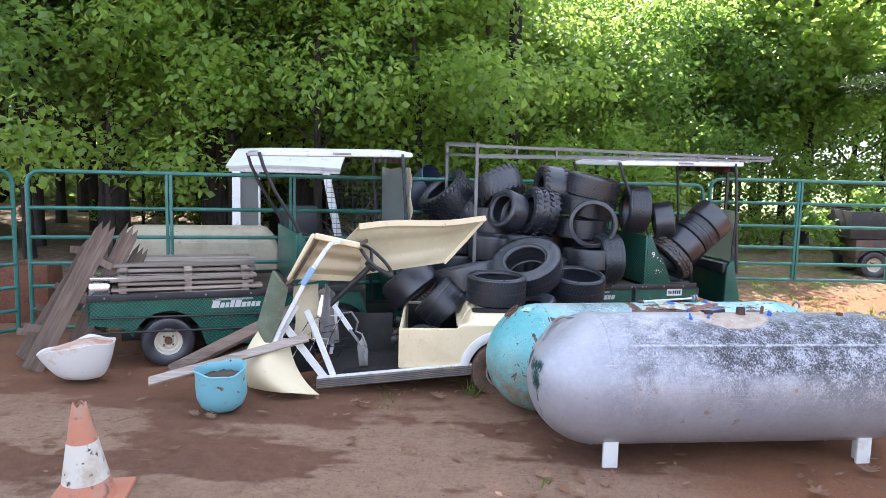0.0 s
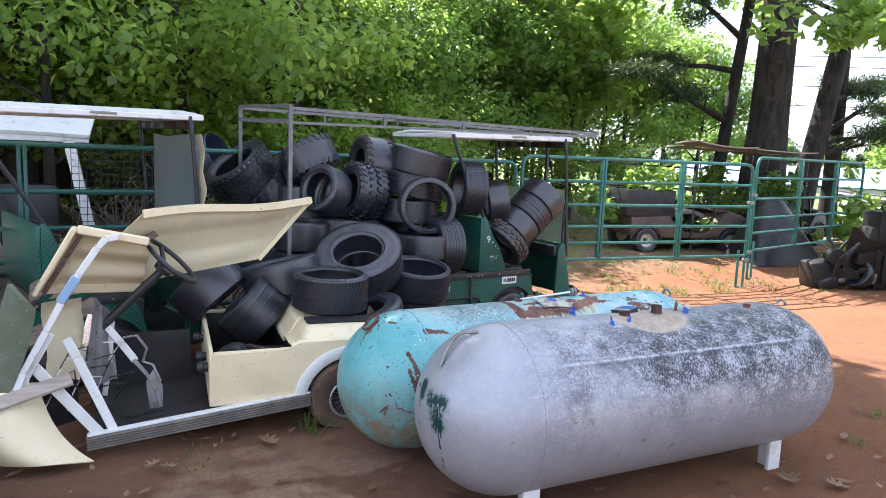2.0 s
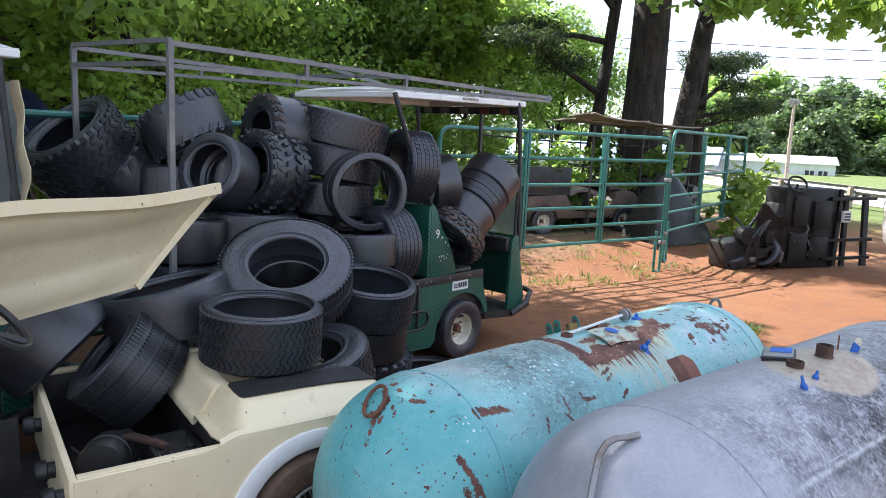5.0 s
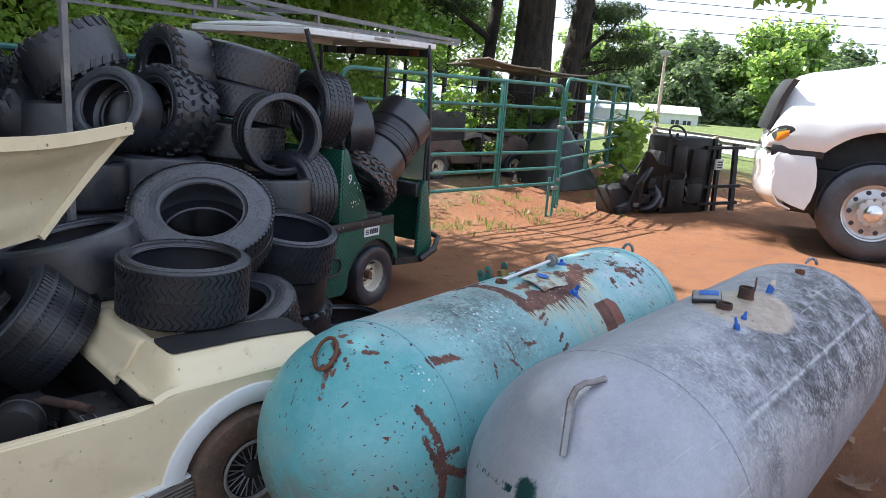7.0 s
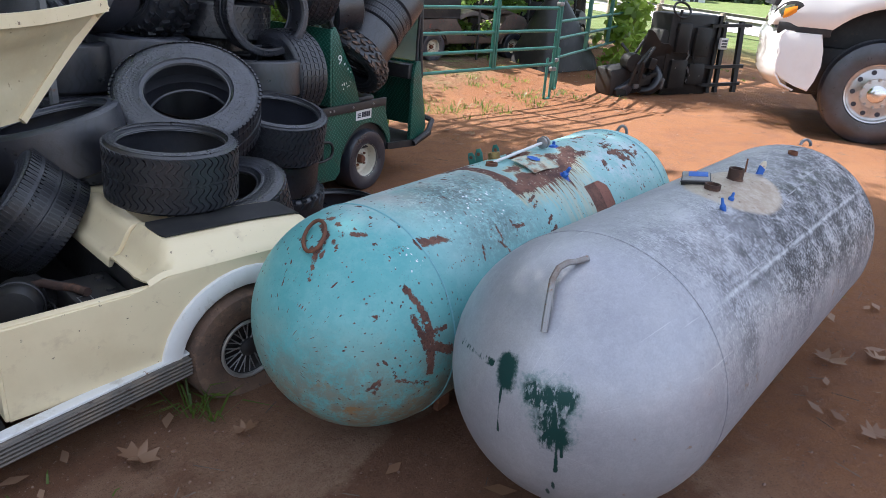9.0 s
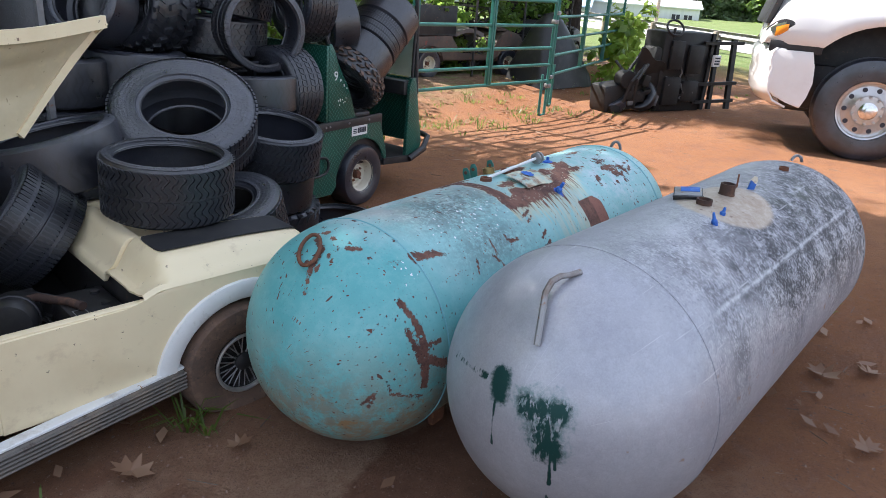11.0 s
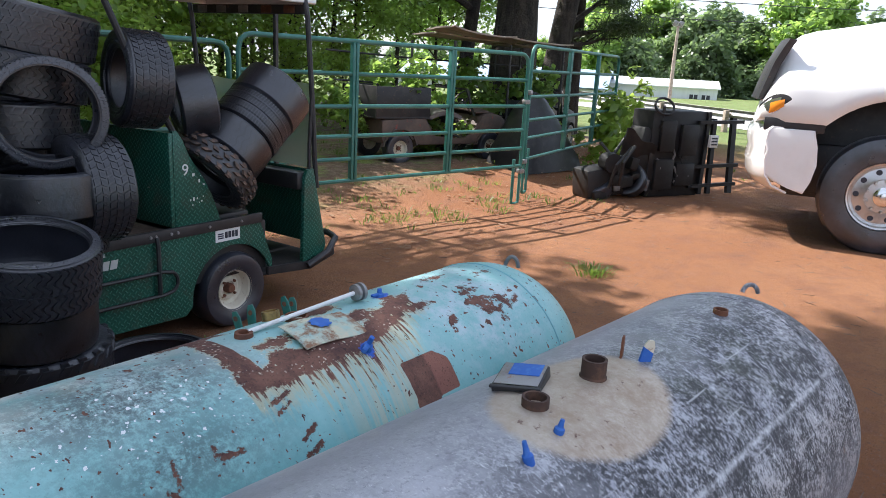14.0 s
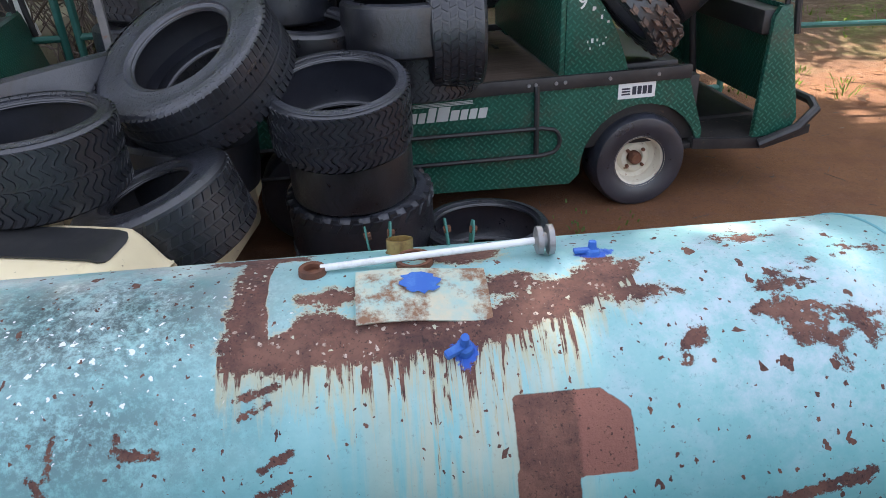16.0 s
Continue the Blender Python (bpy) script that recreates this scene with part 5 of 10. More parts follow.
def utility_cart(m, label, rack):
    W = 1.16
    th = thing("utility_cart", m, label, "utility cart", "green utility carts")
    # body sides with wheel cut-outs
    front = arc(0.17, 0.19, 0.285, 196, 20, 14)
    rear = arc(-1.31, 0.19, 0.285, 180, 0, 14)
    side = [(-1.93, 0.60), (-1.93, 0.38), (-1.66, 0.34)] + rear[1:-1] + [(-1.0, 0.16), (-0.16, 0.13)] + front[1:] + [(0.46, 0.27), (0.46, 0.33), (0.37, 0.58), (-0.2, 0.60)]
    for y in (0.0, W - 0.02):
        bm = bmesh.new()
        prism(bm, side, 0.02, Matrix.Translation((0, y, 0)))
        part("side_panel", bm, M["plate"], th, "green tread plate side panel", smooth=False)
    bm = bmesh.new()
    box(bm, (-1.93, 0.0, 0.40), (-1.91, W, 0.62), 0.003)
    part("rear_panel", bm, M["plate"], th)
    bm = bmesh.new()
    box(bm, (-1.93, 0.02, 0.575), (-0.2, W - 0.02, 0.60), 0.003)
    part("load_bed", bm, M["dark_wood"], th, "worn plywood load bed")
    bm = bmesh.new()
    box(bm, (-0.2, 0.03, 0.28), (0.44, W - 0.03, 0.575), 0.01)
    part("seat_base", bm, M["black"], th)
    bm = bmesh.new()
    box(bm, (-1.70, 0.30, 0.16), (0.9, W - 0.30, 0.28), 0.01)
    part("chassis", bm, M["black"], th)
    for y in (-0.014, W - 0.012):
        bm = bmesh.new()
        box(bm, (-1.935, y, 0.575), (0.375, y + 0.026, 0.632), 0.003)
        trim = part("edge_trim", bm, M["black"], th, "black angle trim")
        bm = bmesh.new()
        for x in (-1.8, -1.4, -1.0, -0.62, -0.36, -0.33, -0.24, -0.20, 0.0, 0.22):
            lathe(bm, [(0, -0.006), (0.007, -0.006), (0.009, 0), (0, 0)], 8, Matrix.Translation((x, y if y < 0 else y + 0.026, 0.605)) @ WHEEL_OUT @ (Matrix.Identity(4) if y < 0 else pose(0, 0, 0, 0, 0, 180)))
        tagged(part("bolts", bm, M["steel"], trim), kind="stuff")
    # seat bulkhead and its two side cheeks
    cheek = [(-0.20, 0.632), (0.085, 0.632), (0.06, 0.70), (0.03, 0.78), (-0.015, 0.87), (-0.075, 0.95), (-0.115, 1.01), (-0.14, 1.08), (-0.175, 1.13), (-0.20, 1.13)]
    for y in (0.0, W - 0.025):
        bm = bmesh.new()
        prism(bm, cheek, 0.025, Matrix.Translation((0, y, 0)), 0.003)
        part("cheek_panel", bm, M["plate"], th)
    bm = bmesh.new()
    box(bm, (-0.225, 0.0, 0.632), (-0.202, W, 1.12), 0.004)
    part("bulkhead", bm, M["plate"], th)
    bm = bmesh.new()
    box(bm, (-0.12, 0.08, 0.578), (0.36, W - 0.08, 0.64), 0.02)
    part("seat", bm, M["plastic"], th, "black vinyl bench seat")
    # foot well and cowl
    bm = bmesh.new()
    box(bm, (0.30, 0.01, 0.235), (0.95, W - 0.01, 0.262), 0.004)
    part("floor", bm, M["mat"], th)
    for y in (-0.012, W - 0.012):
        bm = bmesh.new()
        prism(bm, [(0.42, 0.24), (0.78, 0.205), (1.0, 0.26), (1.0, 0.30), (0.78, 0.255), (0.42, 0.29)], 0.024, Matrix.Translation((0, y, 0)), 0.003)
        part("sill", bm, M["black"], th)
    cowl = [(0.72, 0.26), (0.735, 0.80), (0.76, 0.845), (0.81, 0.85), (0.93, 0.34), (0.90, 0.27)]
    for y in (0.0, W - 0.03):
        bm = bmesh.new()
        prism(bm, cowl, 0.03, Matrix.Translation((0, y, 0)), 0.004)
        part("cowl_cheek", bm, M["plate"], th)
    bm = bmesh.new()
    prism(bm, [(0.80, 0.845), (0.825, 0.84), (0.945, 0.34), (0.925, 0.33)], W - 0.06, Matrix.Translation((0, 0.03, 0)), 0.002)
    part("front_cowl", bm, M["plate"], th)
    bm = bmesh.new()
    box(bm, (0.70, 0.03, 0.72), (0.80, W - 0.03, 0.83), 0.015)
    part("dashboard", bm, M["plastic"], th)
    bm = bmesh.new()
    tube(bm, [(0.62, 0.42, 0.40), (0.55, 0.40, 0.86)], 0.017, 8)
    c = Vector((0.52, 0.39, 0.88))
    tube(bm, [c + Vector((0.06 * math.sin(a), 0.15 * math.cos(a), 0.13 * math.sin(a))) for a in [2 * math.pi * i / 24 for i in range(24)]], 0.012, 7, closed=True)
    for a in (0.3, 2.4, 4.5):
        tube(bm, [c, c + Vector((0.06 * math.sin(a), 0.15 * math.cos(a), 0.13 * math.sin(a)))], 0.009, 6)
    part("steering_wheel", bm, M["plastic"], th)
    bm = bmesh.new()
    tube(bm, [(0.74, -0.02, 0.235), (0.92, -0.03, 0.30), (1.02, 0.0, 0.37), (1.06, 0.10, 0.38), (1.06, W - 0.10, 0.38), (1.02, W, 0.37), (0.92, W + 0.03, 0.30), (0.74, W + 0.02, 0.235)], 0.022, 8)
    part("front_bumper", bm, M["plastic"], th)
    # rub rail on the side
    for y, s in ((-0.022, 1), (W + 0.022, -1)):
        bm = bmesh.new()
        loop = [(-1.90, 0.44), (-0.30, 0.415)] + arc(-0.28, 0.352, 0.062, 75, -75, 8)[1:-1] + [(-0.30, 0.29), (-1.90, 0.315)]
        tube(bm, [(x, y, z) for x, z in loop], 0.010, 7)
        tube(bm, [(-0.325, y * 0.6, 0.60), (-0.325, y, 0.56), (-0.325, y, 0.30)], 0.012, 7)
        part("rub_rail", bm, M["black"], th)
    for x in (0.17, -1.31):
        small_wheel(th, pose(x, 0.075, 0.205, 0, 0, 90))
        small_wheel(th, pose(x, W - 0.075, 0.205, 0, 0, -90))
    # roof and its posts
    bm = bmesh.new()
    def roof_pt(u, v):
        x, y = -0.53 + 1.41 * u, 0.06 + 1.02 * v
        edge = min(u, 1 - u, v * 0.7, (1 - v) * 0.7)
        z = 1.858 + 0.020 * u + 0.022 * min(1, edge / 0.06) - 0.012 * (abs(v - 0.5) * 2) ** 2
        return (x, y, z)
    sheet(bm, hgrid(28, 20, roof_pt), 0.012)
    roof = part("roof", bm, M["white"], th, "dirty white plastic canopy")
    rim = [roof_pt(0, 0), roof_pt(1, 0), roof_pt(1, 1), roof_pt(0, 1)]
    for i in range(4):
        p, q = Vector(rim[i]), Vector(rim[(i + 1) % 4])
        edge = bmesh.new()
        bar(edge, p - Vector((0, 0, 0.012)), q - Vector((0, 0, 0.012)), 0.018, 0.038, bevel=0.006)
        part("roof_edge", edge, M["white"], roof)
    bm = bmesh.new()
    box(bm, (0.12, 0.045, 1.842), (0.29, 0.052, 1.860), 0.004)
    part("grip_slot", bm, M["steel"], roof)
    for y in (0.03, W - 0.05):
        bm = bmesh.new()
        tube(bm, [(-0.535, y + 0.02, 1.845), (-0.50, y, 1.72), (-0.40, y, 1.50), (-0.27, y, 1.29), (-0.18, y, 1.13), (-0.15, y, 1.02)], 0.016, 8)
        part("rear_strut", bm, M["black"], th)
        bm = bmesh.new()
        tube(bm, [(0.785, y + 0.03, 1.86), (0.79, y + 0.01, 1.76), (0.83, y, 1.2), (0.855, y, 0.84), (0.87, y, 0.72)], 0.016, 8)
        tube(bm, [(0.82, y, 1.30), (0.80, y, 1.0), (0.80, y, 0.82)], 0.012, 7)
        part("front_post", bm, M["black"], th)
    bm = bmesh.new()
    bar(bm, (0.80, 0.06, 1.80), (0.80, W - 0.06, 1.80), 0.035, 0.055, bevel=0.004)
    crossbar = part("roof_crossbar", bm, M["black"], th)
    for y in (0.14, 0.34, 0.55, 0.76, 0.95):
        bm = bmesh.new()
        box(bm, (0.775, y, 1.778), (0.783, y + 0.09, 1.82), 0.003)
        part("cross_plate", bm, M["rust"] if y < 0.4 else M["rail"], crossbar)
    if rack:
        for y, zt in ((0.07, 0), (1.20, 0.03)):
            bm = bmesh.new()
            bar(bm, (-2.0, y, 1.965 + zt), (1.24, y, 1.925 + zt), 0.023, 0.025)
            bar(bm, (-2.0, y, 1.86 + zt), (1.22, y, 1.90 + zt), 0.018, 0.020)
            for x in (-1.2, -0.42, 0.35):
                bar(bm, (x, y, 1.87 + zt), (x, y, 1.96 + zt), 0.02, 0.02, up=(1, 0, 0))
            part("rack_side", bm, M["rail"], th)
            bm = bmesh.new()
            bar(bm, (-2.0, y, 0.60), (-2.0, y, 1.98 + zt), 0.026, 0.028, up=(1, 0, 0))
            part("rack_post", bm, M["rail"], th)
        for x, z in ((-2.0, 1.98), (-2.0, 1.87), (1.22, 1.94), (-0.42, 1.95)):
            bm = bmesh.new()
            bar(bm, (x, 0.07, z), (x, 1.20, z + 0.03), 0.024, 0.024)
            part("rack_crossbar", bm, M["rail"], th)
        bm = bmesh.new()
        bar(bm, (-1.2, 0.07, 1.965), (0.6, 1.20, 1.965), 0.02, 0.02)
        part("rack_brace", bm, M["rail"], th)
        bm = bmesh.new()
        bar(bm, (1.20, 0.75, 0.50), (1.20, 0.75, 1.94), 0.026, 0.026, up=(1, 0, 0))
        part("rack_prop", bm, M["black"], th)
    z0, z1 = (0.84, 1.36) if rack else (1.02, 1.73)
    bm = bmesh.new()
    sheet(bm, hgrid(6, 10, lambda u, v: (0.875 + 0.01 * math.sin(v * 9), 0.07 + 1.0 * v, z0 + (z1 - z0) * u + 0.012 * math.sin(v * 7) * u)), 0.004)
    part("windscreen", bm, M["acrylic"], th, "scuffed clear plastic windscreen")
    if not rack:
        bm = bmesh.new()
        box(bm, (-1.93, 0.04, 0.70), (-1.42, 0.72, 0.725), 0.006, pose(0, 0, 0, 0, 1.5, 0))
        part("bed_lid", bm, M["alloy"], th, "bright sheet metal lid on the bed")
    if not rack:
        bm = bmesh.new()
        sheet(bm, hgrid(14, 4, lambda u, v: (0.86 + 0.012 * math.sin(u * 17 + v), -0.01 + 0.075 * v + 0.02 * math.sin(u * 9), 0.98 + 0.76 * u)), 0.004)
        part("torn_side_curtain", bm, M["cream_dull"], th, "torn tan curtain strip on the post")
    # badge and stickers
    # maker's badge as plain slanted shapes
    x = -0.955
    for w, h in ((0.062, 0.062), (0.036, 0.044), (0.030, 0.044), (0.034, 0.062), (0.050, 0.062), (0.036, 0.044), (0.030, 0.044), (0.032, 0.044), (0.036, 0.044)):
        bm = bmesh.new()
        prism(bm, [(x, 0.482), (x + w, 0.482), (x + w + 0.25 * h, 0.482 + h), (x + 0.25 * h, 0.482 + h)], 0.002, Matrix.Translation((0, -0.004, 0)))
        part("badge_bar", bm, M["silver_text"], th)
        x += w + 0.008
    for i in range(3):
        bm = bmesh.new()
        box(bm, (-0.95 + 0.03 * i, -0.004, 0.548 + 0.006 * i), (-0.60, -0.001, 0.551 + 0.006 * i), 0)
        part("badge_stripe", bm, M["silver_text"], th)
    if rack:
        bm = bmesh.new()
        box(bm, (0.045, -0.004, 0.505), (0.215, -0.001, 0.575), 0)
        sign = part("sticker", bm, M["label_white"], th, "white sticker with dark bars")
        for k in range(4):
            bm = bmesh.new()
            box(bm, (0.108 + 0.024 * k, -0.006, 0.522), (0.126 + 0.024 * k, -0.0042, 0.558), 0)
            part("sticker_bar", bm, M["ink"], sign)
        bm = bmesh.new()
        for i in range(3):
            box(bm, (0.060, -0.006, 0.522 + 0.012 * i), (0.098, -0.004, 0.529 + 0.012 * i), 0)
        part("sticker_bars", bm, M["ink"], sign)
        nine = letters("number", "9", 0.085, pose(-0.135, -0.004, 0.925, 90, 0, 0), M["label_white"], th, 0.001)
        tagged(nine, "white figure nine")
        bm = bmesh.new()
        rnd = random.Random(5)
        for i in range(12):
            x, z = -0.07 + rnd.uniform(-0.04, 0.05), 0.80 + rnd.uniform(-0.08, 0.10)
            if x > 0.30 - 0.4 * z + 0.02:
                continue
            s = rnd.uniform(0.004, 0.010)
            box(bm, (x, -0.0025, z), (x + s, -0.0005, z + s * rnd.uniform(0.8, 2)), 0)
        tagged(part("paint_chips", bm, M["label_white"], th, smooth=False), kind="stuff")
    return th


utility_cart(place(2.2, 7.37, 15.5, -0.035), "dark green utility cart heaped with old tyres under a tube rack", True)
utility_cart(place(-1.156, 6.58, 22, -0.03), "dark green utility cart with stacked weathered boards on its bed", False)

# ---- tyres ----
def tyre_profile(R, w, rb, grooves, deep=0.006):
    """Closed section (radius, along, zone): tread 1, wall 2, bead and hollow inside 0."""
    h = w / 2
    crown = lambda x: R * (1 - 0.022 * (x / h) ** 4)
    out = [(crown(-h * 0.86), -h * 0.86, 1)]
    if grooves:
        span = 1.36 * h
        for i in range(grooves):
            c = -span / 2 + span * (i + 0.5) / grooves
            g = span / grooves * 0.11
            out += [(crown(c), c - g * 3.2, 1), (crown(c), c - g, 1), (crown(c) - deep, c - g * 0.7, 1), (crown(c) - deep, c + g * 0.7, 1), (crown(c), c + g, 1), (crown(c), c + g * 3.2, 1)]
    else:
        out += [(crown(h * x), h * x, 1) for x in (-0.6, -0.3, 0.0, 0.3, 0.6)]
    out.append((crown(h * 0.86), h * 0.86, 1))
    mid = max(R * 0.80, (R * 0.9 + rb) / 2)
    side = [(R * 0.955, 0.925, 1), (R * 0.925, 0.965, 2), (R * 0.90, 0.985, 2), (mid, 1.0, 2), (rb + 0.034, 0.955, 2), (rb + 0.030, 0.972, 2), (rb + 0.021, 0.968, 2), (rb + 0.017, 0.90, 2),
            (rb + 0.009, 0.865, 0), (rb + 0.001, 0.82, 0), (rb - 0.003, 0.75, 0), (rb + 0.003, 0.70, 0), (rb + 0.022, 0.76, 0), (mid, 0.88, 0), (R * 0.91, 0.70, 0)]
    right = [(r, x * h, z) for r, x, z in side]
    left = [(r, -x * h, z) for r, x, z in side[::-1]]
    return out + right + [(R * 0.935, 0.3 * h, 0), (R * 0.935, -0.3 * h, 0)] + left


def lug(bm, R, h, corners, shrink=0.82):
    """One raised tread block; corners are (angle, along)."""
    ca = sum(c[0] for c in corners) / len(corners)
    cx = sum(c[1] for c in corners) / len(corners)
    lo, hi = [], []
    for a, x in corners:
        lo.append(bm.verts.new((x, (R - 0.004) * math.cos(a), (R - 0.004) * math.sin(a))))
        a2, x2 = ca + (a - ca) * shrink, cx + (x - cx) * shrink
        hi.append(bm.verts.new((x2, (R + h) * math.cos(a2), (R + h) * math.sin(a2))))
    bm.faces.new(hi)
    n = len(lo)
    for i in range(n):
        bm.faces.new((lo[i], lo[(i + 1) % n], hi[(i + 1) % n], hi[i]))


def wave_strip(bm, R, h, a, half, xs, offs):
    """One cross bar of tread that snakes over the crown."""
    rows = []
    for x, o in zip(xs, offs):
        rows.append([bm.verts.new((x, q * math.cos(a + o + s), q * math.sin(a + o + s))) for s, q in ((-half, R - 0.004), (-half * 0.8, R + h), (half * 0.8, R + h), (half, R - 0.004))])
    for u, v in zip(rows, rows[1:]):
        for k in range(3):
            bm.faces.new((u[k], u[k + 1], v[k + 1], v[k]))
    for row in (rows[0], rows[-1]):
        bm.faces.new(row)


def tread(style, R, w):
    bm = bmesh.new()
    h = w / 2
    tau = 2 * math.pi
    if style in ("knob", "shoulder"):
        n = 24
        d = tau / n
        for i in range(n):
            a = tau * i / n
            for row, (x0, x1, off) in enumerate(((-0.90, -0.56, 0), (-0.40, -0.10, 0.5), (0.10, 0.40, 0), (0.56, 0.90, 0.5))):
                edge = row in (0, 3)
                if style == "shoulder" and not edge:
                    continue
                b = a + d * off
                sk = 0.16 if row % 2 else -0.16
                lug(bm, R - (0.010 if edge else 0), 0.016, [(b - d * (0.30 + sk), x0 * h), (b + d * (0.24 - sk), x0 * h), (b + d * (0.30 + sk), x1 * h), (b - d * (0.24 - sk), x1 * h)])
            for s in (-1, 1):
                b = a + (d * 0.5 if s > 0 else 0)
                lug(bm, R * 0.945, 0.014, [(b - d * 0.26, s * h * 0.86), (b + d * 0.26, s * h * 0.86), (b + d * 0.20, s * h * 0.995), (b - d * 0.20, s * h * 0.995)], 0.9)
    elif style == "chevron":
        n, rows = 34, 8
        d = tau / n
        for i in range(n):
            for j in range(rows):
                a = tau * i / n + (d * 0.5 if j % 2 else 0)
                x0 = -0.88 + 1.76 * j / rows
                x1 = x0 + 1.50 / rows
                sk = 0.55 if j % 2 else -0.55
                lug(bm, R - 0.003, 0.010, [(a - d * 0.27, x0 * h), (a + d * 0.27, x0 * h), (a + d * (0.27 + sk), x1 * h), (a + d * (-0.27 + sk), x1 * h)], 0.86)
            for s in (-1, 1):
                a = tau * i / n
                lug(bm, R * 0.955, 0.012, [(a - d * 0.30, s * h * 0.87), (a + d * 0.30, s * h * 0.87), (a + d * 0.26, s * h * 0.99), (a - d * 0.26, s * h * 0.99)], 0.9)
    elif style == "wave":
        n = 54
        d = tau / n
        for i in range(n):
            for side in (-1, 1):
                xs = [side * h * (0.03 + 0.83 * k / 9) for k in range(10)]
                offs = [0.42 * d * math.sin(k * 1.12) + (0.25 * d if side > 0 else 0) for k in range(10)]
                wave_strip(bm, R - 0.001, 0.0056, tau * i / n, d * 0.41, xs, offs)
    elif style == "turf":
        n = 44
        d = tau / n
        for i in range(n):
            a = tau * i / n
            for j in range(6):
                x0 = -0.82 + 1.64 * j / 6
                x1 = x0 + 0.235
                sk = 0.35 if j % 2 else -0.35
                lug(bm, R - 0.002, 0.0056, [(a - d * 0.38, x0 * h), (a + d * 0.38, x0 * h), (a + d * (0.38 + sk), x1 * h), (a + d * (-0.38 + sk), x1 * h)], 0.90)
    elif style == "rib":
        n = 76
        d = tau / n
        for i in range(n):
            a = tau * i / n
            for s in (-1, 1):
                lug(bm, R - 0.0035, 0.0050, [(a - d * 0.36, s * h * 0.60), (a + d * 0.36, s * h * 0.60), (a + d * 0.56, s * h * 0.94), (a - d * 0.16, s * h * 0.94)], 0.9)
                lug(bm, R - 0.0035, 0.0042, [(a - d * 0.36, s * h * 0.08), (a + d * 0.36, s * h * 0.08), (a + d * 0.60, s * h * 0.52), (a - d * 0.12, s * h * 0.52)], 0.9)
    return bm


TYRE_LABEL = {"knob": "black knobby tyre without rim, worn lugs", "shoulder": "black tyre with a bald crown and knobby shoulders, no rim", "chevron": "wide black tyre with chevron tread, no rim", "turf": "black turf tyre with wavy block tread, no rim",
              "wave": "black golf cart tyre with wavy cross bars, no rim", "rib": "worn black road tyre with ribbed tread, no rim", "slick": "worn smooth black tyre without rim"}


def tyre(c, axis, R, w, hole, style, label="", lugs=None):
    ax = Vector(axis).normalized()
    a, b = axes_for(ax)
    m = Matrix.Translation(c) @ Matrix((ax, b, ax.cross(b))).transposed().to_4x4()
    bm = bmesh.new()
    crown, wall = bm.verts.layers.float.new("crown"), bm.verts.layers.float.new("wall")
    body = R - {"knob": 0.016, "shoulder": 0.012, "chevron": 0.010, "turf": 0.004, "wave": 0.004, "rib": 0.003, "slick": 0.0}[style]
    prof = tyre_profile(body, w, hole * R, {"rib": 3}.get(style, 0))
    lathe(bm, [p[:2] for p in prof], 64, close=True)
    zone = {(round(p[0], 5), round(p[1], 5)): p[2] for p in prof}
    for v in bm.verts:
        z = zone.get((round(math.hypot(v.co.y, v.co.z), 5), round(v.co.x, 5)), 0)
        v[crown], v[wall] = float(z == 1), float(z == 2)
    ob = solo("tyre", bm, M["rubber"], label or TYRE_LABEL[style], "tyre", "heap of old tyres", m, angle=32)
    for x in (-0.80 * w / 2, 0.80 * w / 2):
        bm = bmesh.new()
        tube(bm, [(x, (hole * R + 0.003) * math.cos(2 * math.pi * i / 44), (hole * R + 0.003) * math.sin(2 * math.pi * i / 44)) for i in range(44)], 0.006, 6, closed=True)
        part("bead", bm, M["bead"], ob)
    if style != "slick":
        tagged(part("tread", tread(style, body, w), lugs or M["lugs"], ob, smooth=False), kind="stuff")
    return ob


U = Vector((math.cos(radians(15.5)), math.sin(radians(15.5)), 0))
V = Vector((-U.y, U.x, 0))
SLANT = Vector((0.72, 0.19, 0.66)).normalized()
SEAT = Vector((2.57, 7.60, 1.10))

# top of the heap
DUSTED = simple("clay_dusted_rubber", (0.04, 0.036, 0.035), 0.85, 0, [(22, 0.45, 0.66, (0.16, 0.11, 0.085))], (90, 0.4, 0.003))
tyre((-0.02, 8.03, 1.375), (-0.59, -0.28, 0.76), 0.315, 0.355, 0.62, "chevron")
tyre((0.22, 8.05, 1.20), (-0.76, -0.11, 0.64), 0.318, 0.30, 0.60, "shoulder")
tyre((0.52, 7.76, 1.535), (0.39, -0.30, -0.87), 0.262, 0.275, 0.55, "shoulder")
tyre((0.59, 7.30, 1.297), (-0.76, -0.57, 0.31), 0.205, 0.215, 0.66, "slick")
tyre((0.74, 7.66, 1.27), (0.05, 0.1, 1.0), 0.20, 0.22, 0.60, "slick")
tyre((0.912, 7.41, 1.294), (-0.94, -0.29, 0.15), 0.250, 0.27, 0.56, "knob")
tyre((1.06, 7.70, 1.51), (-0.98, -0.17, 0.09), 0.258, 0.275, 0.55, "shoulder", "knobby tyre with red clay dried in its lugs", DUSTED)
tyre((1.467, 7.545, 1.555), (0.19, -0.08, 0.98), 0.277, 0.225, 0.55, "turf")
tyre((1.405, 7.50, 1.348), (0.17, -0.03, 0.98), 0.272, 0.20, 0.55, "wave")
tyre((1.343, 7.47, 1.136), (0.04, 0.0, 1.0), 0.272, 0.21, 0.55, "turf")
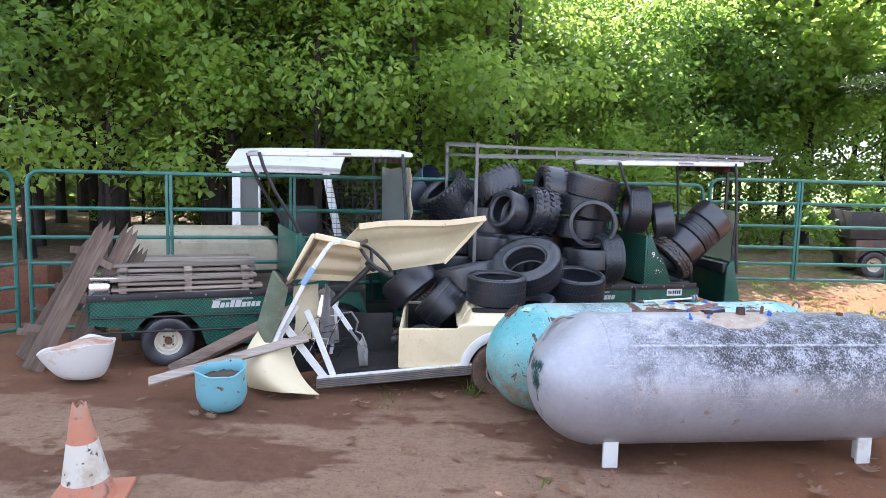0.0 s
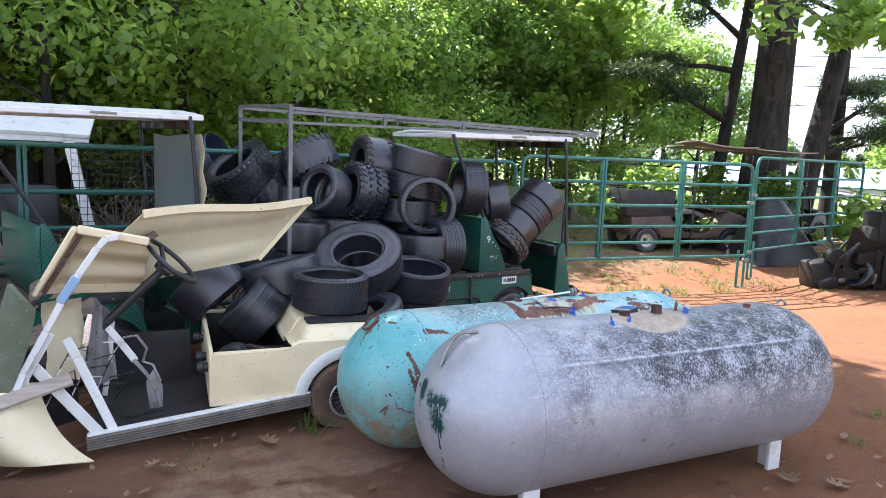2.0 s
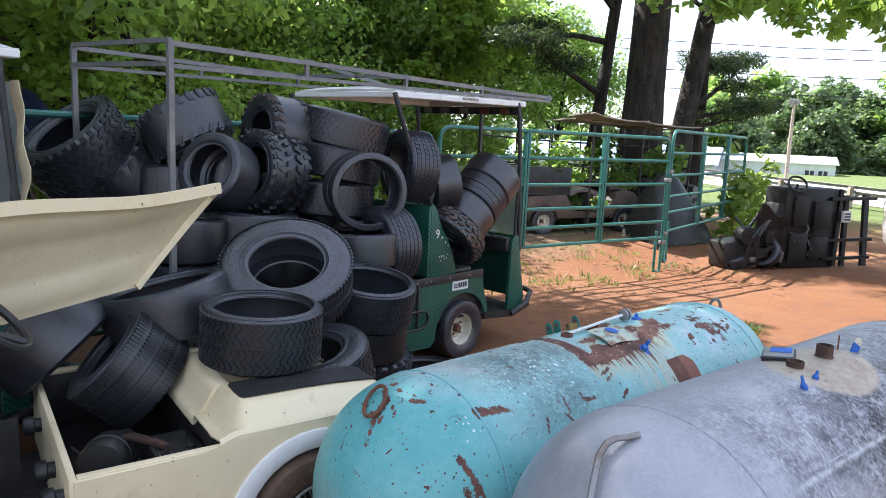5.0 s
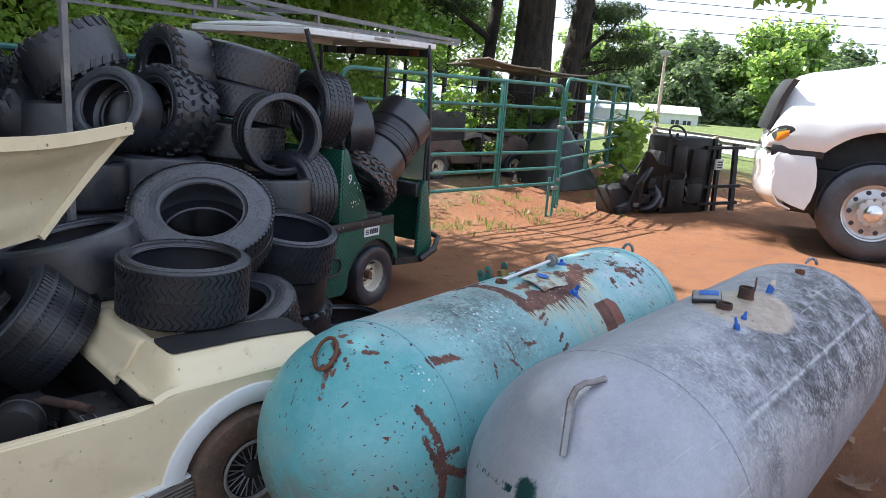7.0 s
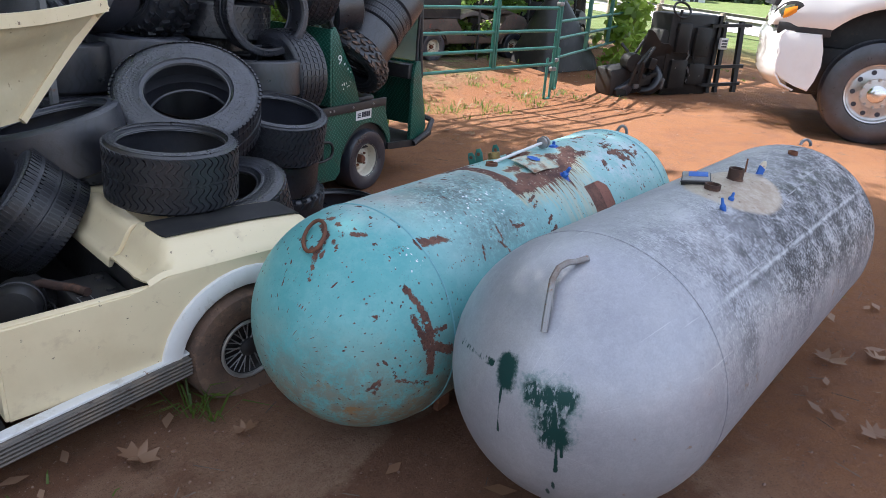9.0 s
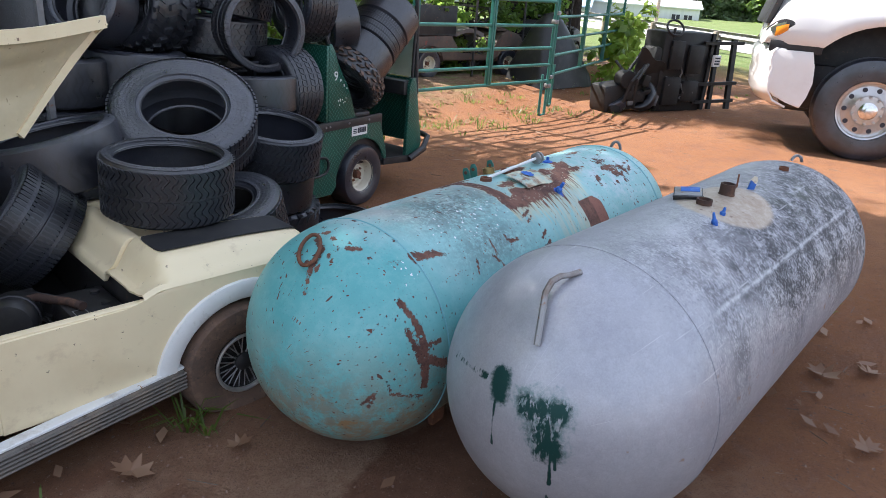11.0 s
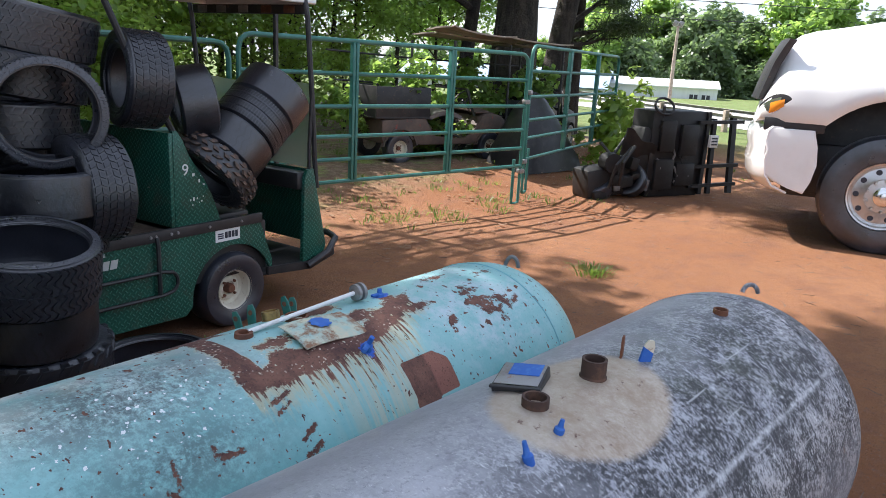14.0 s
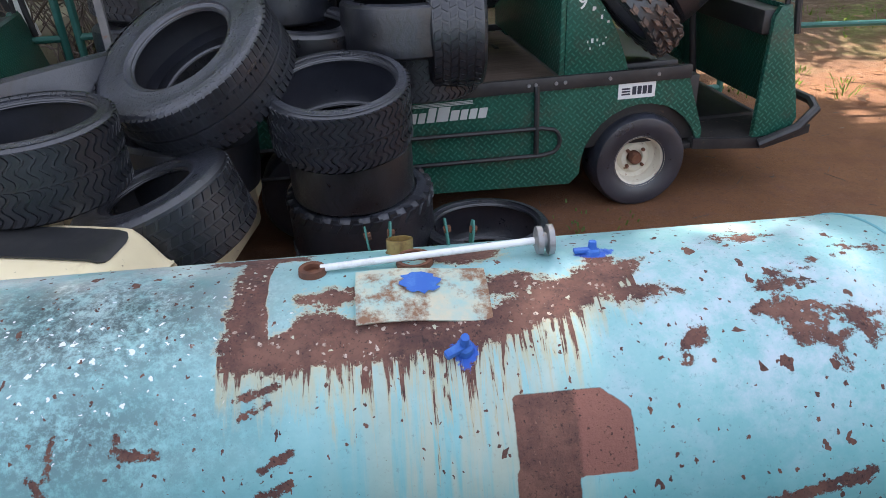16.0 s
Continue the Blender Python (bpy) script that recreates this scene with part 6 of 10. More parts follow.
tyre((1.405, 7.12, 1.208), (-0.12, -0.99, 0.01), 0.234, 0.22, 0.83, "rib")
tyre((1.885, 7.43, 1.34), (-0.99, -0.03, 0.06), 0.240, 0.22, 0.60, "turf")
tyre((2.21, 7.56, 1.22), (0.97, -0.16, 0.16), 0.20, 0.20, 0.60, "slick")
tyre((1.56, 7.13, 0.865), U - V * 0.1, 0.25, 0.22, 0.55, "turf")
# lower courses on the bed
tyre((1.375, 7.10, 0.872), (0.0, 0.02, 1.0), 0.250, 0.20, 0.80, "slick", "smooth black tyre with a flared wall")
tyre((1.40, 7.22, 0.675), (0.02, 0.0, 1.0), 0.245, 0.20, 0.60, "wave")
tyre((0.44, 7.36, 0.93), (0.0, 0.0, 1.0), 0.245, 0.24, 0.56, "slick")
tyre((0.44, 7.36, 0.70), (0.02, 0.0, 1.0), 0.25, 0.20, 0.56, "wave")
tyre((0.80, 7.32, 0.97), (0.05, 0.0, 1.0), 0.25, 0.21, 0.56, "slick")
tyre((0.82, 7.44, 0.72), (0.0, 0.03, 1.0), 0.25, 0.22, 0.56, "slick")
tyre((0.98, 7.10, 0.80), (0.1, -0.1, 1.0), 0.22, 0.20, 0.60, "slick", "grey dusty smooth tyre without rim")
tyre((0.10, 7.55, 0.72), (0.0, 0.0, 1.0), 0.26, 0.22, 0.56, "slick")
tyre((0.08, 7.62, 0.95), (0.1, 0.0, 1.0), 0.26, 0.22, 0.56, "turf")
tyre((0.98, 7.85, 1.0), (0.0, 0.1, 1.0), 0.27, 0.40, 0.56, "slick")
tyre((0.50, 7.85, 1.15), (0.0, 0.1, 1.0), 0.27, 0.30, 0.56, "slick")
tyre((1.45, 7.85, 0.95), (0.0, 0.0, 1.0), 0.27, 0.30, 0.56, "turf")
# heap in front of the cart
tyre((0.73, 6.59, 0.84), (-0.24, -0.49, 0.84), 0.325, 0.215, 0.56, "rib", "large road tyre leaning on the heap")
tyre((0.43, 6.08, 0.72), (0.02, -0.05, 1.0), 0.248, 0.24, 0.80, "wave", "low black tyre with wavy tread lying on the cart's deck")
tyre((1.20, 6.63, 0.675), (0.03, -0.20, 0.97), 0.25, 0.23, 0.82, "wave")
tyre((1.21, 6.67, 0.455), (0.02, -0.10, 1.0), 0.225, 0.20, 0.70, "slick")
tyre((1.22, 6.72, 0.225), (0.0, -0.05, 1.0), 0.285, 0.25, 0.62, "shoulder")
tyre((0.72, 6.19, 0.47), (-0.28, -0.10, 0.95), 0.262, 0.24, 0.52, "turf", "grey worn turf tyre lying tilted")
tyre((0.17, 6.62, 0.72), (-0.22, 0.10, 0.97), 0.285, 0.235, 0.80, "slick")
tyre((0.62, 6.60, 0.52), (0.1, 0.0, 1.0), 0.26, 0.22, 0.58, "slick")
tyre((-0.035, 6.40, 0.525), (-0.746, 0.074, 0.66), 0.226, 0.265, 0.52, "rib", "worn tyre with fine sipes propped in the open engine bay")
tyre((-0.33, 6.62, 0.645), (-0.66, 0.22, 0.72), 0.255, 0.25, 0.55, "slick")
tyre((1.69, 6.78, 0.075), (0.01, 0.04, 1.0), 0.25, 0.20, 0.82, "slick", "thin-walled black tyre lying on the clay")
# leaning stack on the seat
tyre(SEAT + SLANT * 0.195, SLANT, 0.218, 0.20, 0.66, "slick")
tyre(SEAT, SLANT, 0.215, 0.19, 0.66, "rib")
tyre(SEAT - SLANT * 0.195, SLANT, 0.215, 0.20, 0.66, "slick")
CAKED = simple("clay_caked_rubber", (0.035, 0.033, 0.033), 0.85, 0, [(30, 0.40, 0.62, (0.20, 0.125, 0.09)), (7, 0.5, 0.7, (0.10, 0.07, 0.055))], (90, 0.4, 0.003))
tyre(SEAT - SLANT * 0.37 + Vector((-0.02, -0.03, 0.0)), SLANT, 0.27, 0.13, 0.60, "knob", "narrow knobby tyre caked with red clay", CAKED)

# ---- wrecked cream golf cart ----
def golf_cart():
    th = thing("golf_cart", pose(-0.33, 5.545, 0.0, 0, 0, 2), "wrecked cream golf cart with an open engine bay and torn front", "golf cart")
    W = 1.14
    LIFT = 0.07

    def rise(p):
        return (p[0], p[1], p[2] + LIFT * p[0])

    # outer body sides with wheel arch, upper line stepping up to the deck
    def sill_line(x):
        t = min(1.0, max(0.0, (x - 0.40) / 0.12))
        return 0.47 + 0.012 * x + 0.035 * t * t * (3 - 2 * t) - 0.10 * max(0.0, x - 0.92) ** 1.3

    upper = [(x, sill_line(x) - LIFT * 0.5 * x) for x in (0.0, 0.38, 0.43, 0.47, 0.52, 0.70, 0.90, 1.02, 1.12, 1.17)]
    side = [(0.0, 0.165)] + upper + [(1.205, 0.40), (1.205, 0.30), (1.16, 0.20), (1.07, 0.16)] + arc(0.79, 0.12, 0.275, 8, 172, 14)[1:-1] + [(0.53, 0.155)]
    for y in (0.0, W - 0.012):
        bm = bmesh.new()
        prism(bm, [(x, z + LIFT * x * 0.5) for x, z in side], 0.012, Matrix.Translation((0, y, 0)), 0.004)
        part("body_side", bm, M["cream"], th)
    bm = bmesh.new()
    rows = []
    for a in range(0, 19):
        t = radians(172 - 164 * a / 18)
        row = []
        for rad, y in ((0.264, 0.006), (0.266, -0.010), (0.272, -0.014), (0.318, -0.012), (0.326, -0.009), (0.328, 0.002)):
            x, z = 0.79 + rad * math.cos(t), 0.12 + rad * math.sin(t)
            row.append((x, y, z + LIFT * x * 0.5))
        rows.append(row)
    sheet(bm, rows, 0.004)
    part("arch_lip", bm, M["white"], th, "chalky pale wheel arch band")
    # seat box front with rubber buffers
    bm = bmesh.new()
    box(bm, (-0.012, 0.004, 0.165), (0.012, W - 0.004, 0.475), 0.006)
    part("seat_box_front", bm, M["cream"], th)
    for y in (0.14, 0.36, 0.80):
        bm = bmesh.new()
        lathe(bm, [(0, -0.075), (0.030, -0.075), (0.038, -0.065), (0.038, -0.04), (0.028, -0.035), (0.028, -0.012), (0, -0.012)], 18, Matrix.Translation((0, y, 0.36)))
        part("rubber_buffer", bm, M["plastic"], th)
    # bay floor with the motor and batteries
    bm = bmesh.new()
    box(bm, (0.01, 0.012, 0.20), (0.52, W - 0.012, 0.215))
    part("bay_floor", bm, M["black"], th)
    bm = bmesh.new()
    box(bm, (0.475, 0.014, 0.215), (0.485, W - 0.014, 0.452), 0.002)
    box(bm, (0.02, W - 0.026, 0.215), (0.475, W - 0.014, 0.452), 0.002)
    box(bm, (0.016, 0.014, 0.215), (0.475, 0.020, 0.445), 0.002)
    part("bay_liner", bm, M["black"], th, "grimy black engine bay lining")
    bm = bmesh.new()
    box(bm, (0.29, 0.10, 0.215), (0.465, 0.44, 0.385), 0.010)
    for y in (0.16, 0.27, 0.38):
        lathe(bm, [(0, 0), (0.018, 0), (0.016, 0.010), (0, 0.011)], 10, Matrix.Translation((0.42, y, 0.384)) @ pose(0, 0, 0, 0, -90, 0))
    battery = part("battery", bm, M["plastic"], th, "black battery with worn markings")
    bm = bmesh.new()
    for x0, y0, x1, y1 in ((0.305, 0.15, 0.308, 0.27), (0.345, 0.15, 0.348, 0.27), (0.305, 0.15, 0.348, 0.153), (0.305, 0.267, 0.348, 0.27)):
        box(bm, (x0, y0, 0.384), (x1, y1, 0.3865), 0)
    part("label_frame", bm, M["steel"], battery)
    bm = bmesh.new()
    tube(bm, [(0.20, 0.50, 0.36), (0.255, 0.45, 0.385), (0.285, 0.40, 0.385), (0.318, 0.332, 0.395), (0.34, 0.26, 0.40)], 0.016, 10)
    part("exhaust_pipe", bm, DARK_RUST, th, "rusty bent pipe")
    bm = bmesh.new()
    lathe(bm, [(0, -0.12), (0.07, -0.12), (0.085, -0.10), (0.085, -0.03), (0.090, -0.028), (0.090, 0.0), (0.085, 0.002), (0.085, 0.08), (0.06, 0.09), (0.03, 0.12), (0, 0.12)], 28, pose(0.17, 0.46, 0.32, 0, 12, 70))
    part("motor", bm, M["plastic"], th, "black electric motor")
    rnd = random.Random(3)
    for i in range(16):
        p = Vector((rnd.uniform(0.08, 0.42), rnd.uniform(0.10, 0.6), 0.23))
        pts = [p + Vector((rnd.uniform(-0.12, 0.12), rnd.uniform(-0.12, 0.12), rnd.uniform(0, 0.10))) for _ in range(5)]
        bm = bmesh.new()
        tube(bm, pts, 0.006, 5)
        part("cable", bm, M["plastic"], th)
    for i in range(7):
        x, y = rnd.uniform(0.08, 0.38), rnd.uniform(0.08, 0.6)
        bm = bmesh.new()
        box(bm, (x, y, 0.21), (x + rnd.uniform(0.05, 0.12), y + rnd.uniform(0.05, 0.13), rnd.uniform(0.26, 0.36)), 0.008, pose(0, 0, 0, 0, 0, rnd.uniform(-6, 6)))
        part("engine_part", bm, M["rust"] if i % 2 else M["black"], th)
    # deck behind the bay: a sloped step up to broad shoulders round a sunk bag well, black step pads
    def ease(t):
        t = min(1.0, max(0.0, t))
        return t * t * (3 - 2 * t)

    def deck_top(x):
        return 0.475 + 0.105 * ease((x - 0.482) / 0.085) - 0.09 * max(0.0, x - 0.80) ** 1.6 - 0.10 * ease((x - 1.10) / 0.11)

    def shoulder(y_out, y_in):
        def f(u, v):
            x = 0.450 + 0.755 * u
            zs, zt = sill_line(x) + 0.002, deck_top(x)
            prof = ((0.0, zs - 0.006), (0.03, zs + 0.006), (0.14, zs + 0.35 * (zt - zs)), (0.26, zs + 0.78 * (zt - zs)), (0.36, zt - 0.004), (0.46, zt), (0.90, zt), (0.96, zt - 0.004), (0.99, zt - 0.016), (1.0, zt - 0.05 if x > 0.60 else zt - 0.017), (1.0, 0.34 if x > 0.60 else zt - 0.018))
            t = v * (len(prof) - 1)
            i = min(int(t), len(prof) - 2)
            w = t - i
            return (x, y_out + (y_in - y_out) * (prof[i][0] * (1 - w) + prof[i + 1][0] * w), prof[i][1] * (1 - w) + prof[i + 1][1] * w)
        return f
    for yo, yi in ((0.004, 0.345), (W - 0.004, W - 0.345)):
        bm = bmesh.new()
        sheet(bm, hgrid(40, 20, shoulder(yo, yi)), 0.008)
        part("rear_shoulder", bm, M["cream"], th)
    bm = bmesh.new()
    step = [(0.450, 0.430), (0.450, 0.455), (0.456, 0.466), (0.468, 0.474), (0.488, 0.484), (0.520, 0.548), (0.534, 0.568), (0.550, 0.576), (0.578, 0.576), (0.592, 0.570), (0.602, 0.552), (0.605, 0.34), (0.592, 0.34), (0.588, 0.550), (0.555, 0.556), (0.540, 0.540), (0.508, 0.474), (0.472, 0.456), (0.462, 0.430)]
    prism(bm, step, W - 0.35 * 2 - 0.006, Matrix.Translation((0, 0.353, 0)), 0.003)
    part("deck_ridge", bm, M["cream"], th)
    bm = bmesh.new()
    box(bm, (0.60, 0.33, 0.335), (1.18, W - 0.33, 0.355), 0.004)
    part("bag_well", bm, M["mat"], th, "dark sunk bag well")
    for y0 in (0.004, W - 0.040):
        bm = bmesh.new()
        prism(bm, [(0.012, 0.455), (0.460, 0.46), (0.460, 0.482), (0.012, 0.477)], 0.036, Matrix.Translation((0, y0, 0)), 0.006)
        part("bay_rim", bm, M["cream"], th)
    for s in (1, -1):
        bm = bmesh.new()
        def on_deck(u, w):
            corner = 0.012 * (abs(2 * w - 1) ** 6)
            x = 0.562 + corner + (0.565 - 2 * corner) * u
            y = 0.138 + 0.165 * w
            return (x, y if s > 0 else W - y, deck_top(x) + 0.0095)
        sheet(bm, hgrid(24, 10, on_deck), 0.005)
        pad = part("deck_pad", bm, M["plastic"], th, "black textured step pad")
        for x, y in ((0.60, 0.16), (1.09, 0.16), (1.09, 0.28), (0.60, 0.28)):
            bm = bmesh.new()
            lathe(bm, [(0, 0.0), (0.008, 0.0), (0.007, 0.004), (0, 0.005)], 10, Matrix.Translation((x, y if s > 0 else W - y, deck_top(x) + 0.0095)) @ pose(0, 0, 0, 0, -90, 0))
            part("pad_screw", bm, M["black"], pad)
    bm = bmesh.new()
    box(bm, (1.12, 0.02, 0.20), (1.195, W - 0.02, 0.455), 0.03)
    part("rear_panel", bm, M["cream"], th)
    # floor, mat and ridged sill
    bm = bmesh.new()
    box(bm, (-0.62, 0.02, 0.085), (0.0, W - 0.05, 0.11), 0.004, Matrix.Identity(4))
    bmesh.ops.transform(bm, matrix=pose(0, 0, 0.025, 0, -4, 0), verts=bm.verts)
    part("floor_mat", bm, M["mat"], th, "dark ribbed floor mat")
    bm = bmesh.new()
    p, q = Vector((-0.63, -0.10, 0.06)), Vector((0.56, 0.0, 0.165))
    bar(bm, p, q, 0.05, 0.075, bevel=0.006)
    ridged = simple("grimy_sill_metal", (0.13, 0.115, 0.10), 0.55, 0.25, [(10, 0.45, 0.7, (0.21, 0.165, 0.125)), (36, 0.58, 0.7, (0.07, 0.05, 0.04))], (60, 0.2, 0.002))
    sill = part("sill_strip", bm, ridged, th, "dark ridged sill strip")
    for k in range(5):
        o = Vector((0, -0.027, -0.028 + 0.014 * k))
        bm = bmesh.new()
        tube(bm, [p + o, q + o], 0.005, 5)
        part("ridge", bm, ridged, sill)
    bm = bmesh.new()
    bar(bm, p + Vector((0, 0.01, 0.042)), q + Vector((0, 0.01, 0.042)), 0.045, 0.012, bevel=0.003)
    part("sill_cap", bm, M["white"], th, "pale scuffed sill edge")
    # flat rear wheel with a wire-look cover
    muddy = simple("muddy_rubber", (0.13, 0.080, 0.055), 0.9, 0, [(5, 0.48, 0.66, (0.065, 0.05, 0.042)), (24, 0.5, 0.68, (0.19, 0.115, 0.075)), (60, 0.6, 0.7, (0.05, 0.04, 0.036))], (34, 0.7, 0.008))
    bm = bmesh.new()
    r, h = 0.235, 0.10
    prof = [(0.115, h * 0.8), (0.13, h * 0.9), (0.19, h * 1.05), (0.218, h), (0.233, h * 0.75), (r, h * 0.3)]
    lathe(bm, prof + [(a, -b) for a, b in prof[::-1]], 44)
    for v in bm.verts:
        if v.co.y < -0.15:
            f = (-0.15 - v.co.y)
            v.co.y = -0.15 - f * 0.35
            v.co.x *= 1 + f * 2.0
    wheel = part("wheel", bm, muddy, th)
    wheel.matrix_local = pose(0.79, 0.07, 0.155, 0, 0, 90) @ pose(0, 0, 0, 90, 0, 0)
    bm = bmesh.new()
    lathe(bm, [(0.118, -h * 0.92), (0.118, -h * 0.85), (0.108, -h * 0.86), (0.100, -h * 0.70), (0.04, -h * 0.62), (0.0, -h * 0.62)], 32)
    lathe(bm, [(0.035, -h * 0.7), (0.036, -h * 0.86), (0.02, -h * 0.95), (0, -h * 0.96)], 16)
    part("wheel_cover", bm, M["black"], wheel, "dark wire-look wheel cover")
    bm = bmesh.new()
    lathe(bm, [(0.118, -h * 0.90), (0.120, -h * 0.98), (0.114, -h * 1.0), (0.106, -h * 0.96), (0.105, -h * 0.88)], 40)
    part("trim_ring", bm, M["rim"], wheel, "dull polished trim ring")
    for i in range(28):
        a = 2 * math.pi * i / 28
        d = 0.18 if i % 2 else -0.18
        bm = bmesh.new()
        tube(bm, [(-h * 0.78, 0.035 * math.cos(a + d), 0.035 * math.sin(a + d)), (-h * 0.80, 0.106 * math.cos(a), 0.106 * math.sin(a))], 0.0028, 4)
        part("spoke", bm, M["rail"], wheel)
    # bent front frame
    def beam(name, pts, w, h2, mat, label=""):
        bm = bmesh.new()
        for a, b in zip(pts, pts[1:]):
            bar(bm, a, b, h2, w, up=(0, 1, 0.05), bevel=0.004)
        return part(name, bm, mat, th, label)
    beam("frame_bar", [(-0.90, -0.04, 0.51), (-0.56, -0.09, 0.09)], 0.014, 0.058, M["white"], "white bent frame bar")
    beam("frame_bar", [(-0.73, 0.03, 0.60), (-0.68, 0.01, 0.50), (-0.50, -0.07, 0.10)], 0.014, 0.048, M["white"])
    beam("frame_bar", [(-0.62, 0.16, 0.70), (-0.66, 0.14, 0.50), (-0.70, 0.12, 0.34)], 0.008, 0.040, M["alloy"], "thin bare metal strip")
    beam("frame_bar", [(-0.52, 0.20, 0.66), (-0.54, 0.22, 0.40), (-0.57, 0.24, 0.20)], 0.010, 0.03, M["white"])
    # pedal bracket: white arm, grey rod, slot in the mat
    beam("brake_pedal_arm", [(-0.56, 0.18, 0.64), (-0.47, 0.16, 0.52), (-0.40, 0.15, 0.42)], 0.012, 0.040, M["white"], "white pedal bracket")
    beam("pedal_rod", [(-0.41, 0.14, 0.43), (-0.34, 0.13, 0.34), (-0.29, 0.13, 0.24), (-0.27, 0.13, 0.15)], 0.016, 0.022, M["steel"])
    bm = bmesh.new()
    prism(bm, [(-0.33, 0.14), (-0.26, 0.14), (-0.26, 0.27), (-0.31, 0.37), (-0.35, 0.30)], 0.010, pose(0, 0.16, 0, 0, 0, 6), 0.003)
    part("pedal", bm, M["steel"], th)
    bm = bmesh.new()
    tube(bm, [(-0.46, 0.14, 0.56), (-0.39, 0.10, 0.58), (-0.34, 0.11, 0.50), (-0.36, 0.13, 0.42), (-0.31, 0.12, 0.40), (-0.27, 0.12, 0.30)], 0.008, 6)
    part("brake_cable", bm, M["steel"], th)
    bm = bmesh.new()
    box(bm, (-0.43, 0.09, 0.136), (-0.24, 0.17, 0.142), 0.002, pose(0, 0, 0, 0, -4, 8))
    part("pedal_slot", bm, M["black"], th)
    # crumpled bulkhead plates
    bm = bmesh.new()
    g = hgrid(8, 6, lambda u, v: (-0.86 + 0.20 * u + 0.02 * math.sin(v * 5), 0.10 + 0.18 * v + 0.02 * math.sin(u * 6), 0.34 + 0.40 * v + 0.03 * u))
    sheet(bm, g, 0.004)
    part("bulkhead_plate", bm, M["cream_dull"], th, "pale pierced bulkhead plate")
    bm = bmesh.new()
    g = hgrid(8, 6, lambda u, v: (-0.66 + 0.16 * u * (1 - 0.6 * v) + 0.06 * v, 0.12 + 0.10 * u + 0.02 * math.sin(u * 9), 0.30 + 0.50 * v - 0.10 * u * v))
    sheet(bm, g, 0.004)
    part("bulkhead_sheet", bm, M["steel"], th, "crumpled grey bulkhead sheet")
    bm = bmesh.new()
    g = hgrid(6, 6, lambda u, v: (-0.72 + 0.62 * u, 0.62 + 0.02 * math.sin(u * 7), 0.15 + 0.32 * v))
    sheet(bm, g, 0.006)
    part("far_side_skirt", bm, M["plastic"], th)
    for i in range(12):
        p = Vector((-0.86 + 0.022 * i, 0.04 + 0.012 * i, 0.18 + 0.06 * (i % 5)))
        bm = bmesh.new()
        tube(bm, [p, p + Vector((0.05, 0.03, 0.11 - 0.02 * (i % 3))), p + Vector((0.10 + 0.01 * i, -0.02, 0.12)), p + Vector((0.12, 0.05, 0.0))], 0.0045, 5)
        part("torn_wire", bm, M["plastic"] if i % 3 else M["white"], th)
    # steering column and wheel
    c = Vector((-0.24, 0.17, 0.947))
    bm = bmesh.new()
    tube(bm, [(-0.71, 0.18, 0.48), c], 0.024, 10)
    part("steering_column", bm, M["plastic"], th)
    n = Vector((0.68, -0.09, 0.73)).normalized()
    a, b = axes_for(n)
    bm = bmesh.new()
    tube(bm, [c + n * 0.05 + (a * math.cos(2 * math.pi * i / 30) + b * math.sin(2 * math.pi * i / 30)) * 0.168 for i in range(30)], 0.014, 8, closed=True)
    for k in (0.4, 2.5, 4.6):
        tube(bm, [c, c + n * 0.05 + (a * math.cos(k) + b * math.sin(k)) * 0.168], 0.013, 6)
    lathe(bm, [(0, -0.03), (0.05, -0.03), (0.055, 0.0), (0.04, 0.012), (0, 0.014)], 16, Matrix.Translation(c) @ n.to_track_quat("X", "Z").to_matrix().to_4x4())
    part("steering_wheel", bm, M["plastic"], th)
    # lifted front cowl: a pressed tray with a rolled rail along the top and one side
    TL, TR = Vector((-0.675, -0.05, 1.195)), Vector((-0.315, -0.06, 1.125))
    BL, BR = Vector((-0.865, 0.0, 0.84)), Vector((-0.40, 0.20, 0.80))
    bm = bmesh.new()
    rail = [TL + Vector((0.02, 0, -0.004)), TL.lerp(TR, 0.3) + Vector((0, 0, 0.004)), TL.lerp(TR, 0.7), TR]
    bar(bm, rail[0], rail[-1], 0.034, 0.045, up=(0, 0, 1), bevel=0.008)
    part("cowl_rail", bm, M["cream"], th, "rolled cream top rail")
    bm = bmesh.new()
    bar(bm, TL + Vector((0.012, 0, 0.006)), BL, 0.030, 0.05, up=(0, 1, 0), bevel=0.008)
    part("cowl_edge", bm, M["cream"], th)
    bm = bmesh.new()
    bar(bm, TL + Vector((0.045, 0.05, -0.02)), BL + Vector((0.035, 0.05, 0)), 0.022, 0.012, up=(0, 1, 0))
    part("cowl_lip", bm, M["dark_wood"], th, "grimy inner lip")
    bm = bmesh.new()
    def skin(u, v):
        top = TL.lerp(TR, u) + Vector((0.0, 0.03, -0.01))
        bot = BL.lerp(BR, u) + Vector((0.0, 0.03, 0))
        p = top.lerp(bot, v)
        deep = min(1, u * 7) * min(1, (1.0 - v) * 9 + 0.2) * min(1, v * 8)
        p += Vector((0.02, 0.07, 0.0)) * deep
        p += Vector((0, 0.020, 0.004)) * math.sin(v * 15.0 + 0.5) * min(1, u * 5)
        return p
    sheet(bm, hgrid(26, 30, skin), 0.005)
    part("cowl_skin", bm, M["cream_dull"], th)
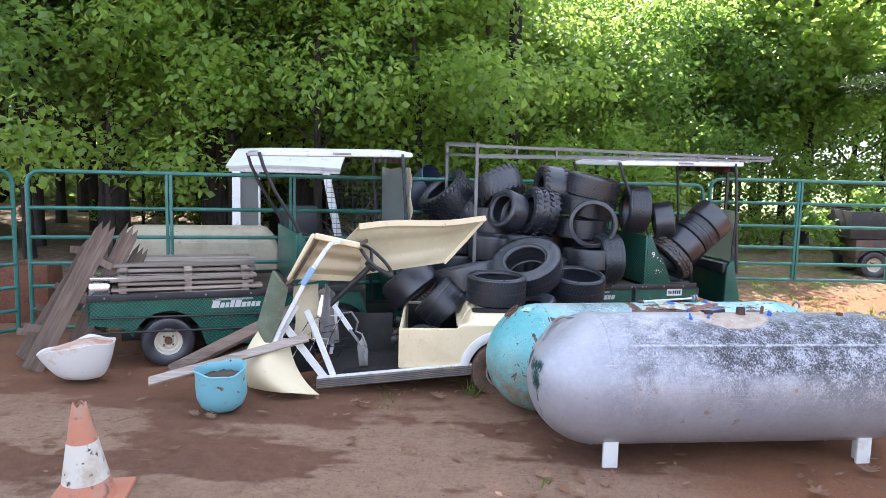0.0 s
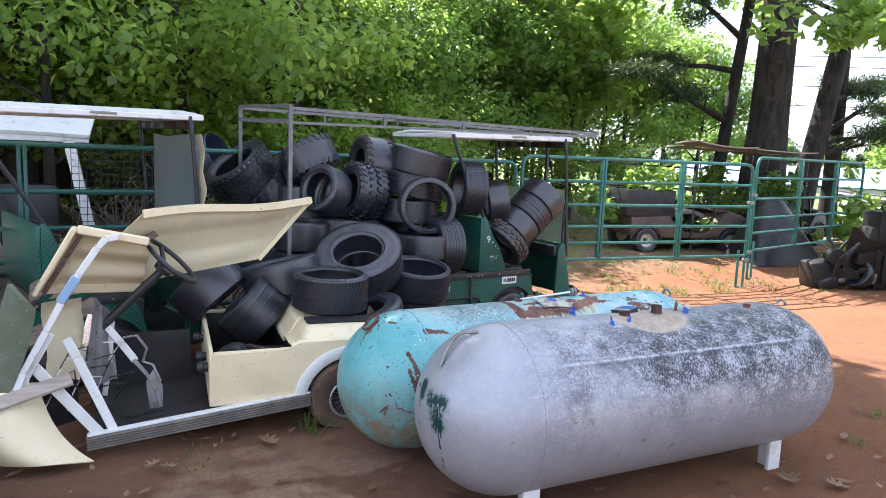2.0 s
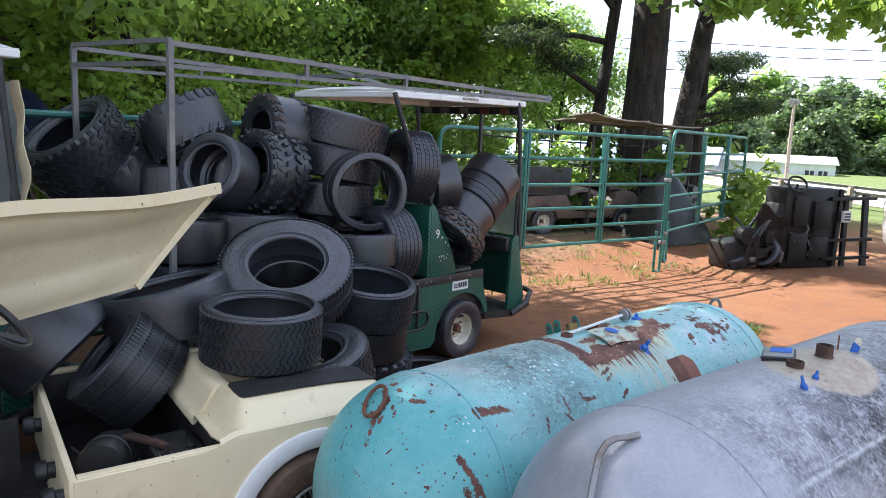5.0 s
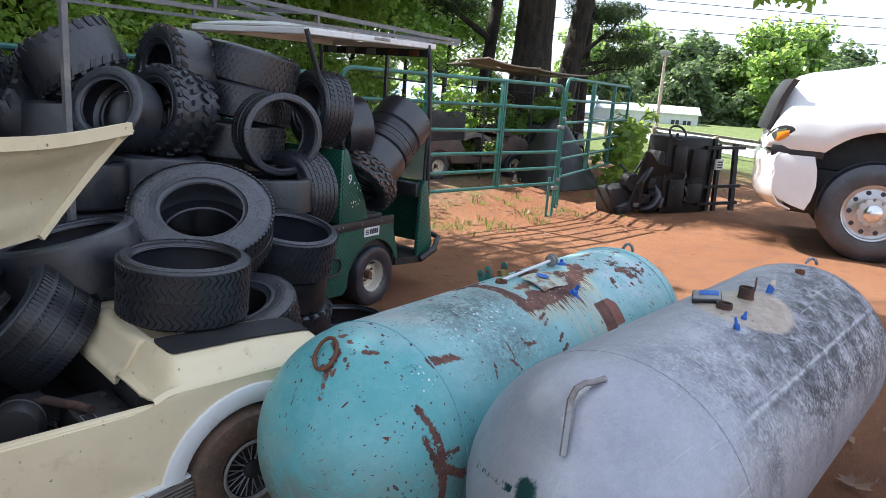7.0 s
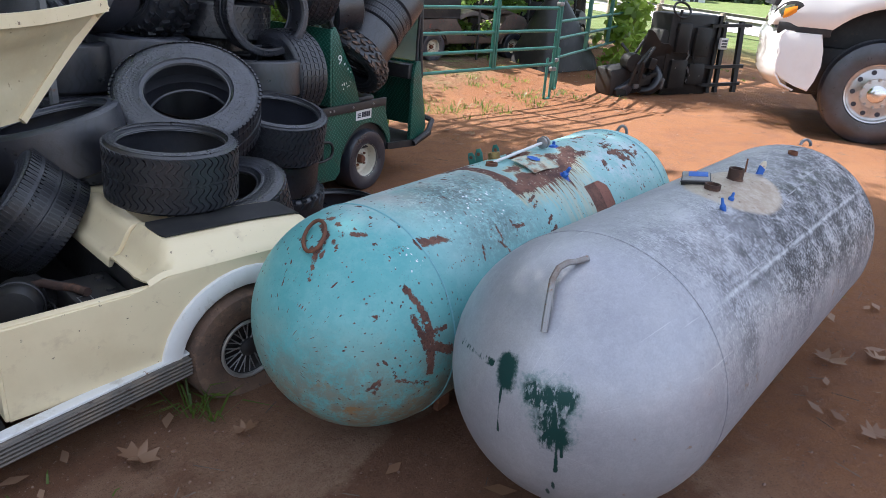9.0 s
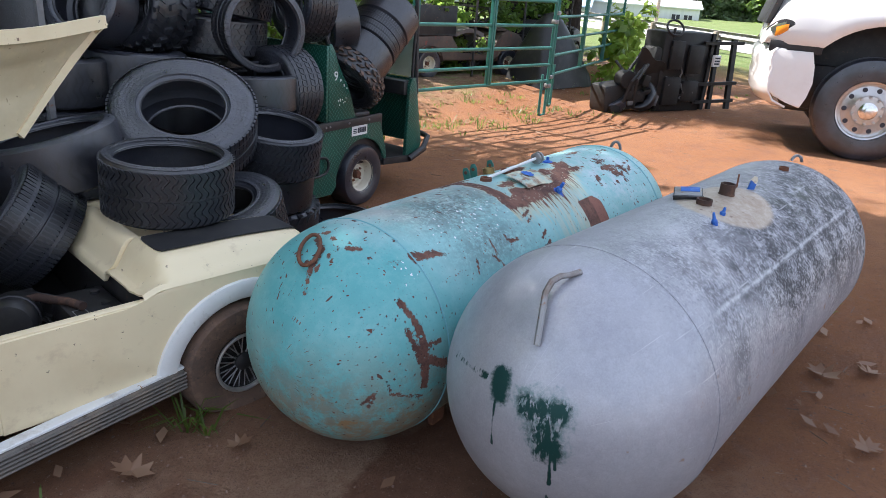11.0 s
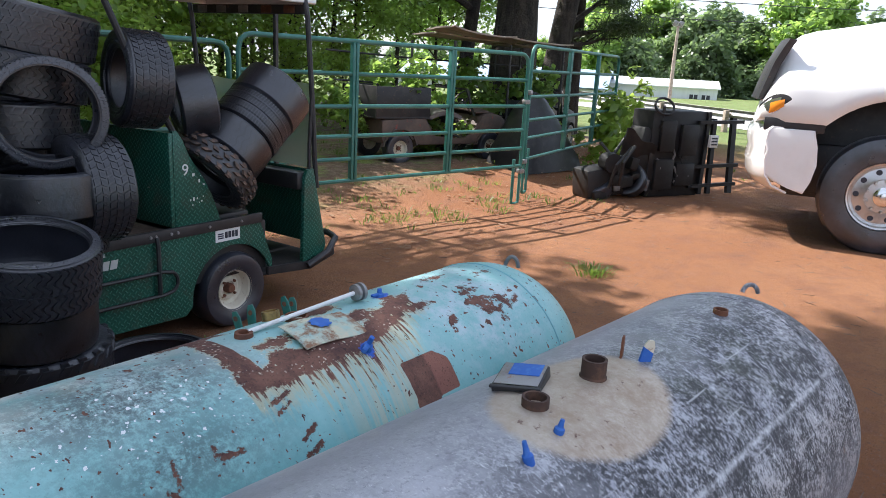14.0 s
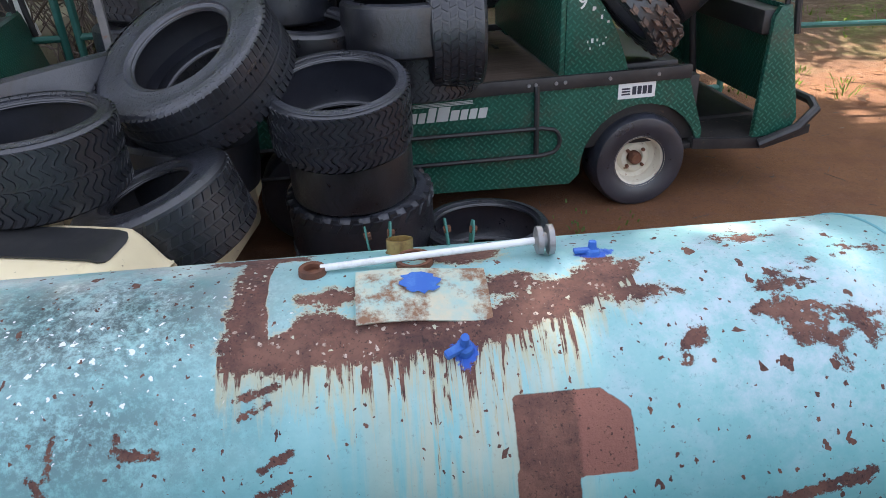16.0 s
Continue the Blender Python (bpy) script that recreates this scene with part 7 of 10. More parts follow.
    strut = [(-0.46, -0.085, 1.155), (-0.52, -0.10, 1.145), (-0.56, -0.105, 1.10), (-0.70, -0.115, 0.88), (-0.80, -0.12, 0.68), (-0.91, -0.12, 0.47), (-0.985, -0.12, 0.26)]
    beam("screen_strut", strut, 0.014, 0.034, M["white"], "bent pale screen strut")
    beam("screen_strut", [(-0.78, -0.09, 0.66), (-0.90, -0.08, 0.43), (-0.96, -0.08, 0.25)], 0.012, 0.030, M["white"])
    bm = bmesh.new()
    bar(bm, (-0.655, -0.117, 0.955), (-0.735, -0.118, 0.825), 0.046, 0.022, up=(0, 1, 0.05), bevel=0.006)
    part("tape_wrap", bm, simple("pale_blue_tape", (0.28, 0.42, 0.60), 0.5), th, "pale blue tape round the strut")
    # broken fender of the nose, tipped on the clay
    def bez(a, b, c, t):
        return a.lerp(b, t).lerp(b.lerp(c, t), t)
    r0, r1, r2 = Vector((-0.59, -0.21, 0.004)), Vector((-0.81, -0.08, 0.11)), Vector((-0.865, 0.0, 0.38))
    l0, l1, l2 = Vector((-1.15, -0.05, 0.02)), Vector((-1.29, 0.02, 0.18)), Vector((-1.07, 0.06, 0.47))
    bm = bmesh.new()
    def nose(u, v):
        w = max(0.0, (u - 0.22) / 0.78)
        p = bez(l0, l1, l2, v).lerp(bez(r0, r1, r2, v), w)
        p.y -= 0.21 * math.sin(math.pi * min(1, w * 0.9 + 0.08)) * (0.35 + 0.65 * math.sin(math.pi * (0.2 + 0.7 * v)))
        p.z += 0.035 * math.sin(math.pi * w) * (1 - v)
        if u < 0.22:
            k = (0.22 - u) / 0.22
            p += Vector((0.05 * k * k, 0.30 * k, -0.05 * k * v))
        return p
    sheet(bm, hgrid(34, 18, nose), 0.008)
    part("broken_fender", bm, M["cream"], th, "cracked cream front fender resting on the ground")
    bm = bmesh.new()
    def inner(u, v):
        return (-1.06 + 0.34 * u, 0.10 + 0.25 * u, 0.03 + 0.38 * v * (1 - 0.4 * u))
    sheet(bm, hgrid(6, 6, inner), 0.006)
    part("fender_liner", bm, M["plastic"], th, "dark torn fender liner")
    bm = bmesh.new()
    tl, tr, br, bl = Vector((-0.965, -0.10, 0.925)), Vector((-0.835, -0.15, 0.80)), Vector((-0.985, -0.13, 0.34)), Vector((-1.10, -0.05, 0.48))
    def seatback(u, v):
        e = 4 * u * (1 - u)
        p = tl.lerp(tr, u).lerp(bl.lerp(br, u), v)
        return p + Vector((0.0, -0.025, 0.0)) * e + Vector((0.02 * math.sin(math.pi * v), 0, 0)) * u
    sheet(bm, hgrid(14, 18, seatback), 0.028)
    part("seat_back", bm, M["green_cloth"], th, "faded green vinyl seat back leaning upright")


golf_cart()


def lifted_panel():
    """The big moulded roof panel propped over the cart's bay, with pressed ridges."""
    A, B = Vector((0.33, 6.36, 1.285)), Vector((-0.69, 5.80, 1.242))
    C, D = Vector((-0.02, 6.28, 0.899)), Vector((-1.17, 5.74, 0.773))
    bm = bmesh.new()

    def skin(u, v):
        top = B.lerp(A, u)
        low = D.lerp(C, u)
        p = top.lerp(low, v)
        ridge = 0.022 * max(0.0, math.sin(v * 9.5 + 0.8 * u - 0.4)) * min(1, 6 * u) * min(1, 5 * (1 - u))
        bow = 0.05 * math.sin(math.pi * v) * (0.4 + 0.6 * u)
        p = p + Vector((0.25, 0.9, 0.1)).normalized() * (bow - ridge)
        if v < 0.06:
            p += Vector((0, -0.02, 0.0))
        p.z += 0.012 * math.sin(u * 7.0) * (1 - v)
        return p

    sheet(bm, hgrid(40, 26, skin), 0.006)
    th = solo("roof_panel", bm, M["cream_dull"], "cream moulded cart roof panel propped over the wreck", "roof panel")
    bm = bmesh.new()
    top = [skin(i / 24, 0.0) for i in range(25)]
    for p, q in zip(top, top[1:]):
        bar(bm, p, q, 0.02, 0.045)
    part("rolled_edge", bm, M["cream"], th)
    bm = bmesh.new()
    edge = [skin(1.0, i / 10) for i in range(11)]
    for p, q in zip(edge, edge[1:]):
        bar(bm, p, q, 0.02, 0.03)
    part("end_flange", bm, M["cream"], th)
    bm = bmesh.new()
    g = hgrid(10, 6, lambda u, v: Vector((-1.30, 5.95, 0.82)).lerp(Vector((-0.66, 6.0, 1.12)), u) + Vector((0.05, -0.30, -0.05 + 0.05 * u)) * v + Vector((0, 0, 0.015 * math.sin(u * 8))))
    sheet(bm, g, 0.008)
    solo("brown_board", bm, M["dark_wood"], "warped brown board lying under the lifted panel", "board")


lifted_panel()

# ---- tube fence ----
def fence_panel(p, q, posts, label, gate=False, hung=0.0):
    """A welded six-bar livestock panel from p to q, its frame corners bent round; a hung one swings clear of the ground."""
    p, q = Vector((*p, 0)), Vector((*q, 0))
    d = (q - p)
    L = d.length
    d.normalize()
    th = thing("fence_panel", Matrix.Translation((p.x, p.y, ground_z(0, p.y))) @ Matrix.Rotation(math.atan2(d.y, d.x), 4, "Z"), label, "livestock panel", "green livestock panels")
    fall = 0.0 if hung else ground_z(0, q.y) - ground_z(0, p.y)
    lean = fall / L

    def P(x, z):
        return Vector((x, 0, z + lean * x))

    H = 1.70 if hung else 1.62
    foot = hung or 0.02
    outline = [P(0, foot), P(0, H - 0.12), P(0.02, H - 0.05), P(0.07, H - 0.01), P(0.13, H), P(L - 0.13, H), P(L - 0.07, H - 0.01), P(L - 0.02, H - 0.05), P(L, H - 0.12), P(L, foot)]
    bm = bmesh.new()
    tube(bm, outline, 0.022, 9)
    part("outer_frame", bm, M["green"], th)
    for z in ((0.695, 0.905, 1.175, 1.465) if hung else (0.30, 0.53, 0.76, 1.02, 1.31)):
        bm = bmesh.new()
        tube(bm, [P(0, z - 0.05), P(L, z - 0.05)], 0.0195, 8)
        part("rail", bm, M["green"], th)
    bm = bmesh.new()
    tube(bm, [P(0, hung or 0.06), P(L, hung or 0.06)], 0.0195, 8)
    part("rail", bm, M["green"], th)
    for x in posts:
        bm = bmesh.new()
        box(bm, (x * L - 0.034, -0.026, foot + 0.01 + lean * x * L), (x * L - 0.006, 0.026, H - 0.01 + lean * x * L), 0.003)
        box(bm, (x * L + 0.006, -0.026, foot + 0.01 + lean * x * L), (x * L + 0.034, 0.026, H - 0.01 + lean * x * L), 0.003)
        part("upright", bm, M["green"], th)
    if gate:
        bm = bmesh.new()
        for x in (L - 0.12, L):
            tube(bm, [P(x, 0.02), P(x, 0.52)], 0.018, 8)
        tube(bm, [P(L - 0.12, 0.02), P(L - 0.11, 0.0), P(L - 0.06, -0.01), P(L - 0.01, 0.0), P(L, 0.02)], 0.018, 8)
        part("foot_loop", bm, M["green"], th)
        bm = bmesh.new()
        for z in (0.35, 1.15):
            box(bm, (L - 0.03, -0.035, z), (L + 0.05, 0.035, z + 0.05), 0.01)
        tagged(part("latch", bm, M["steel"], th, "rusty chain latch"), kind="stuff")
    return th


fence_panel((-4.12, 7.02), (-0.62, 7.95), (0.36, 0.70), "green tube livestock panel with faded paint behind the cart")
fence_panel((-5.95, 4.1), (-4.22, 6.95), (0.5,), "green tube livestock panel running towards the yard")
fence_panel((-0.55, 7.98), (3.15, 9.18), (0.33, 0.66), "green tube livestock panel behind the heap of tyres")
fence_panel((3.25, 9.22), (6.83, 9.42), (0.32, 0.665), "green tube gate panel standing in the sun", True, 0.44)
fence_panel((10.6, 10.95), (6.94, 9.47), (0.30, 0.64), "green tube livestock panel overgrown by vines", True, 0.40)

# ---- parked white truck ----
def truck():
    th = thing("truck", pose(8.0, 5.9, -0.03, 0, 0, 115), "white semi truck with polished wheels, parked on the clay", "truck")
    W = 2.35
    S = -1.0  # the truck's width runs away from the yard, along local -y

    def arch(u):
        d = abs(u) / 0.83
        return 0.62 + (0.83 * math.sqrt(max(0, 1 - d * d)) if d < 1 else 0.0)

    LINE = ((-2.0, 2.42), (-0.6, 2.27), (0.0, 2.19), (0.59, 2.07), (0.80, 2.035), (0.93, 1.99), (1.0, 1.93), (1.06, 1.84), (1.12, 1.70), (1.18, 1.48), (1.215, 1.30), (1.235, 1.18))

    def top(u):
        for (u0, z0), (u1, z1) in zip(LINE, LINE[1:]):
            if u <= u1:
                return z0 + (z1 - z0) * (u - u0) / (u1 - u0)
        return 1.18

    us = [1.235, 1.215, 1.18, 1.15, 1.12, 1.09, 1.06, 1.03, 1.0, 0.965, 0.93, 0.87, 0.80, 0.75, 0.735, 0.72, 0.70, 0.67, 0.62, 0.55, 0.47, 0.38, 0.28, 0.16, 0.04, -0.08, -0.2, -0.32, -0.44, -0.55, -0.64, -0.72, -0.78, -0.83, -0.86, -1.0, -1.2, -1.5]
    rows = []
    for u in us:
        zt = top(u)
        zb = max(arch(u), 1.175 if u > 0.63 else 0)
        zb = min(zb, zt - 0.02)
        inset = 0.16 * max(0, (u - 0.80) / 0.435) ** 2.5
        bulge = 0.06 * math.exp(-((u + 0.06) / 0.75) ** 4)
        full = max(0.0, 1.62 - zb) / (zt - zb)
        row = []
        for v, f in ((0.035, 0.0), (0.0, 0.12), (0.0, 0.35), (0.01, 0.6), (0.04, 0.85)):
            row.append((u, S * (v + inset - bulge), zb + (zt - zb) * min(full, 0.6) * f))
        z1 = zb + (zt - zb) * min(full, 0.6)
        for v, f in ((0.14 + inset, 0.05), (0.22 + inset * 0.6, 0.22), (0.27 + inset * 0.4, 0.50), (0.36, 0.76), (0.52, 0.90), (0.8, 0.97), (1.175, 1.0), (1.55, 0.97), (1.83, 0.90), (1.99, 0.76), (2.08, 0.5), (2.13, 0.22), (2.21, 0.05), (2.35 - inset, -0.12), (2.33 - inset, -0.5)):
            row.append((u, S * v, z1 + (zt - z1) * f))
        rows.append(row)
    bm = bmesh.new()
    sheet(bm, rows, 0.02)
    part("hood", bm, M["gloss_white"], th, "glossy white hood and fender", angle=60)
    # arch liner, grille, bumper
    bm = bmesh.new()
    for y0, y1 in ((0.06, 0.60), (1.75, 2.29)):
        lin = [[(0.0 + 0.81 * math.cos(radians(a)), S * y, 0.62 + 0.81 * math.sin(radians(a))) for y in (y0, y1)] for a in range(0, 181, 12)]
        sheet(bm, lin, 0.01)
    box(bm, (-2.4, S * 1.9, 0.45), (0.9, S * 0.5, 0.95), 0.02)
    box(bm, (-0.95, S * 0.66, 0.40), (0.85, S * 0.62, 1.50), 0.01)
    box(bm, (-0.95, S * 1.73, 0.40), (0.85, S * 1.69, 1.50), 0.01)
    part("chassis", bm, M["black"], th, "dark chassis and arch liners")
    bm = bmesh.new()
    rows = []
    for k in range(15):
        v = (0.0, 0.02, 0.06, 0.14, 0.26, 0.45, 0.75, 1.175, 1.6, 1.9, 2.09, 2.21, 2.29, 2.33, 2.35)[k]
        d = abs(v - 1.175) / 1.175
        pull = 0.20 * d ** 5
        rows.append([(x - 0.05 - pull, S * (v + sh * (1 if v < 1.17 else -1)), z) for x, z, sh in ((1.22, 1.095, 0.03), (1.30, 1.10, 0.012), (1.335, 1.06, 0.0), (1.34, 0.98, 0.0), (1.315, 0.90, 0.004), (1.33, 0.80, 0.0), (1.31, 0.66, 0.01), (1.24, 0.56, 0.03), (1.10, 0.50, 0.06))])
    sheet(bm, rows, 0.02)
    for y in (0.0, 2.32):
        side = [(1.10, 1.105), (1.115, 0.98), (1.095, 0.90), (1.11, 0.80), (1.08, 0.67), (1.0, 0.60), (0.86, 0.545), (0.715, 0.50), (0.665, 0.62), (0.635, 0.78), (0.655, 0.95), (0.70, 1.105)]
        prism(bm, side, 0.03, Matrix.Translation((0, S * y - 0.03, 0)), 0.012)
    part("bumper", bm, M["gloss_white"], th, "white moulded bumper")
    # solid black box standing in for the shade in the gap above the bumper
    bm = bmesh.new()
    box(bm, (0.62, S * 2.31, 1.08), (1.15, S * 0.03, 1.20), 0.01)
    part("bumper_gap", bm, M["black"], th)
    bm = bmesh.new()
    front = [(1.225, 1.36), (1.195, 1.48), (1.135, 1.70), (1.075, 1.84), (1.03, 1.925)]
    rows = []
    for x, z in front:
        rows.append([(x + o, S * v, z) for v, o in ((0.19, -0.045), (0.17, 0.0), (0.26, 0.03), (0.7, 0.07), (1.175, 0.085), (1.65, 0.07), (2.09, 0.03), (2.18, 0.0), (2.16, -0.045))])
    sheet(bm, rows, 0.02)
    part("grille", bm, M["black"], th, "dark grille in the nose")
    bm = bmesh.new()
    tube(bm, [(x + 0.035, S * 0.24, z) for x, z in front], 0.010, 8)
    part("grille_surround", bm, M["alloy"], th)
    # head lamp: a tear drop round the corner of the fender
    def drop(a, b, out):
        half = 0.115 * math.sin(math.pi * min(1, 0.10 + 0.9 * a)) ** 0.7 * (1 - 0.25 * a)
        u = 1.235 - 0.30 * a
        inset = 0.16 * max(0, (u - 0.80) / 0.435) ** 2.5
        return (u - 0.02 * (1 - a), S * (inset - 0.012) + out * math.sin(math.pi * b) * math.sin(math.pi * (0.1 + 0.85 * a)), 1.25 + 0.13 * a + half * (2 * b - 1))
    bm = bmesh.new()
    sheet(bm, hgrid(14, 10, lambda a, b: drop(a, b, 0.012)), 0.004)
    lamp = part("headlight", bm, M["black"], th, "headlight with an amber corner")
    bm = bmesh.new()
    sheet(bm, hgrid(14, 10, lambda a, b: drop(0.10 + 0.55 * a, 0.18 + 0.64 * b, 0.022)), 0.004)
    part("reflector", bm, M["alloy"], lamp)
    bm = bmesh.new()
    sheet(bm, hgrid(10, 8, lambda a, b: drop(0.34 + 0.42 * a, 0.22 + 0.46 * b, 0.034)), 0.004)
    part("indicator", bm, simple("amber_lens", (0.85, 0.30, 0.03), 0.25), lamp, "amber indicator")
    # wheel
    def wheel(u, v):
        r, h = 0.555, 0.15
        bm = bmesh.new()
        pr = [(0.30, h * 0.75), (0.32, h * 0.95), (0.40, h * 1.02), (0.48, h * 0.98), (0.53, h * 0.86), (0.55, h * 0.6), (r, h * 0.55), (r, h * 0.42), (r - 0.012, h * 0.40), (r - 0.012, h * 0.30), (r, h * 0.28), (r, h * 0.06), (r - 0.012, h * 0.05)]
        lathe(bm, pr + [(a, -b) for a, b in pr[::-1]], 64)
        wh = part("wheel", bm, M["rubber"], th)
        wh.matrix_local = pose(u, v, 0.555, 0, 0, -90)
        bm = bmesh.new()
        lathe(bm, [(0.315, -h * 0.98), (0.315, -h * 0.86), (0.295, -h * 0.80), (0.285, -h * 0.58), (0.26, -h * 0.48), (0.17, -h * 0.62), (0.155, -h * 0.75), (0.12, -h * 0.78), (0.0, -h * 0.78)], 48)
        rim = part("rim", bm, M["rim"], wh, "polished aluminium rim")
        for i in range(10):
            a = 2 * math.pi * i / 10
            bm = bmesh.new()
            lathe(bm, [(0.0, -0.003), (0.025, -0.003), (0.027, 0.004), (0, 0.004)], 16, Matrix.Translation((-h * 0.56, 0.225 * math.cos(a), 0.225 * math.sin(a))) @ pose(0, 0, 0, 0, 0, 0))
            part("hand_hole", bm, M["ink"], wh)
            bm = bmesh.new()
            a += 0.31
            lathe(bm, [(0, -0.045), (0.011, -0.045), (0.017, -0.03), (0.019, 0.0), (0, 0.0)], 8, Matrix.Translation((-h * 0.66, 0.145 * math.cos(a), 0.145 * math.sin(a))))
            part("wheel_nut", bm, M["rim"], wh)
        bm = bmesh.new()
        lathe(bm, [(0.095, -h * 0.74), (0.092, -h * 1.0), (0.07, -h * 1.12), (0.045, -h * 1.14), (0.04, -h * 1.35), (0, -h * 1.4)], 28)
        part("hub_cap", bm, M["alloy"], wh, "domed chrome hub cap")
    wheel(0.04, -0.16)
    wheel(0.04, -2.2)
    # cab behind, with door and windows
    bm = bmesh.new()
    prism(bm, [(-1.5, 0.75), (-1.5, 2.2), (-1.75, 2.95), (-3.6, 3.1), (-3.6, 0.75)], 2.3, Matrix.Translation((0, -2.32, 0)), 0.05)
    cab = part("cab", bm, M["gloss_white"], th, "white cab body")
    bm = bmesh.new()
    prism(bm, [(-1.85, 2.05), (-1.95, 2.75), (-2.7, 2.8), (-2.7, 2.05)], 0.01, Matrix.Translation((0, -0.018, 0)))
    part("side_window", bm, M["plastic"], cab, "dark side window")
    bm = bmesh.new()
    box(bm, (-3.5, -2.2, 0.4), (-1.4, -0.15, 0.75), 0.02)
    part("step_tank", bm, M["alloy"], th)


truck()

# ---- behind the fence ----
def old_cart(m, label, paint, box_h, roofed):
    th = thing("derelict_cart", m, label, "cart", "derelict carts behind the fence")
    low = [(-1.15, 0.34), (-1.15, 0.60), (-0.40, 0.64), (-0.34, 0.46), (-0.26, 0.34), (0.30, 0.30), (0.46, 0.40), (0.60, 0.66), (0.78, 0.72), (1.02, 0.66), (1.16, 0.50), (1.14, 0.36)] + arc(0.80, 0.20, 0.27, 15, 165, 9) + [(0.45, 0.24), (-0.50, 0.24)] + arc(-0.85, 0.20, 0.27, 15, 165, 9)
    bm = bmesh.new()
    prism(bm, low, 1.0, None, 0.03)
    part("body", bm, paint, th)
    for x in (-0.85, 0.80):
        bm = bmesh.new()
        rim_line = arc(x, 0.20, 0.285, 8, 172, 14)
        sheet(bm, [[(a, -0.03 + 0.10 * b, z - 0.03 * b * b) for b in (0, 0.4, 1)] for a, z in rim_line], 0.012)
        part("fender", bm, paint, th)
    bm = bmesh.new()
    sheet(bm, hgrid(12, 10, lambda u, v: (0.52 + 0.58 * u, 0.04 + 0.92 * v, 0.66 + 0.14 * math.sin(math.pi * (0.15 + 0.75 * u)) * (0.6 + 0.4 * math.sin(math.pi * v)) - 0.10 * u)), 0.02)
    part("hood", bm, paint, th, "rounded dusty hood")
    bm = bmesh.new()
    bar(bm, (0.50, 0.06, 0.66), (0.34, 0.06, 1.05), 0.03, 0.03)
    bar(bm, (0.50, 0.94, 0.66), (0.34, 0.94, 1.05), 0.03, 0.03)
    bar(bm, (0.34, 0.05, 1.05), (0.34, 0.95, 1.05), 0.03, 0.03)
    part("dash_hoop", bm, M["black"], th)
    for k in range(6):
        bm = bmesh.new()
        y = 0.1 + 0.14 * k
        tube(bm, [(-0.30 + 0.03 * k, y, 0.30), (-0.10, y + 0.05, 0.42 + 0.02 * (k % 3)), (0.20, y - 0.03, 0.36), (0.32, y, 0.30)], 0.018, 6)
        part("engine_pipe", bm, M["rust"] if k % 2 else M["black"], th)
    if box_h:
        bm = bmesh.new()
        for lo, hi in (((-1.25, 0.0, 0.64), (-0.35, 0.03, 0.64 + box_h)), ((-1.25, 0.97, 0.64), (-0.35, 1.0, 0.64 + box_h)), ((-1.25, 0.03, 0.64), (-1.22, 0.97, 0.64 + box_h)), ((-0.38, 0.03, 0.64), (-0.35, 0.97, 0.64 + box_h)), ((-1.25, 0, 0.62), (-0.35, 1.0, 0.645))):
            box(bm, lo, hi, 0.004)
        part("dump_box", bm, M["black"], th, "black load box")
    bm = bmesh.new()
    sheet(bm, hgrid(10, 8, lambda u, v: (-0.30 + 0.55 * u, 0.05 + 0.9 * v, 0.60 + 0.10 * math.sin(math.pi * u) * (0.7 + 0.3 * math.sin(math.pi * v)))), 0.06)
    part("seat", bm, simple("cracked_grey_vinyl", (0.14, 0.125, 0.115), 0.6, 0, [(8, 0.5, 0.7, (0.22, 0.19, 0.165))]), th, "cracked grey vinyl seat")
    bm = bmesh.new()
    box(bm, (-0.42, 0.05, 0.66), (-0.33, 0.95, 1.0), 0.03, pose(0, 0, 0, 0, -8, 0))
    part("seat_back", bm, M["plastic"], th)
    bm = bmesh.new()
    tube(bm, [(0.75, 0.3, 0.55), (0.45, 0.3, 0.88)], 0.016, 7)
    c = Vector((0.43, 0.3, 0.90))
    tube(bm, [c + Vector((0.10 * math.sin(a), 0.16 * math.cos(a), 0.12 * math.sin(a))) for a in [2 * math.pi * i / 20 for i in range(20)]], 0.011, 6, closed=True)
    part("steering_wheel", bm, M["plastic"], th)
    for x in (-0.85, 0.80):
        small_wheel(th, pose(x, 0.06, 0.20, 0, 0, 90))
        small_wheel(th, pose(x, 0.94, 0.20, 0, 0, -90))
    if roofed:
        for x, y in ((-0.5, 0.05), (-0.5, 0.95), (0.95, 0.05), (0.95, 0.95)):
            bm = bmesh.new()
            tube(bm, [(x, y, 0.5), (x * 0.98, y, 1.70)], 0.014, 6)
            part("roof_post", bm, M["black"], th)
    return th


old_cart(pose(7.72, 11.75, ground_z(0, 11.9) - 0.01, 0, 0, -5), "derelict brown cart with a black load box, behind the gate", simple("brown_dusty_paint", (0.085, 0.062, 0.05), 0.7, 0, [(4, 0.45, 0.7, (0.15, 0.10, 0.075)), (12, 0.62, 0.68, (0.26, 0.05, 0.035))]), 0.42, False)
old_cart(pose(9.0, 12.6, ground_z(0, 12.6) - 0.01, 0, 0, 24), "derelict dark cart under a plank roof, behind the gate", M["black"], 0, True)
old_cart(pose(10.6, 12.2, ground_z(0, 12.2) - 0.01, 0, 0, 20), "derelict black cart half hidden by vines", M["black"], 0.25, False)


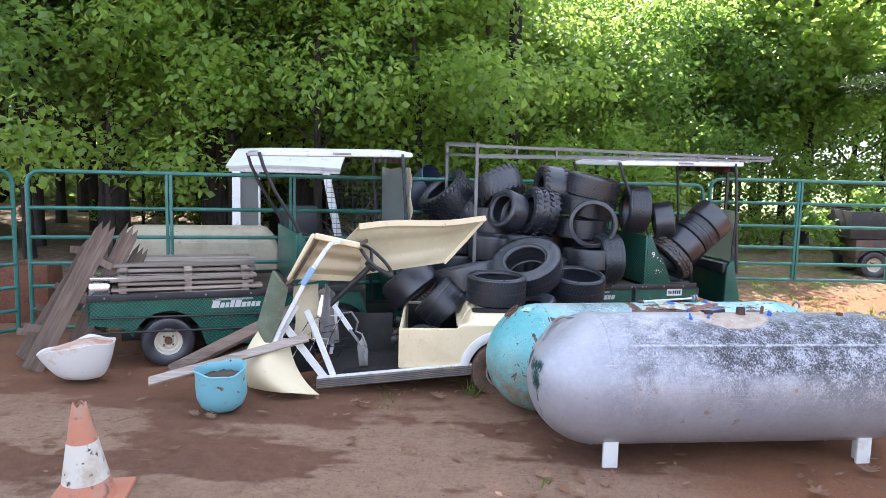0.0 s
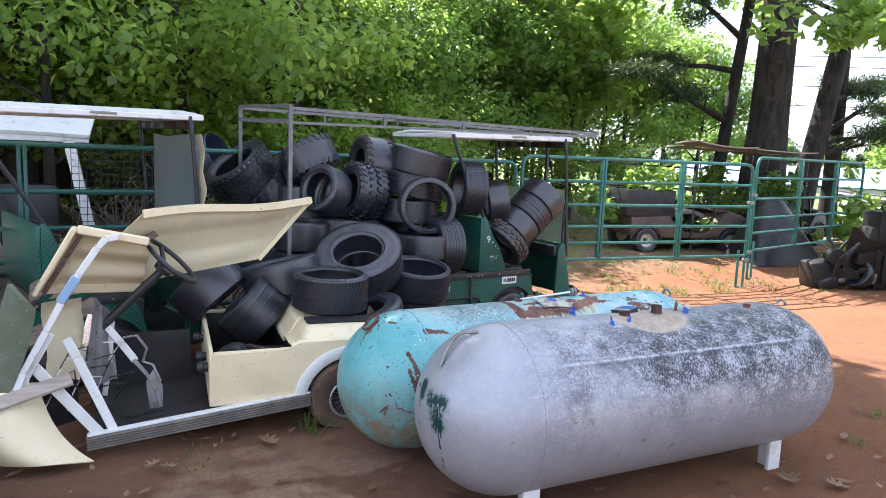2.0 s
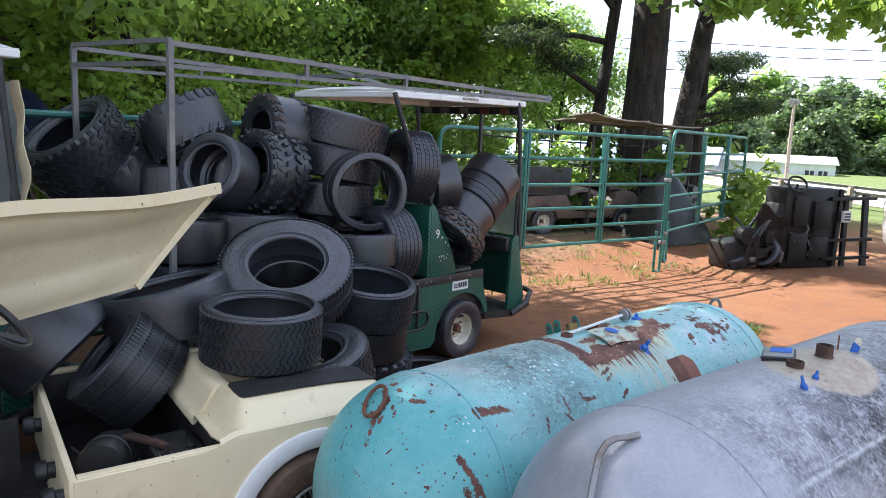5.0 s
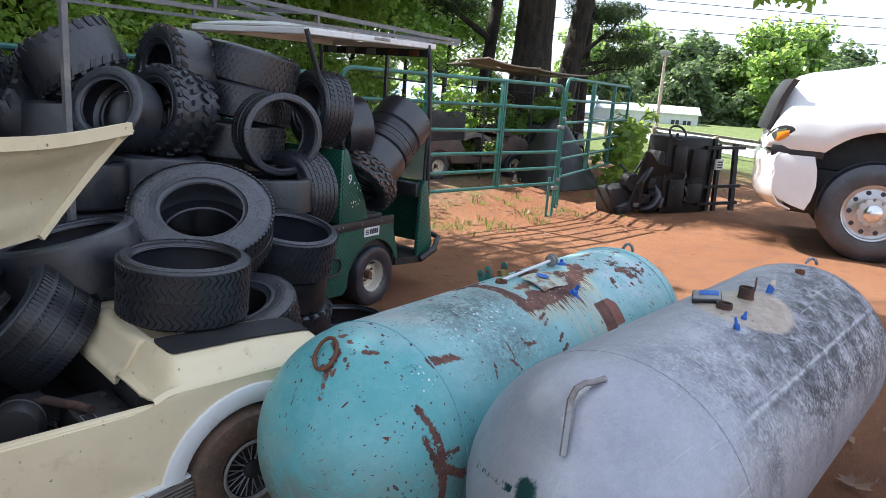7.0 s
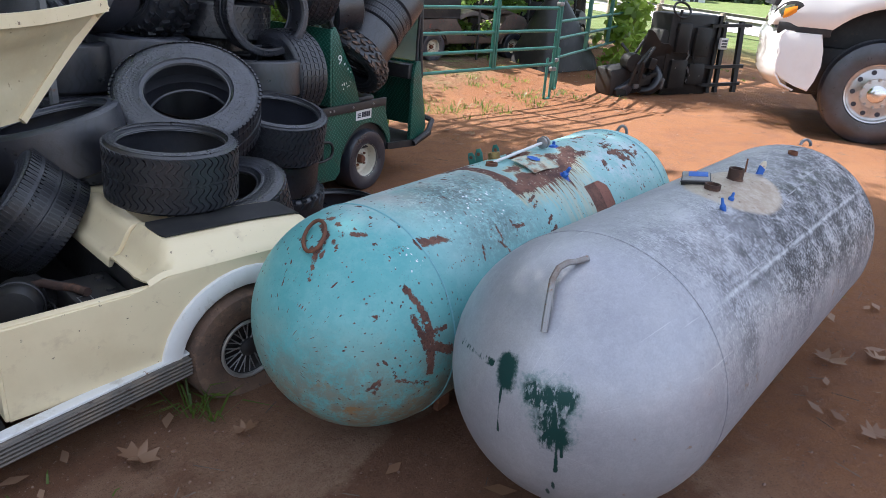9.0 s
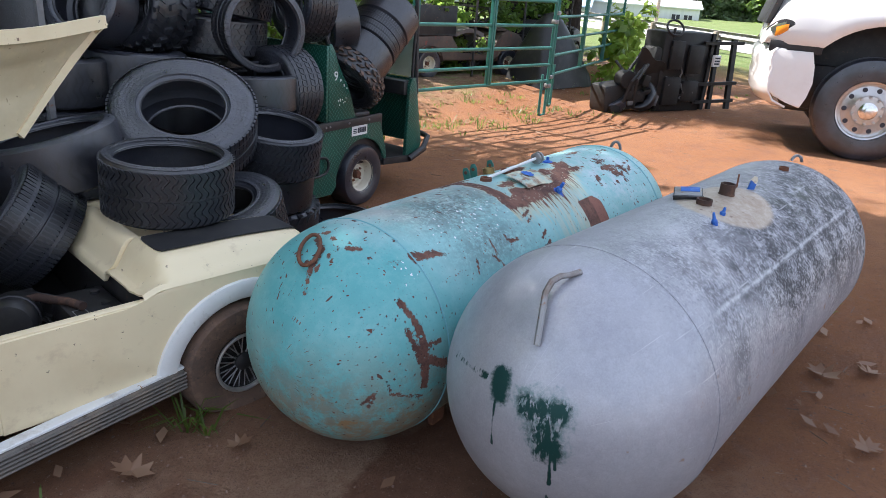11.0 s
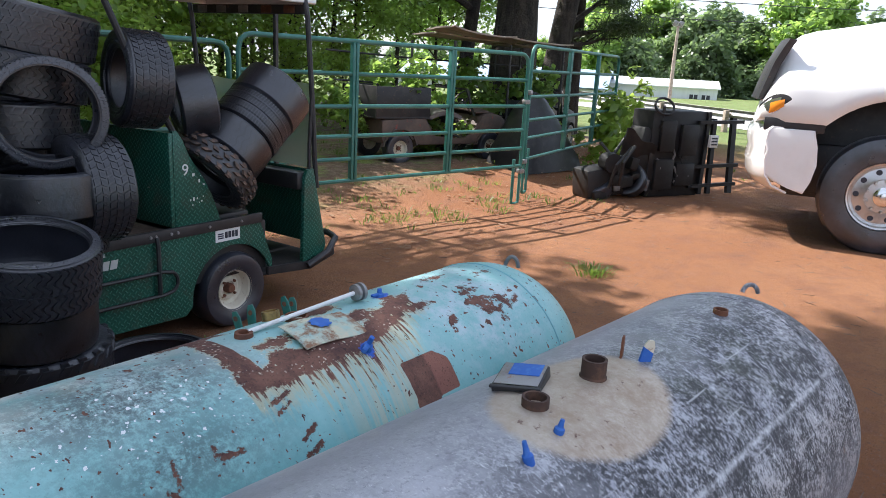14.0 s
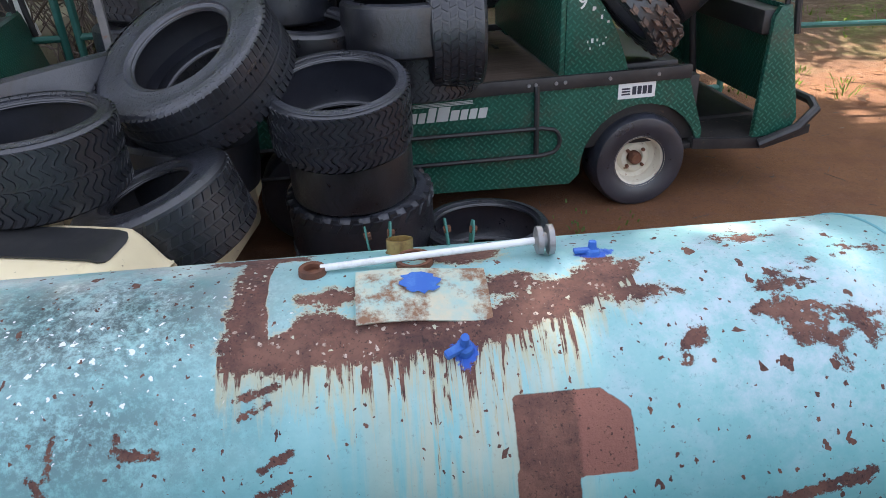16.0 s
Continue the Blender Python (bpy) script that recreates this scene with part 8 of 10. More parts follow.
def plank_roof():
    z0 = ground_z(0, 11.8)
    th = thing("plank_roof", pose(7.55, 11.55, z0, 0, 0, 2), "grey weathered plywood sheets laid as a roof on thin posts", "plank roof")
    for x0, x1, y0, y1, z, tilt, curl in ((0.0, 1.35, 0.0, 0.62, 1.86, 3.0, 0.05), (1.15, 2.75, 0.02, 0.60, 1.80, 1.2, 0.03), (0.2, 1.9, 0.55, 1.15, 1.80, 1.5, 0.03), (1.8, 2.8, 0.5, 1.1, 1.74, 0.5, 0.02)):
        bm = bmesh.new()
        sheet(bm, hgrid(14, 5, lambda u, v: (x0 + (x1 - x0) * u + 0.04 * math.sin(v * 9 + x0), y0 + (y1 - y0) * v + 0.03 * math.sin(u * 8 + y0), z - math.tan(radians(tilt)) * (x1 - x0) * u + curl * (2 * u - 1) ** 2 * (1 - v))), 0.022)
        part("plywood_sheet", bm, M["wood"], th)
    for x, y in ((0.12, 0.1), (2.6, 0.1), (0.12, 1.05), (2.6, 1.05), (1.3, 0.1)):
        bm = bmesh.new()
        tube(bm, [(x, y, -0.05), (x, y, 1.72)], 0.02, 6)
        part("post", bm, M["black"], th)
    for z in (1.05, 1.45):
        bm = bmesh.new()
        tube(bm, [(-1.4, 1.1, z + 0.05), (0.12, 1.06, z), (2.6, 1.06, z - 0.03)], 0.016, 6)
        part("cross_tube", bm, M["black"], th)


plank_roof()


def covered_heap():
    bm = bmesh.new()
    sheet(bm, hgrid(14, 10, lambda u, v: (8.2 + 1.35 * u, 10.6 + 0.9 * v, 0.02 + (0.95 + 0.22 * math.sin(u * 5)) * math.sin(math.pi * min(1, max(0, u))) ** 0.45 * math.sin(math.pi * v) ** 0.5 + 0.03 * noise.noise((u * 8, v * 8, 1)))), 0.01)
    solo("covered_mower", bm, M["plastic"], "mower under a crumpled black cover, grey on top", "covered mower")


covered_heap()


def tipped_buggy():
    th = thing("buggy", pose(8.70, 8.90, -0.05, 0, 0, -16), "black stripped buggy lying on its side", "buggy")
    rnd = random.Random(8)
    # black metal darkened further, tree shade over the buggy put into the colour
    shaded_black = simple("shaded_black_metal", (0.010, 0.010, 0.011), 0.55, 0, [(7, 0.48, 0.7, (0.022, 0.021, 0.020)), (30, 0.64, 0.72, (0.075, 0.05, 0.035))], (45, 0.25, 0.003))
    bm = bmesh.new()
    box(bm, (-0.03, 0.0, 0.0), (0.86, 0.42, 1.12), 0.03)
    part("floor_pan", bm, shaded_black, th)
    for i, (x0, x1, z0, z1) in enumerate(((0.05, 0.35, 0.1, 0.5), (0.4, 0.7, 0.15, 0.45), (0.08, 0.32, 0.6, 1.0), (0.42, 0.7, 0.55, 0.95))):
        bm = bmesh.new()
        box(bm, (x0, -0.06, z0), (x1, 0.0, z1), 0.015)
        part("pan_pressing", bm, shaded_black, th)
    for x in (0.86, 1.02, 1.40):
        bm = bmesh.new()
        bar(bm, (x, -0.02, 0.03), (x + 0.03, -0.02 + 0.12 * rnd.random(), 1.02 + 0.10 * rnd.random()), 0.05 + 0.05 * rnd.random(), 0.05, up=(0, 1, 0))
        part("frame_upright", bm, shaded_black, th)
    for z in (0.14, 0.40, 0.98):
        bm = bmesh.new()
        bar(bm, (0.7, -0.03, z), (1.48, -0.03, z + 0.02), 0.05, 0.045)
        part("frame_rail", bm, shaded_black, th)
    for k in range(14):
        bm = bmesh.new()
        x, z = rnd.uniform(0.03, 0.66), rnd.uniform(0.06, 0.95)
        if k % 2:
            box(bm, (x, -0.05, z), (x + rnd.uniform(0.04, 0.16), 0.0, z + rnd.uniform(0.02, 0.07)), 0.008)
        else:
            tube(bm, [(x, -0.03, z), (x + 0.03, -0.05, z + 0.10), (x - 0.02, -0.03, z + 0.22)], 0.014, 6)
        part("pan_fitting", bm, shaded_black if k % 4 else M["rail"], th)
    bm = bmesh.new()
    box(bm, (0.88, -0.09, 0.66), (1.02, -0.05, 0.82), 0.004)
    part("number_plate", bm, M["label_white"], th, "small pale plate")
    for i in range(3):
        bm = bmesh.new()
        box(bm, (0.90, -0.094, 0.69 + 0.04 * i), (1.0, -0.091, 0.71 + 0.04 * i), 0)
        part("plate_bar", bm, M["ink"], th)
    for i in range(9):
        bm = bmesh.new()
        p = Vector((rnd.uniform(-0.85, -0.05), rnd.uniform(-0.2, 0.3), rnd.uniform(0.05, 0.25)))
        tube(bm, [p, p + Vector((rnd.uniform(-0.2, 0.3), rnd.uniform(-0.1, 0.1), rnd.uniform(0.2, 0.4))), p + Vector((rnd.uniform(0.1, 0.5), rnd.uniform(-0.1, 0.2), rnd.uniform(0.3, 0.7)))], 0.022, 7)
        part("roll_bar", bm, shaded_black, th)
    for x, y, z, lean in ((-0.22, 0.10, 0.22, 20), (-0.70, 0.16, 0.14, 55)):
        small_wheel(th, pose(x, y, z, 0, lean, 35), rim_mat=shaded_black)
    for k in range(10):
        bm = bmesh.new()
        x, z = rnd.uniform(-0.9, -0.05), rnd.uniform(0.02, 0.30)
        box(bm, (x, -0.06, z), (x + rnd.uniform(0.06, 0.22), 0.10, z + rnd.uniform(0.05, 0.16)), 0.015, pose(0, 0, 0, 0, rnd.uniform(-18, 18), 0))
        part("engine_piece", bm, shaded_black if k % 4 else M["rail"], th)
    # upturned seat base and engine beside the pan
    bm = bmesh.new()
    box(bm, (-0.34, 0.02, 0.10), (-0.02, 0.34, 0.86), 0.05, pose(0, 0, 0, 0, 14, 0))
    part("seat_base", bm, shaded_black, th)
    bm = bmesh.new()
    box(bm, (-0.92, 0.0, 0.08), (-0.34, 0.36, 0.46), 0.05, pose(0, 0, 0, 0, -6, 0))
    lathe(bm, [(0, -0.1), (0.12, -0.1), (0.13, 0.0), (0.12, 0.1), (0, 0.1)], 14, pose(-0.62, 0.02, 0.46, 0, 0, 80))
    part("engine_block", bm, shaded_black, th)
    bm = bmesh.new()
    g = hgrid(10, 8, lambda u, v: (-0.45 + 0.5 * u, 0.02 + 0.06 * math.sin(v * 4), 0.15 + 0.75 * v - 0.25 * u * v + 0.03 * math.sin(u * 9)))
    sheet(bm, g, 0.02)
    part("torn_panel", bm, shaded_black, th)
    bm = bmesh.new()
    c = Vector((0.12, 0.0, 1.17))
    tube(bm, [c + Vector((0.15 * math.cos(a), 0.05 * math.sin(a), 0.10 * math.sin(a))) for a in [2 * math.pi * i / 22 for i in range(22)]], 0.016, 7, closed=True)
    tube(bm, [c, c + Vector((0, 0.02, -0.2))], 0.02, 7)
    part("steering_wheel", bm, shaded_black, th)


tipped_buggy()


def cab_cart():
    th = thing("cab_cart", pose(-2.66, 8.62, 0, 0, 0, 0), "white hard-cab cart with dusty windows, behind the fence", "cab cart")
    bm = bmesh.new()
    sheet(bm, hgrid(10, 10, lambda u, v: (-0.02 + 1.36 * u - 0.0, -0.02 + 1.15 * v, 1.66 + 0.20 * min(1, v * 2.6) - 0.02 * (2 * u - 1) ** 2 + 0.02 * v)), 0.03)
    part("roof", bm, M["white"], th, "white sloping cab roof")
    bm = bmesh.new()
    box(bm, (0.0, 0.0, 1.60), (1.33, 0.04, 1.67), 0.01)
    part("roof_gutter", bm, M["white"], th)
    for x0, x1, w in ((0.04, 0.04, 0.10), (0.35, 0.36, 0.02), (1.12, 1.33, 0.09)):
        bm = bmesh.new()
        prism(bm, [(x0, 1.62), (x0 + w, 1.62), (x1 + w, 0.55), (x1, 0.55)], 0.05, None, 0.006)
        part("cab_pillar", bm, M["white"], th)
    bm = bmesh.new()
    box(bm, (0.14, 0.02, 0.60), (0.35, 0.03, 1.60), 0.002)
    part("door_window", bm, M["acrylic"], th, "dusty greenish side window")
    bm = bmesh.new()
    box(bm, (0.0, 0.05, 0.25), (1.35, 1.1, 0.60), 0.04)
    part("body", bm, M["tailgate"], th)
    for x in (0.16, 1.15):
        small_wheel(th, pose(x, 0.05, 0.19, 0, 0, 90))
    bm = bmesh.new()
    box(bm, (0.5, 0.4, 0.6), (1.0, 0.5, 1.2), 0.04)
    part("seat_back", bm, M["plastic"], th)


cab_cart()


def tan_body():
    th = thing("cart_body", pose(-3.72, 7.92, 0, 0, 0, 13), "tan upturned cart body with a broken lamp, behind the fence", "cart body")
    bm = bmesh.new()
    def skin(u, v):
        a = math.pi * v
        e = min(1, min(u, 1 - u) * 12)
        return (1.75 * u, 0.30 - 0.30 * math.cos(a), 0.18 + (0.62 + 0.16 * math.sin(a)) * (0.72 + 0.28 * e ** 0.5) - 0.62 * (abs(2 * v - 1) ** 6))
    sheet(bm, hgrid(30, 14, skin), 0.01)
    part("shell", bm, M["tailgate"], th)
    bm = bmesh.new()
    prism(bm, [(0.22, 0.62), (0.30, 0.80), (1.45, 0.80), (1.55, 0.62)], 0.012, Matrix.Translation((0, 0.012, 0)), 0.004)
    part("recessed_panel", bm, M["tailgate"], th)
    bm = bmesh.new()
    box(bm, (0.02, 0.0, 0.74), (0.16, 0.06, 0.86), 0.02)
    part("broken_lamp", bm, simple("orange_lens", (0.55, 0.16, 0.04), 0.4), th, "broken orange lamp")


tan_body()


def brush_heap():
    rnd = random.Random(11)
    bm = bmesh.new()
    for i in range(260):
        p = Vector((rnd.uniform(-1.5, 0.4), rnd.uniform(8.5, 9.6), rnd.uniform(0.0, 0.5)))
        d = Vector((rnd.uniform(-0.5, 0.5), rnd.uniform(-0.2, 0.2), rnd.uniform(0.3, 0.9)))
        tube(bm, [p, p + d * 0.6 + Vector((rnd.uniform(-0.1, 0.1), 0, 0)), p + d * 1.2 + Vector((rnd.uniform(-0.3, 0.3), 0, -0.1))], [0.008, 0.006, 0.003], 4, cap=False)
    solo("brush_heap", bm, M["twig"], "tangle of dry brown branches behind the fence", "brush heap", kind="stuff")
    th = solo("plastic_tub", tub_mesh(), simple("dark_blue_plastic", (0.03, 0.04, 0.07), 0.35), "dark blue plastic tub tipped on the branches", "tub", m=pose(-0.55, 8.75, 1.28, 62, 10, 60))
    bm = bmesh.new()
    rows = []
    for i in range(18):
        x = -1.45 + 0.06 * i
        tube(bm, [(x, 8.45, 0.85), (x, 8.45, 1.6)], 0.003, 4, cap=False)
    for j in range(13):
        z = 0.85 + 0.06 * j
        tube(bm, [(-1.45, 8.452, z), (-0.40, 8.452, z)], 0.003, 4, cap=False)
    solo("wire_screen", bm, M["black"], "rusty dark wire mesh screen leaning on the fence", "wire screen", kind="stuff")


def tub_mesh():
    bm = bmesh.new()
    lathe(bm, [(0.0, 0.0), (0.20, 0.0), (0.27, 0.45), (0.285, 0.46), (0.275, 0.47), (0.19, 0.02), (0, 0.02)], 24, pose(0, 0, 0, 0, -90, 0))
    return bm


brush_heap()


def timber_post():
    bm = bmesh.new()
    box(bm, (-0.09, -0.09, -0.1), (0.09, 0.09, 0.82), 0.012, pose(0, 0, 0, 2, 1, 10))
    solo("timber_post", bm, M["dark_wood"], "short dark timber post behind the fence", "post", m=pose(-3.95, 8.1, 0))
    bm = bmesh.new()
    for lo, hi in (((0, 0, 0), (0.5, 0.03, 0.62)), ((0, 0.4, 0), (0.5, 0.43, 0.62)), ((0, 0.03, 0), (0.03, 0.4, 0.62)), ((0.47, 0.03, 0), (0.5, 0.4, 0.62)), ((0.03, 0.03, 0.1), (0.47, 0.4, 0.13))):
        box(bm, lo, hi, 0.004)
    solo("rusty_bin", bm, M["rust"], "open rusty steel bin behind the fence", "bin", m=pose(-4.75, 7.45, -0.04, 0, 0, 10))


timber_post()


# ---- far side of the field ----
def far_building():
    th = thing("white_shed", pose(49.4, 37.0, -2.0, 0, 0, -57), "long white shed with a pale metal roof across the field", "shed")
    bm = bmesh.new()
    prism(bm, [(0, 0), (0, 2.7), (3.0, 3.25), (6.0, 2.7), (6.0, 0)], 0.2, pose(5.6, 0, 0, 0, 0, 90) @ Matrix.Translation((0, 0, 0)))
    part("gable_wall", bm, M["white"], th)
    bm = bmesh.new()
    box(bm, (-14, -0.1, 0), (5.6, 0.0, 2.7), 0)
    part("long_wall", bm, simple("white_siding", (0.72, 0.73, 0.74), 0.5, 0, [(0.6, 0.45, 0.7, (0.62, 0.64, 0.66), (8, 1, 0.1))]), th)
    bm = bmesh.new()
    g = hgrid(2, 1, lambda u, v: (-14.2 + 20 * v, -0.3 + 6.6 * u, 2.72 + 0.55 * (1 - abs(2 * u - 1))))
    sheet(bm, g, 0.08)
    part("roof", bm, simple("pale_sheet_roof", (0.70, 0.72, 0.74), 0.4), th)
    for x in (3.6, 4.5):
        bm = bmesh.new()
        box(bm, (x, -0.14, 1.0), (x + 0.6, -0.1, 2.2), 0.01)
        w = part("window", bm, M["plastic"], th)
        bm = bmesh.new()
        box(bm, (x - 0.06, -0.16, 1.57), (x + 0.66, -0.145, 1.63), 0)
        box(bm, (x + 0.27, -0.165, 1.0), (x + 0.33, -0.15, 2.2), 0)
        part("window_bar", bm, M["white"], w)
    th2 = thing("blue_roof_shed", pose(42.0, 40.0, -2.2, 0, 0, -57), "low shed with a blue-grey ribbed roof across the field", "shed")
    bm = bmesh.new()
    box(bm, (-12, 0, 0), (4, 8, 2.4))
    part("wall", bm, M["white"], th2)
    bm = bmesh.new()
    sheet(bm, hgrid(40, 2, lambda u, v: (-12.3 + 16.6 * u, -0.4 + 8.8 * v, 2.45 + 1.3 * (1 - abs(2 * v - 1)) + (0.05 if round(u * 40) % 2 else 0))), 0.05)
    part("roof", bm, simple("blue_sheet_roof", (0.32, 0.42, 0.55), 0.4), th2)


far_building()


def light_pole():
    th = thing("light_pole", pose(29.4, 21.8, -0.4), "tall grey pole with two floodlights", "light pole")
    bm = bmesh.new()
    tube(bm, [(0, 0, 0), (-0.05, 0, 2.5), (0.10, 0.1, 4.0)], [0.09, 0.08, 0.06], 8)
    part("pole", bm, M["wood"], th)
    for s in (-1, 1):
        bm = bmesh.new()
        box(bm, (-0.2, -0.1, -0.12), (0.2, 0.1, 0.12), 0.03, pose(0.10 + 0.22 * s, 0.1, 4.1, 20, 0, 30))
        part("floodlight", bm, M["steel"], th)


light_pole()


def wires():
    for i, z in enumerate((11.2, 10.4, 8.9, 7.4)):
        bm = bmesh.new()
        pts = [(20 + 12 * t, 62 - 7.5 * t, z - 1.2 * math.sin(math.pi * (t / 6))) for t in range(7)]
        tube(bm, pts, 0.03, 4, cap=False)
        solo("power_line", bm, M["black"], "sagging power line across the field", "power line", "power lines")


wires()


def road():
    bm = bmesh.new()
    sheet(bm, hgrid(12, 2, lambda u, v: (15.3 + 14 * u + 3.2 * v, 4.0 + 26 * u ** 1.1 - 4.5 * v - 0 * u, ground_z(0, 4.0 + 26 * u ** 1.1 - 4.5 * v) + 0.015)))
    solo("road", bm, simple("pale_concrete_road", (0.48, 0.46, 0.43), 0.85, 0, [(2, 0.45, 0.7, (0.38, 0.36, 0.33))], (40, 0.2, 0.004)), "pale concrete road beyond the yard", "road", kind="structure")
    th = thing("guard_rail", pose(17.2, 9.0, -0.05, 0, 0, 63), "galvanised guard rail along the road", "guard rail")
    bm = bmesh.new()
    sheet(bm, hgrid(2, 6, lambda u, v: (-6 + 24 * u, 0.04 * math.cos(v * 12), 0.45 + 0.30 * v)), 0.006)
    part("rail", bm, M["steel"], th)
    for i in range(7):
        bm = bmesh.new()
        box(bm, (-5 + 3.4 * i, 0.05, 0), (-4.88 + 3.4 * i, 0.17, 0.72), 0.005)
        part("post", bm, M["wood"], th)


road()

# ---- trees ----
def leaf_mesh(name, centres, radii, count, size, rng, material, droop=0.3, shell=0.5, shape="oak"):
    """Leaves scattered through clumps; each leaf is a small bent blade of two quads."""
    centres, radii = np.array(centres, float), np.array(radii, float)
    w = radii.prod(1) ** (2 / 3)
    which = rng.choice(len(centres), count, p=w / w.sum())
    d = rng.normal(size=(count, 3))
    d /= np.linalg.norm(d, axis=1)[:, None]
    rad = rng.random(count) ** shell
    p = centres[which] + d * rad[:, None] * radii[which]
    n = d * 0.5 + rng.normal(size=(count, 3)) * 0.6 + np.array((0, 0, 0.7))
    n /= np.linalg.norm(n, axis=1)[:, None]
    t = rng.normal(size=(count, 3))
    t[:, 2] -= droop
    t -= n * (t * n).sum(1)[:, None]
    t /= np.linalg.norm(t, axis=1)[:, None]
    b = np.cross(n, t)
    s = size * (0.6 + 0.8 * rng.random(count))[:, None]
    wid = 0.34 if shape == "oak" else 0.06
    a0 = p - t * s * 0.5
    a3 = p + t * s * 0.5 - n * s * 0.12
    m1 = p + b * s * wid + n * s * 0.05
    m2 = p - b * s * wid + n * s * 0.05
    verts = np.stack((a0, m1, a3, m2), 1).reshape(-1, 3)
    me = bpy.data.meshes.new(name)
    me.vertices.add(len(verts))
    me.vertices.foreach_set("co", verts.ravel())
    me.loops.add(count * 4)
    me.loops.foreach_set("vertex_index", np.arange(count * 4, dtype=np.int32))
    me.polygons.add(count)
    me.polygons.foreach_set("loop_start", np.arange(0, count * 4, 4, dtype=np.int32))
    me.update(calc_edges=True)
    me.validate()
    me.materials.append(material)
    return me


def limbs(bm, start, height, spread, count, rng, r0, lean=(0, 0)):
    """A tapered trunk with side limbs; returns limb ends."""
    ends = []
    pts, rs = [], []
    n = 8
    for i in range(n + 1):
        t = i / n
        pts.append(Vector((lean[0] * t + 0.12 * math.sin(t * 5 + r0 * 9) * t, lean[1] * t + 0.1 * math.cos(t * 4) * t, height * t - 0.15)))
        rs.append(r0 * (1 - 0.72 * t) * (1.25 if i == 0 else 1.0))
    tube(bm, pts, rs, 9, cap=False)
    for k in range(count):
        t = start + (0.97 - start) * (k + rng.random() * 0.6) / count
        i = min(int(t * n), n - 1)
        p = pts[i].lerp(pts[i + 1], t * n - i)
        a = rng.random() * 2 * math.pi
        L = spread * (1.1 - 0.6 * t) * (0.7 + 0.6 * rng.random())
        q = p + Vector((math.cos(a) * L, math.sin(a) * L, L * (0.15 + 0.5 * rng.random())))
        mid = p.lerp(q, 0.5) + Vector((0, 0, 0.10 * L))
        r = r0 * (1 - 0.72 * t) * 0.42
        tube(bm, [p, mid, q], [r, r * 0.7, r * 0.25], 6, cap=False)
        ends.append(q)
        ends.append(mid)
    return ends


def make_tree(name, label, seed, height, spread, start, r0, clump, leaves, size, material, category="tree", group="woods behind the fence", lean=(0, 0), low=None, flat=0.7, shape="oak", nlimb=16):
    rng = np.random.default_rng(seed)
    th = thing(name, Matrix.Identity(4), label, category, group)
    bm = bmesh.new()
    ends = limbs(bm, start, height, spread, nlimb, rng, r0, lean)
    part("trunk", bm, M["bark"], th)
    cs, rs = [], []
    for e in ends:
        k = clump * (0.7 + 0.6 * rng.random())
        cs.append((e.x, e.y, e.z))
        rs.append((k, k, k * flat))
    cs.append((lean[0], lean[1], height))
    rs.append((clump, clump, clump))
    for c in (low or ()):
        cs.append(c[:3])
        rs.append((c[3], c[3], c[3] * flat))
    crown = new("crown", leaf_mesh("crown", cs, rs, leaves, size, rng, material, shape=shape))
    crown.parent = th
    return th


def scatter(protos, spots):
    """The first spot of each kind takes the tree itself, the rest are copies."""
    used = set()
    for kind, x, y, turn, s in spots:
        ob = protos[kind]
        m = pose(x, y, ground_z(x, y), 0, 0, turn)
        if kind not in used:
            used.add(kind)
            ob.matrix_world = m
            ob.scale = (s, s, s)
        else:
            c = copy_thing(ob, m)
            c.scale = (s, s, s)


tall_a = make_tree("tree", "tall shaded oak with a dense dark crown", 1, 15.0, 4.4, 0.30, 0.24, 1.5, 13500, 0.21, M["leaf_dark"])
tall_b = make_tree("tree", "tall slim hardwood with a dense dark crown", 2, 17.0, 3.6, 0.28, 0.20, 1.4, 12500, 0.20, M["leaf_dark"])
under_a = make_tree("tree", "young understory tree with drooping leafy boughs", 3, 6.0, 2.3, 0.36, 0.09, 0.90, 11500, 0.125, M["leaf"], nlimb=14)
under_b = make_tree("tree", "young understory tree with yellow-green leaves coloured as if sunlit", 4, 5.4, 2.1, 0.22, 0.08, 0.80, 7800, 0.125, M["leaf_bright"], nlimb=14)
shrub = make_tree("shrub", "leafy shrub at the edge of the woods", 5, 2.4, 1.0, 0.10, 0.04, 0.50, 3400, 0.10, M["leaf_bright"], "shrub", nlimb=10)
spots = []
rt = random.Random(21)
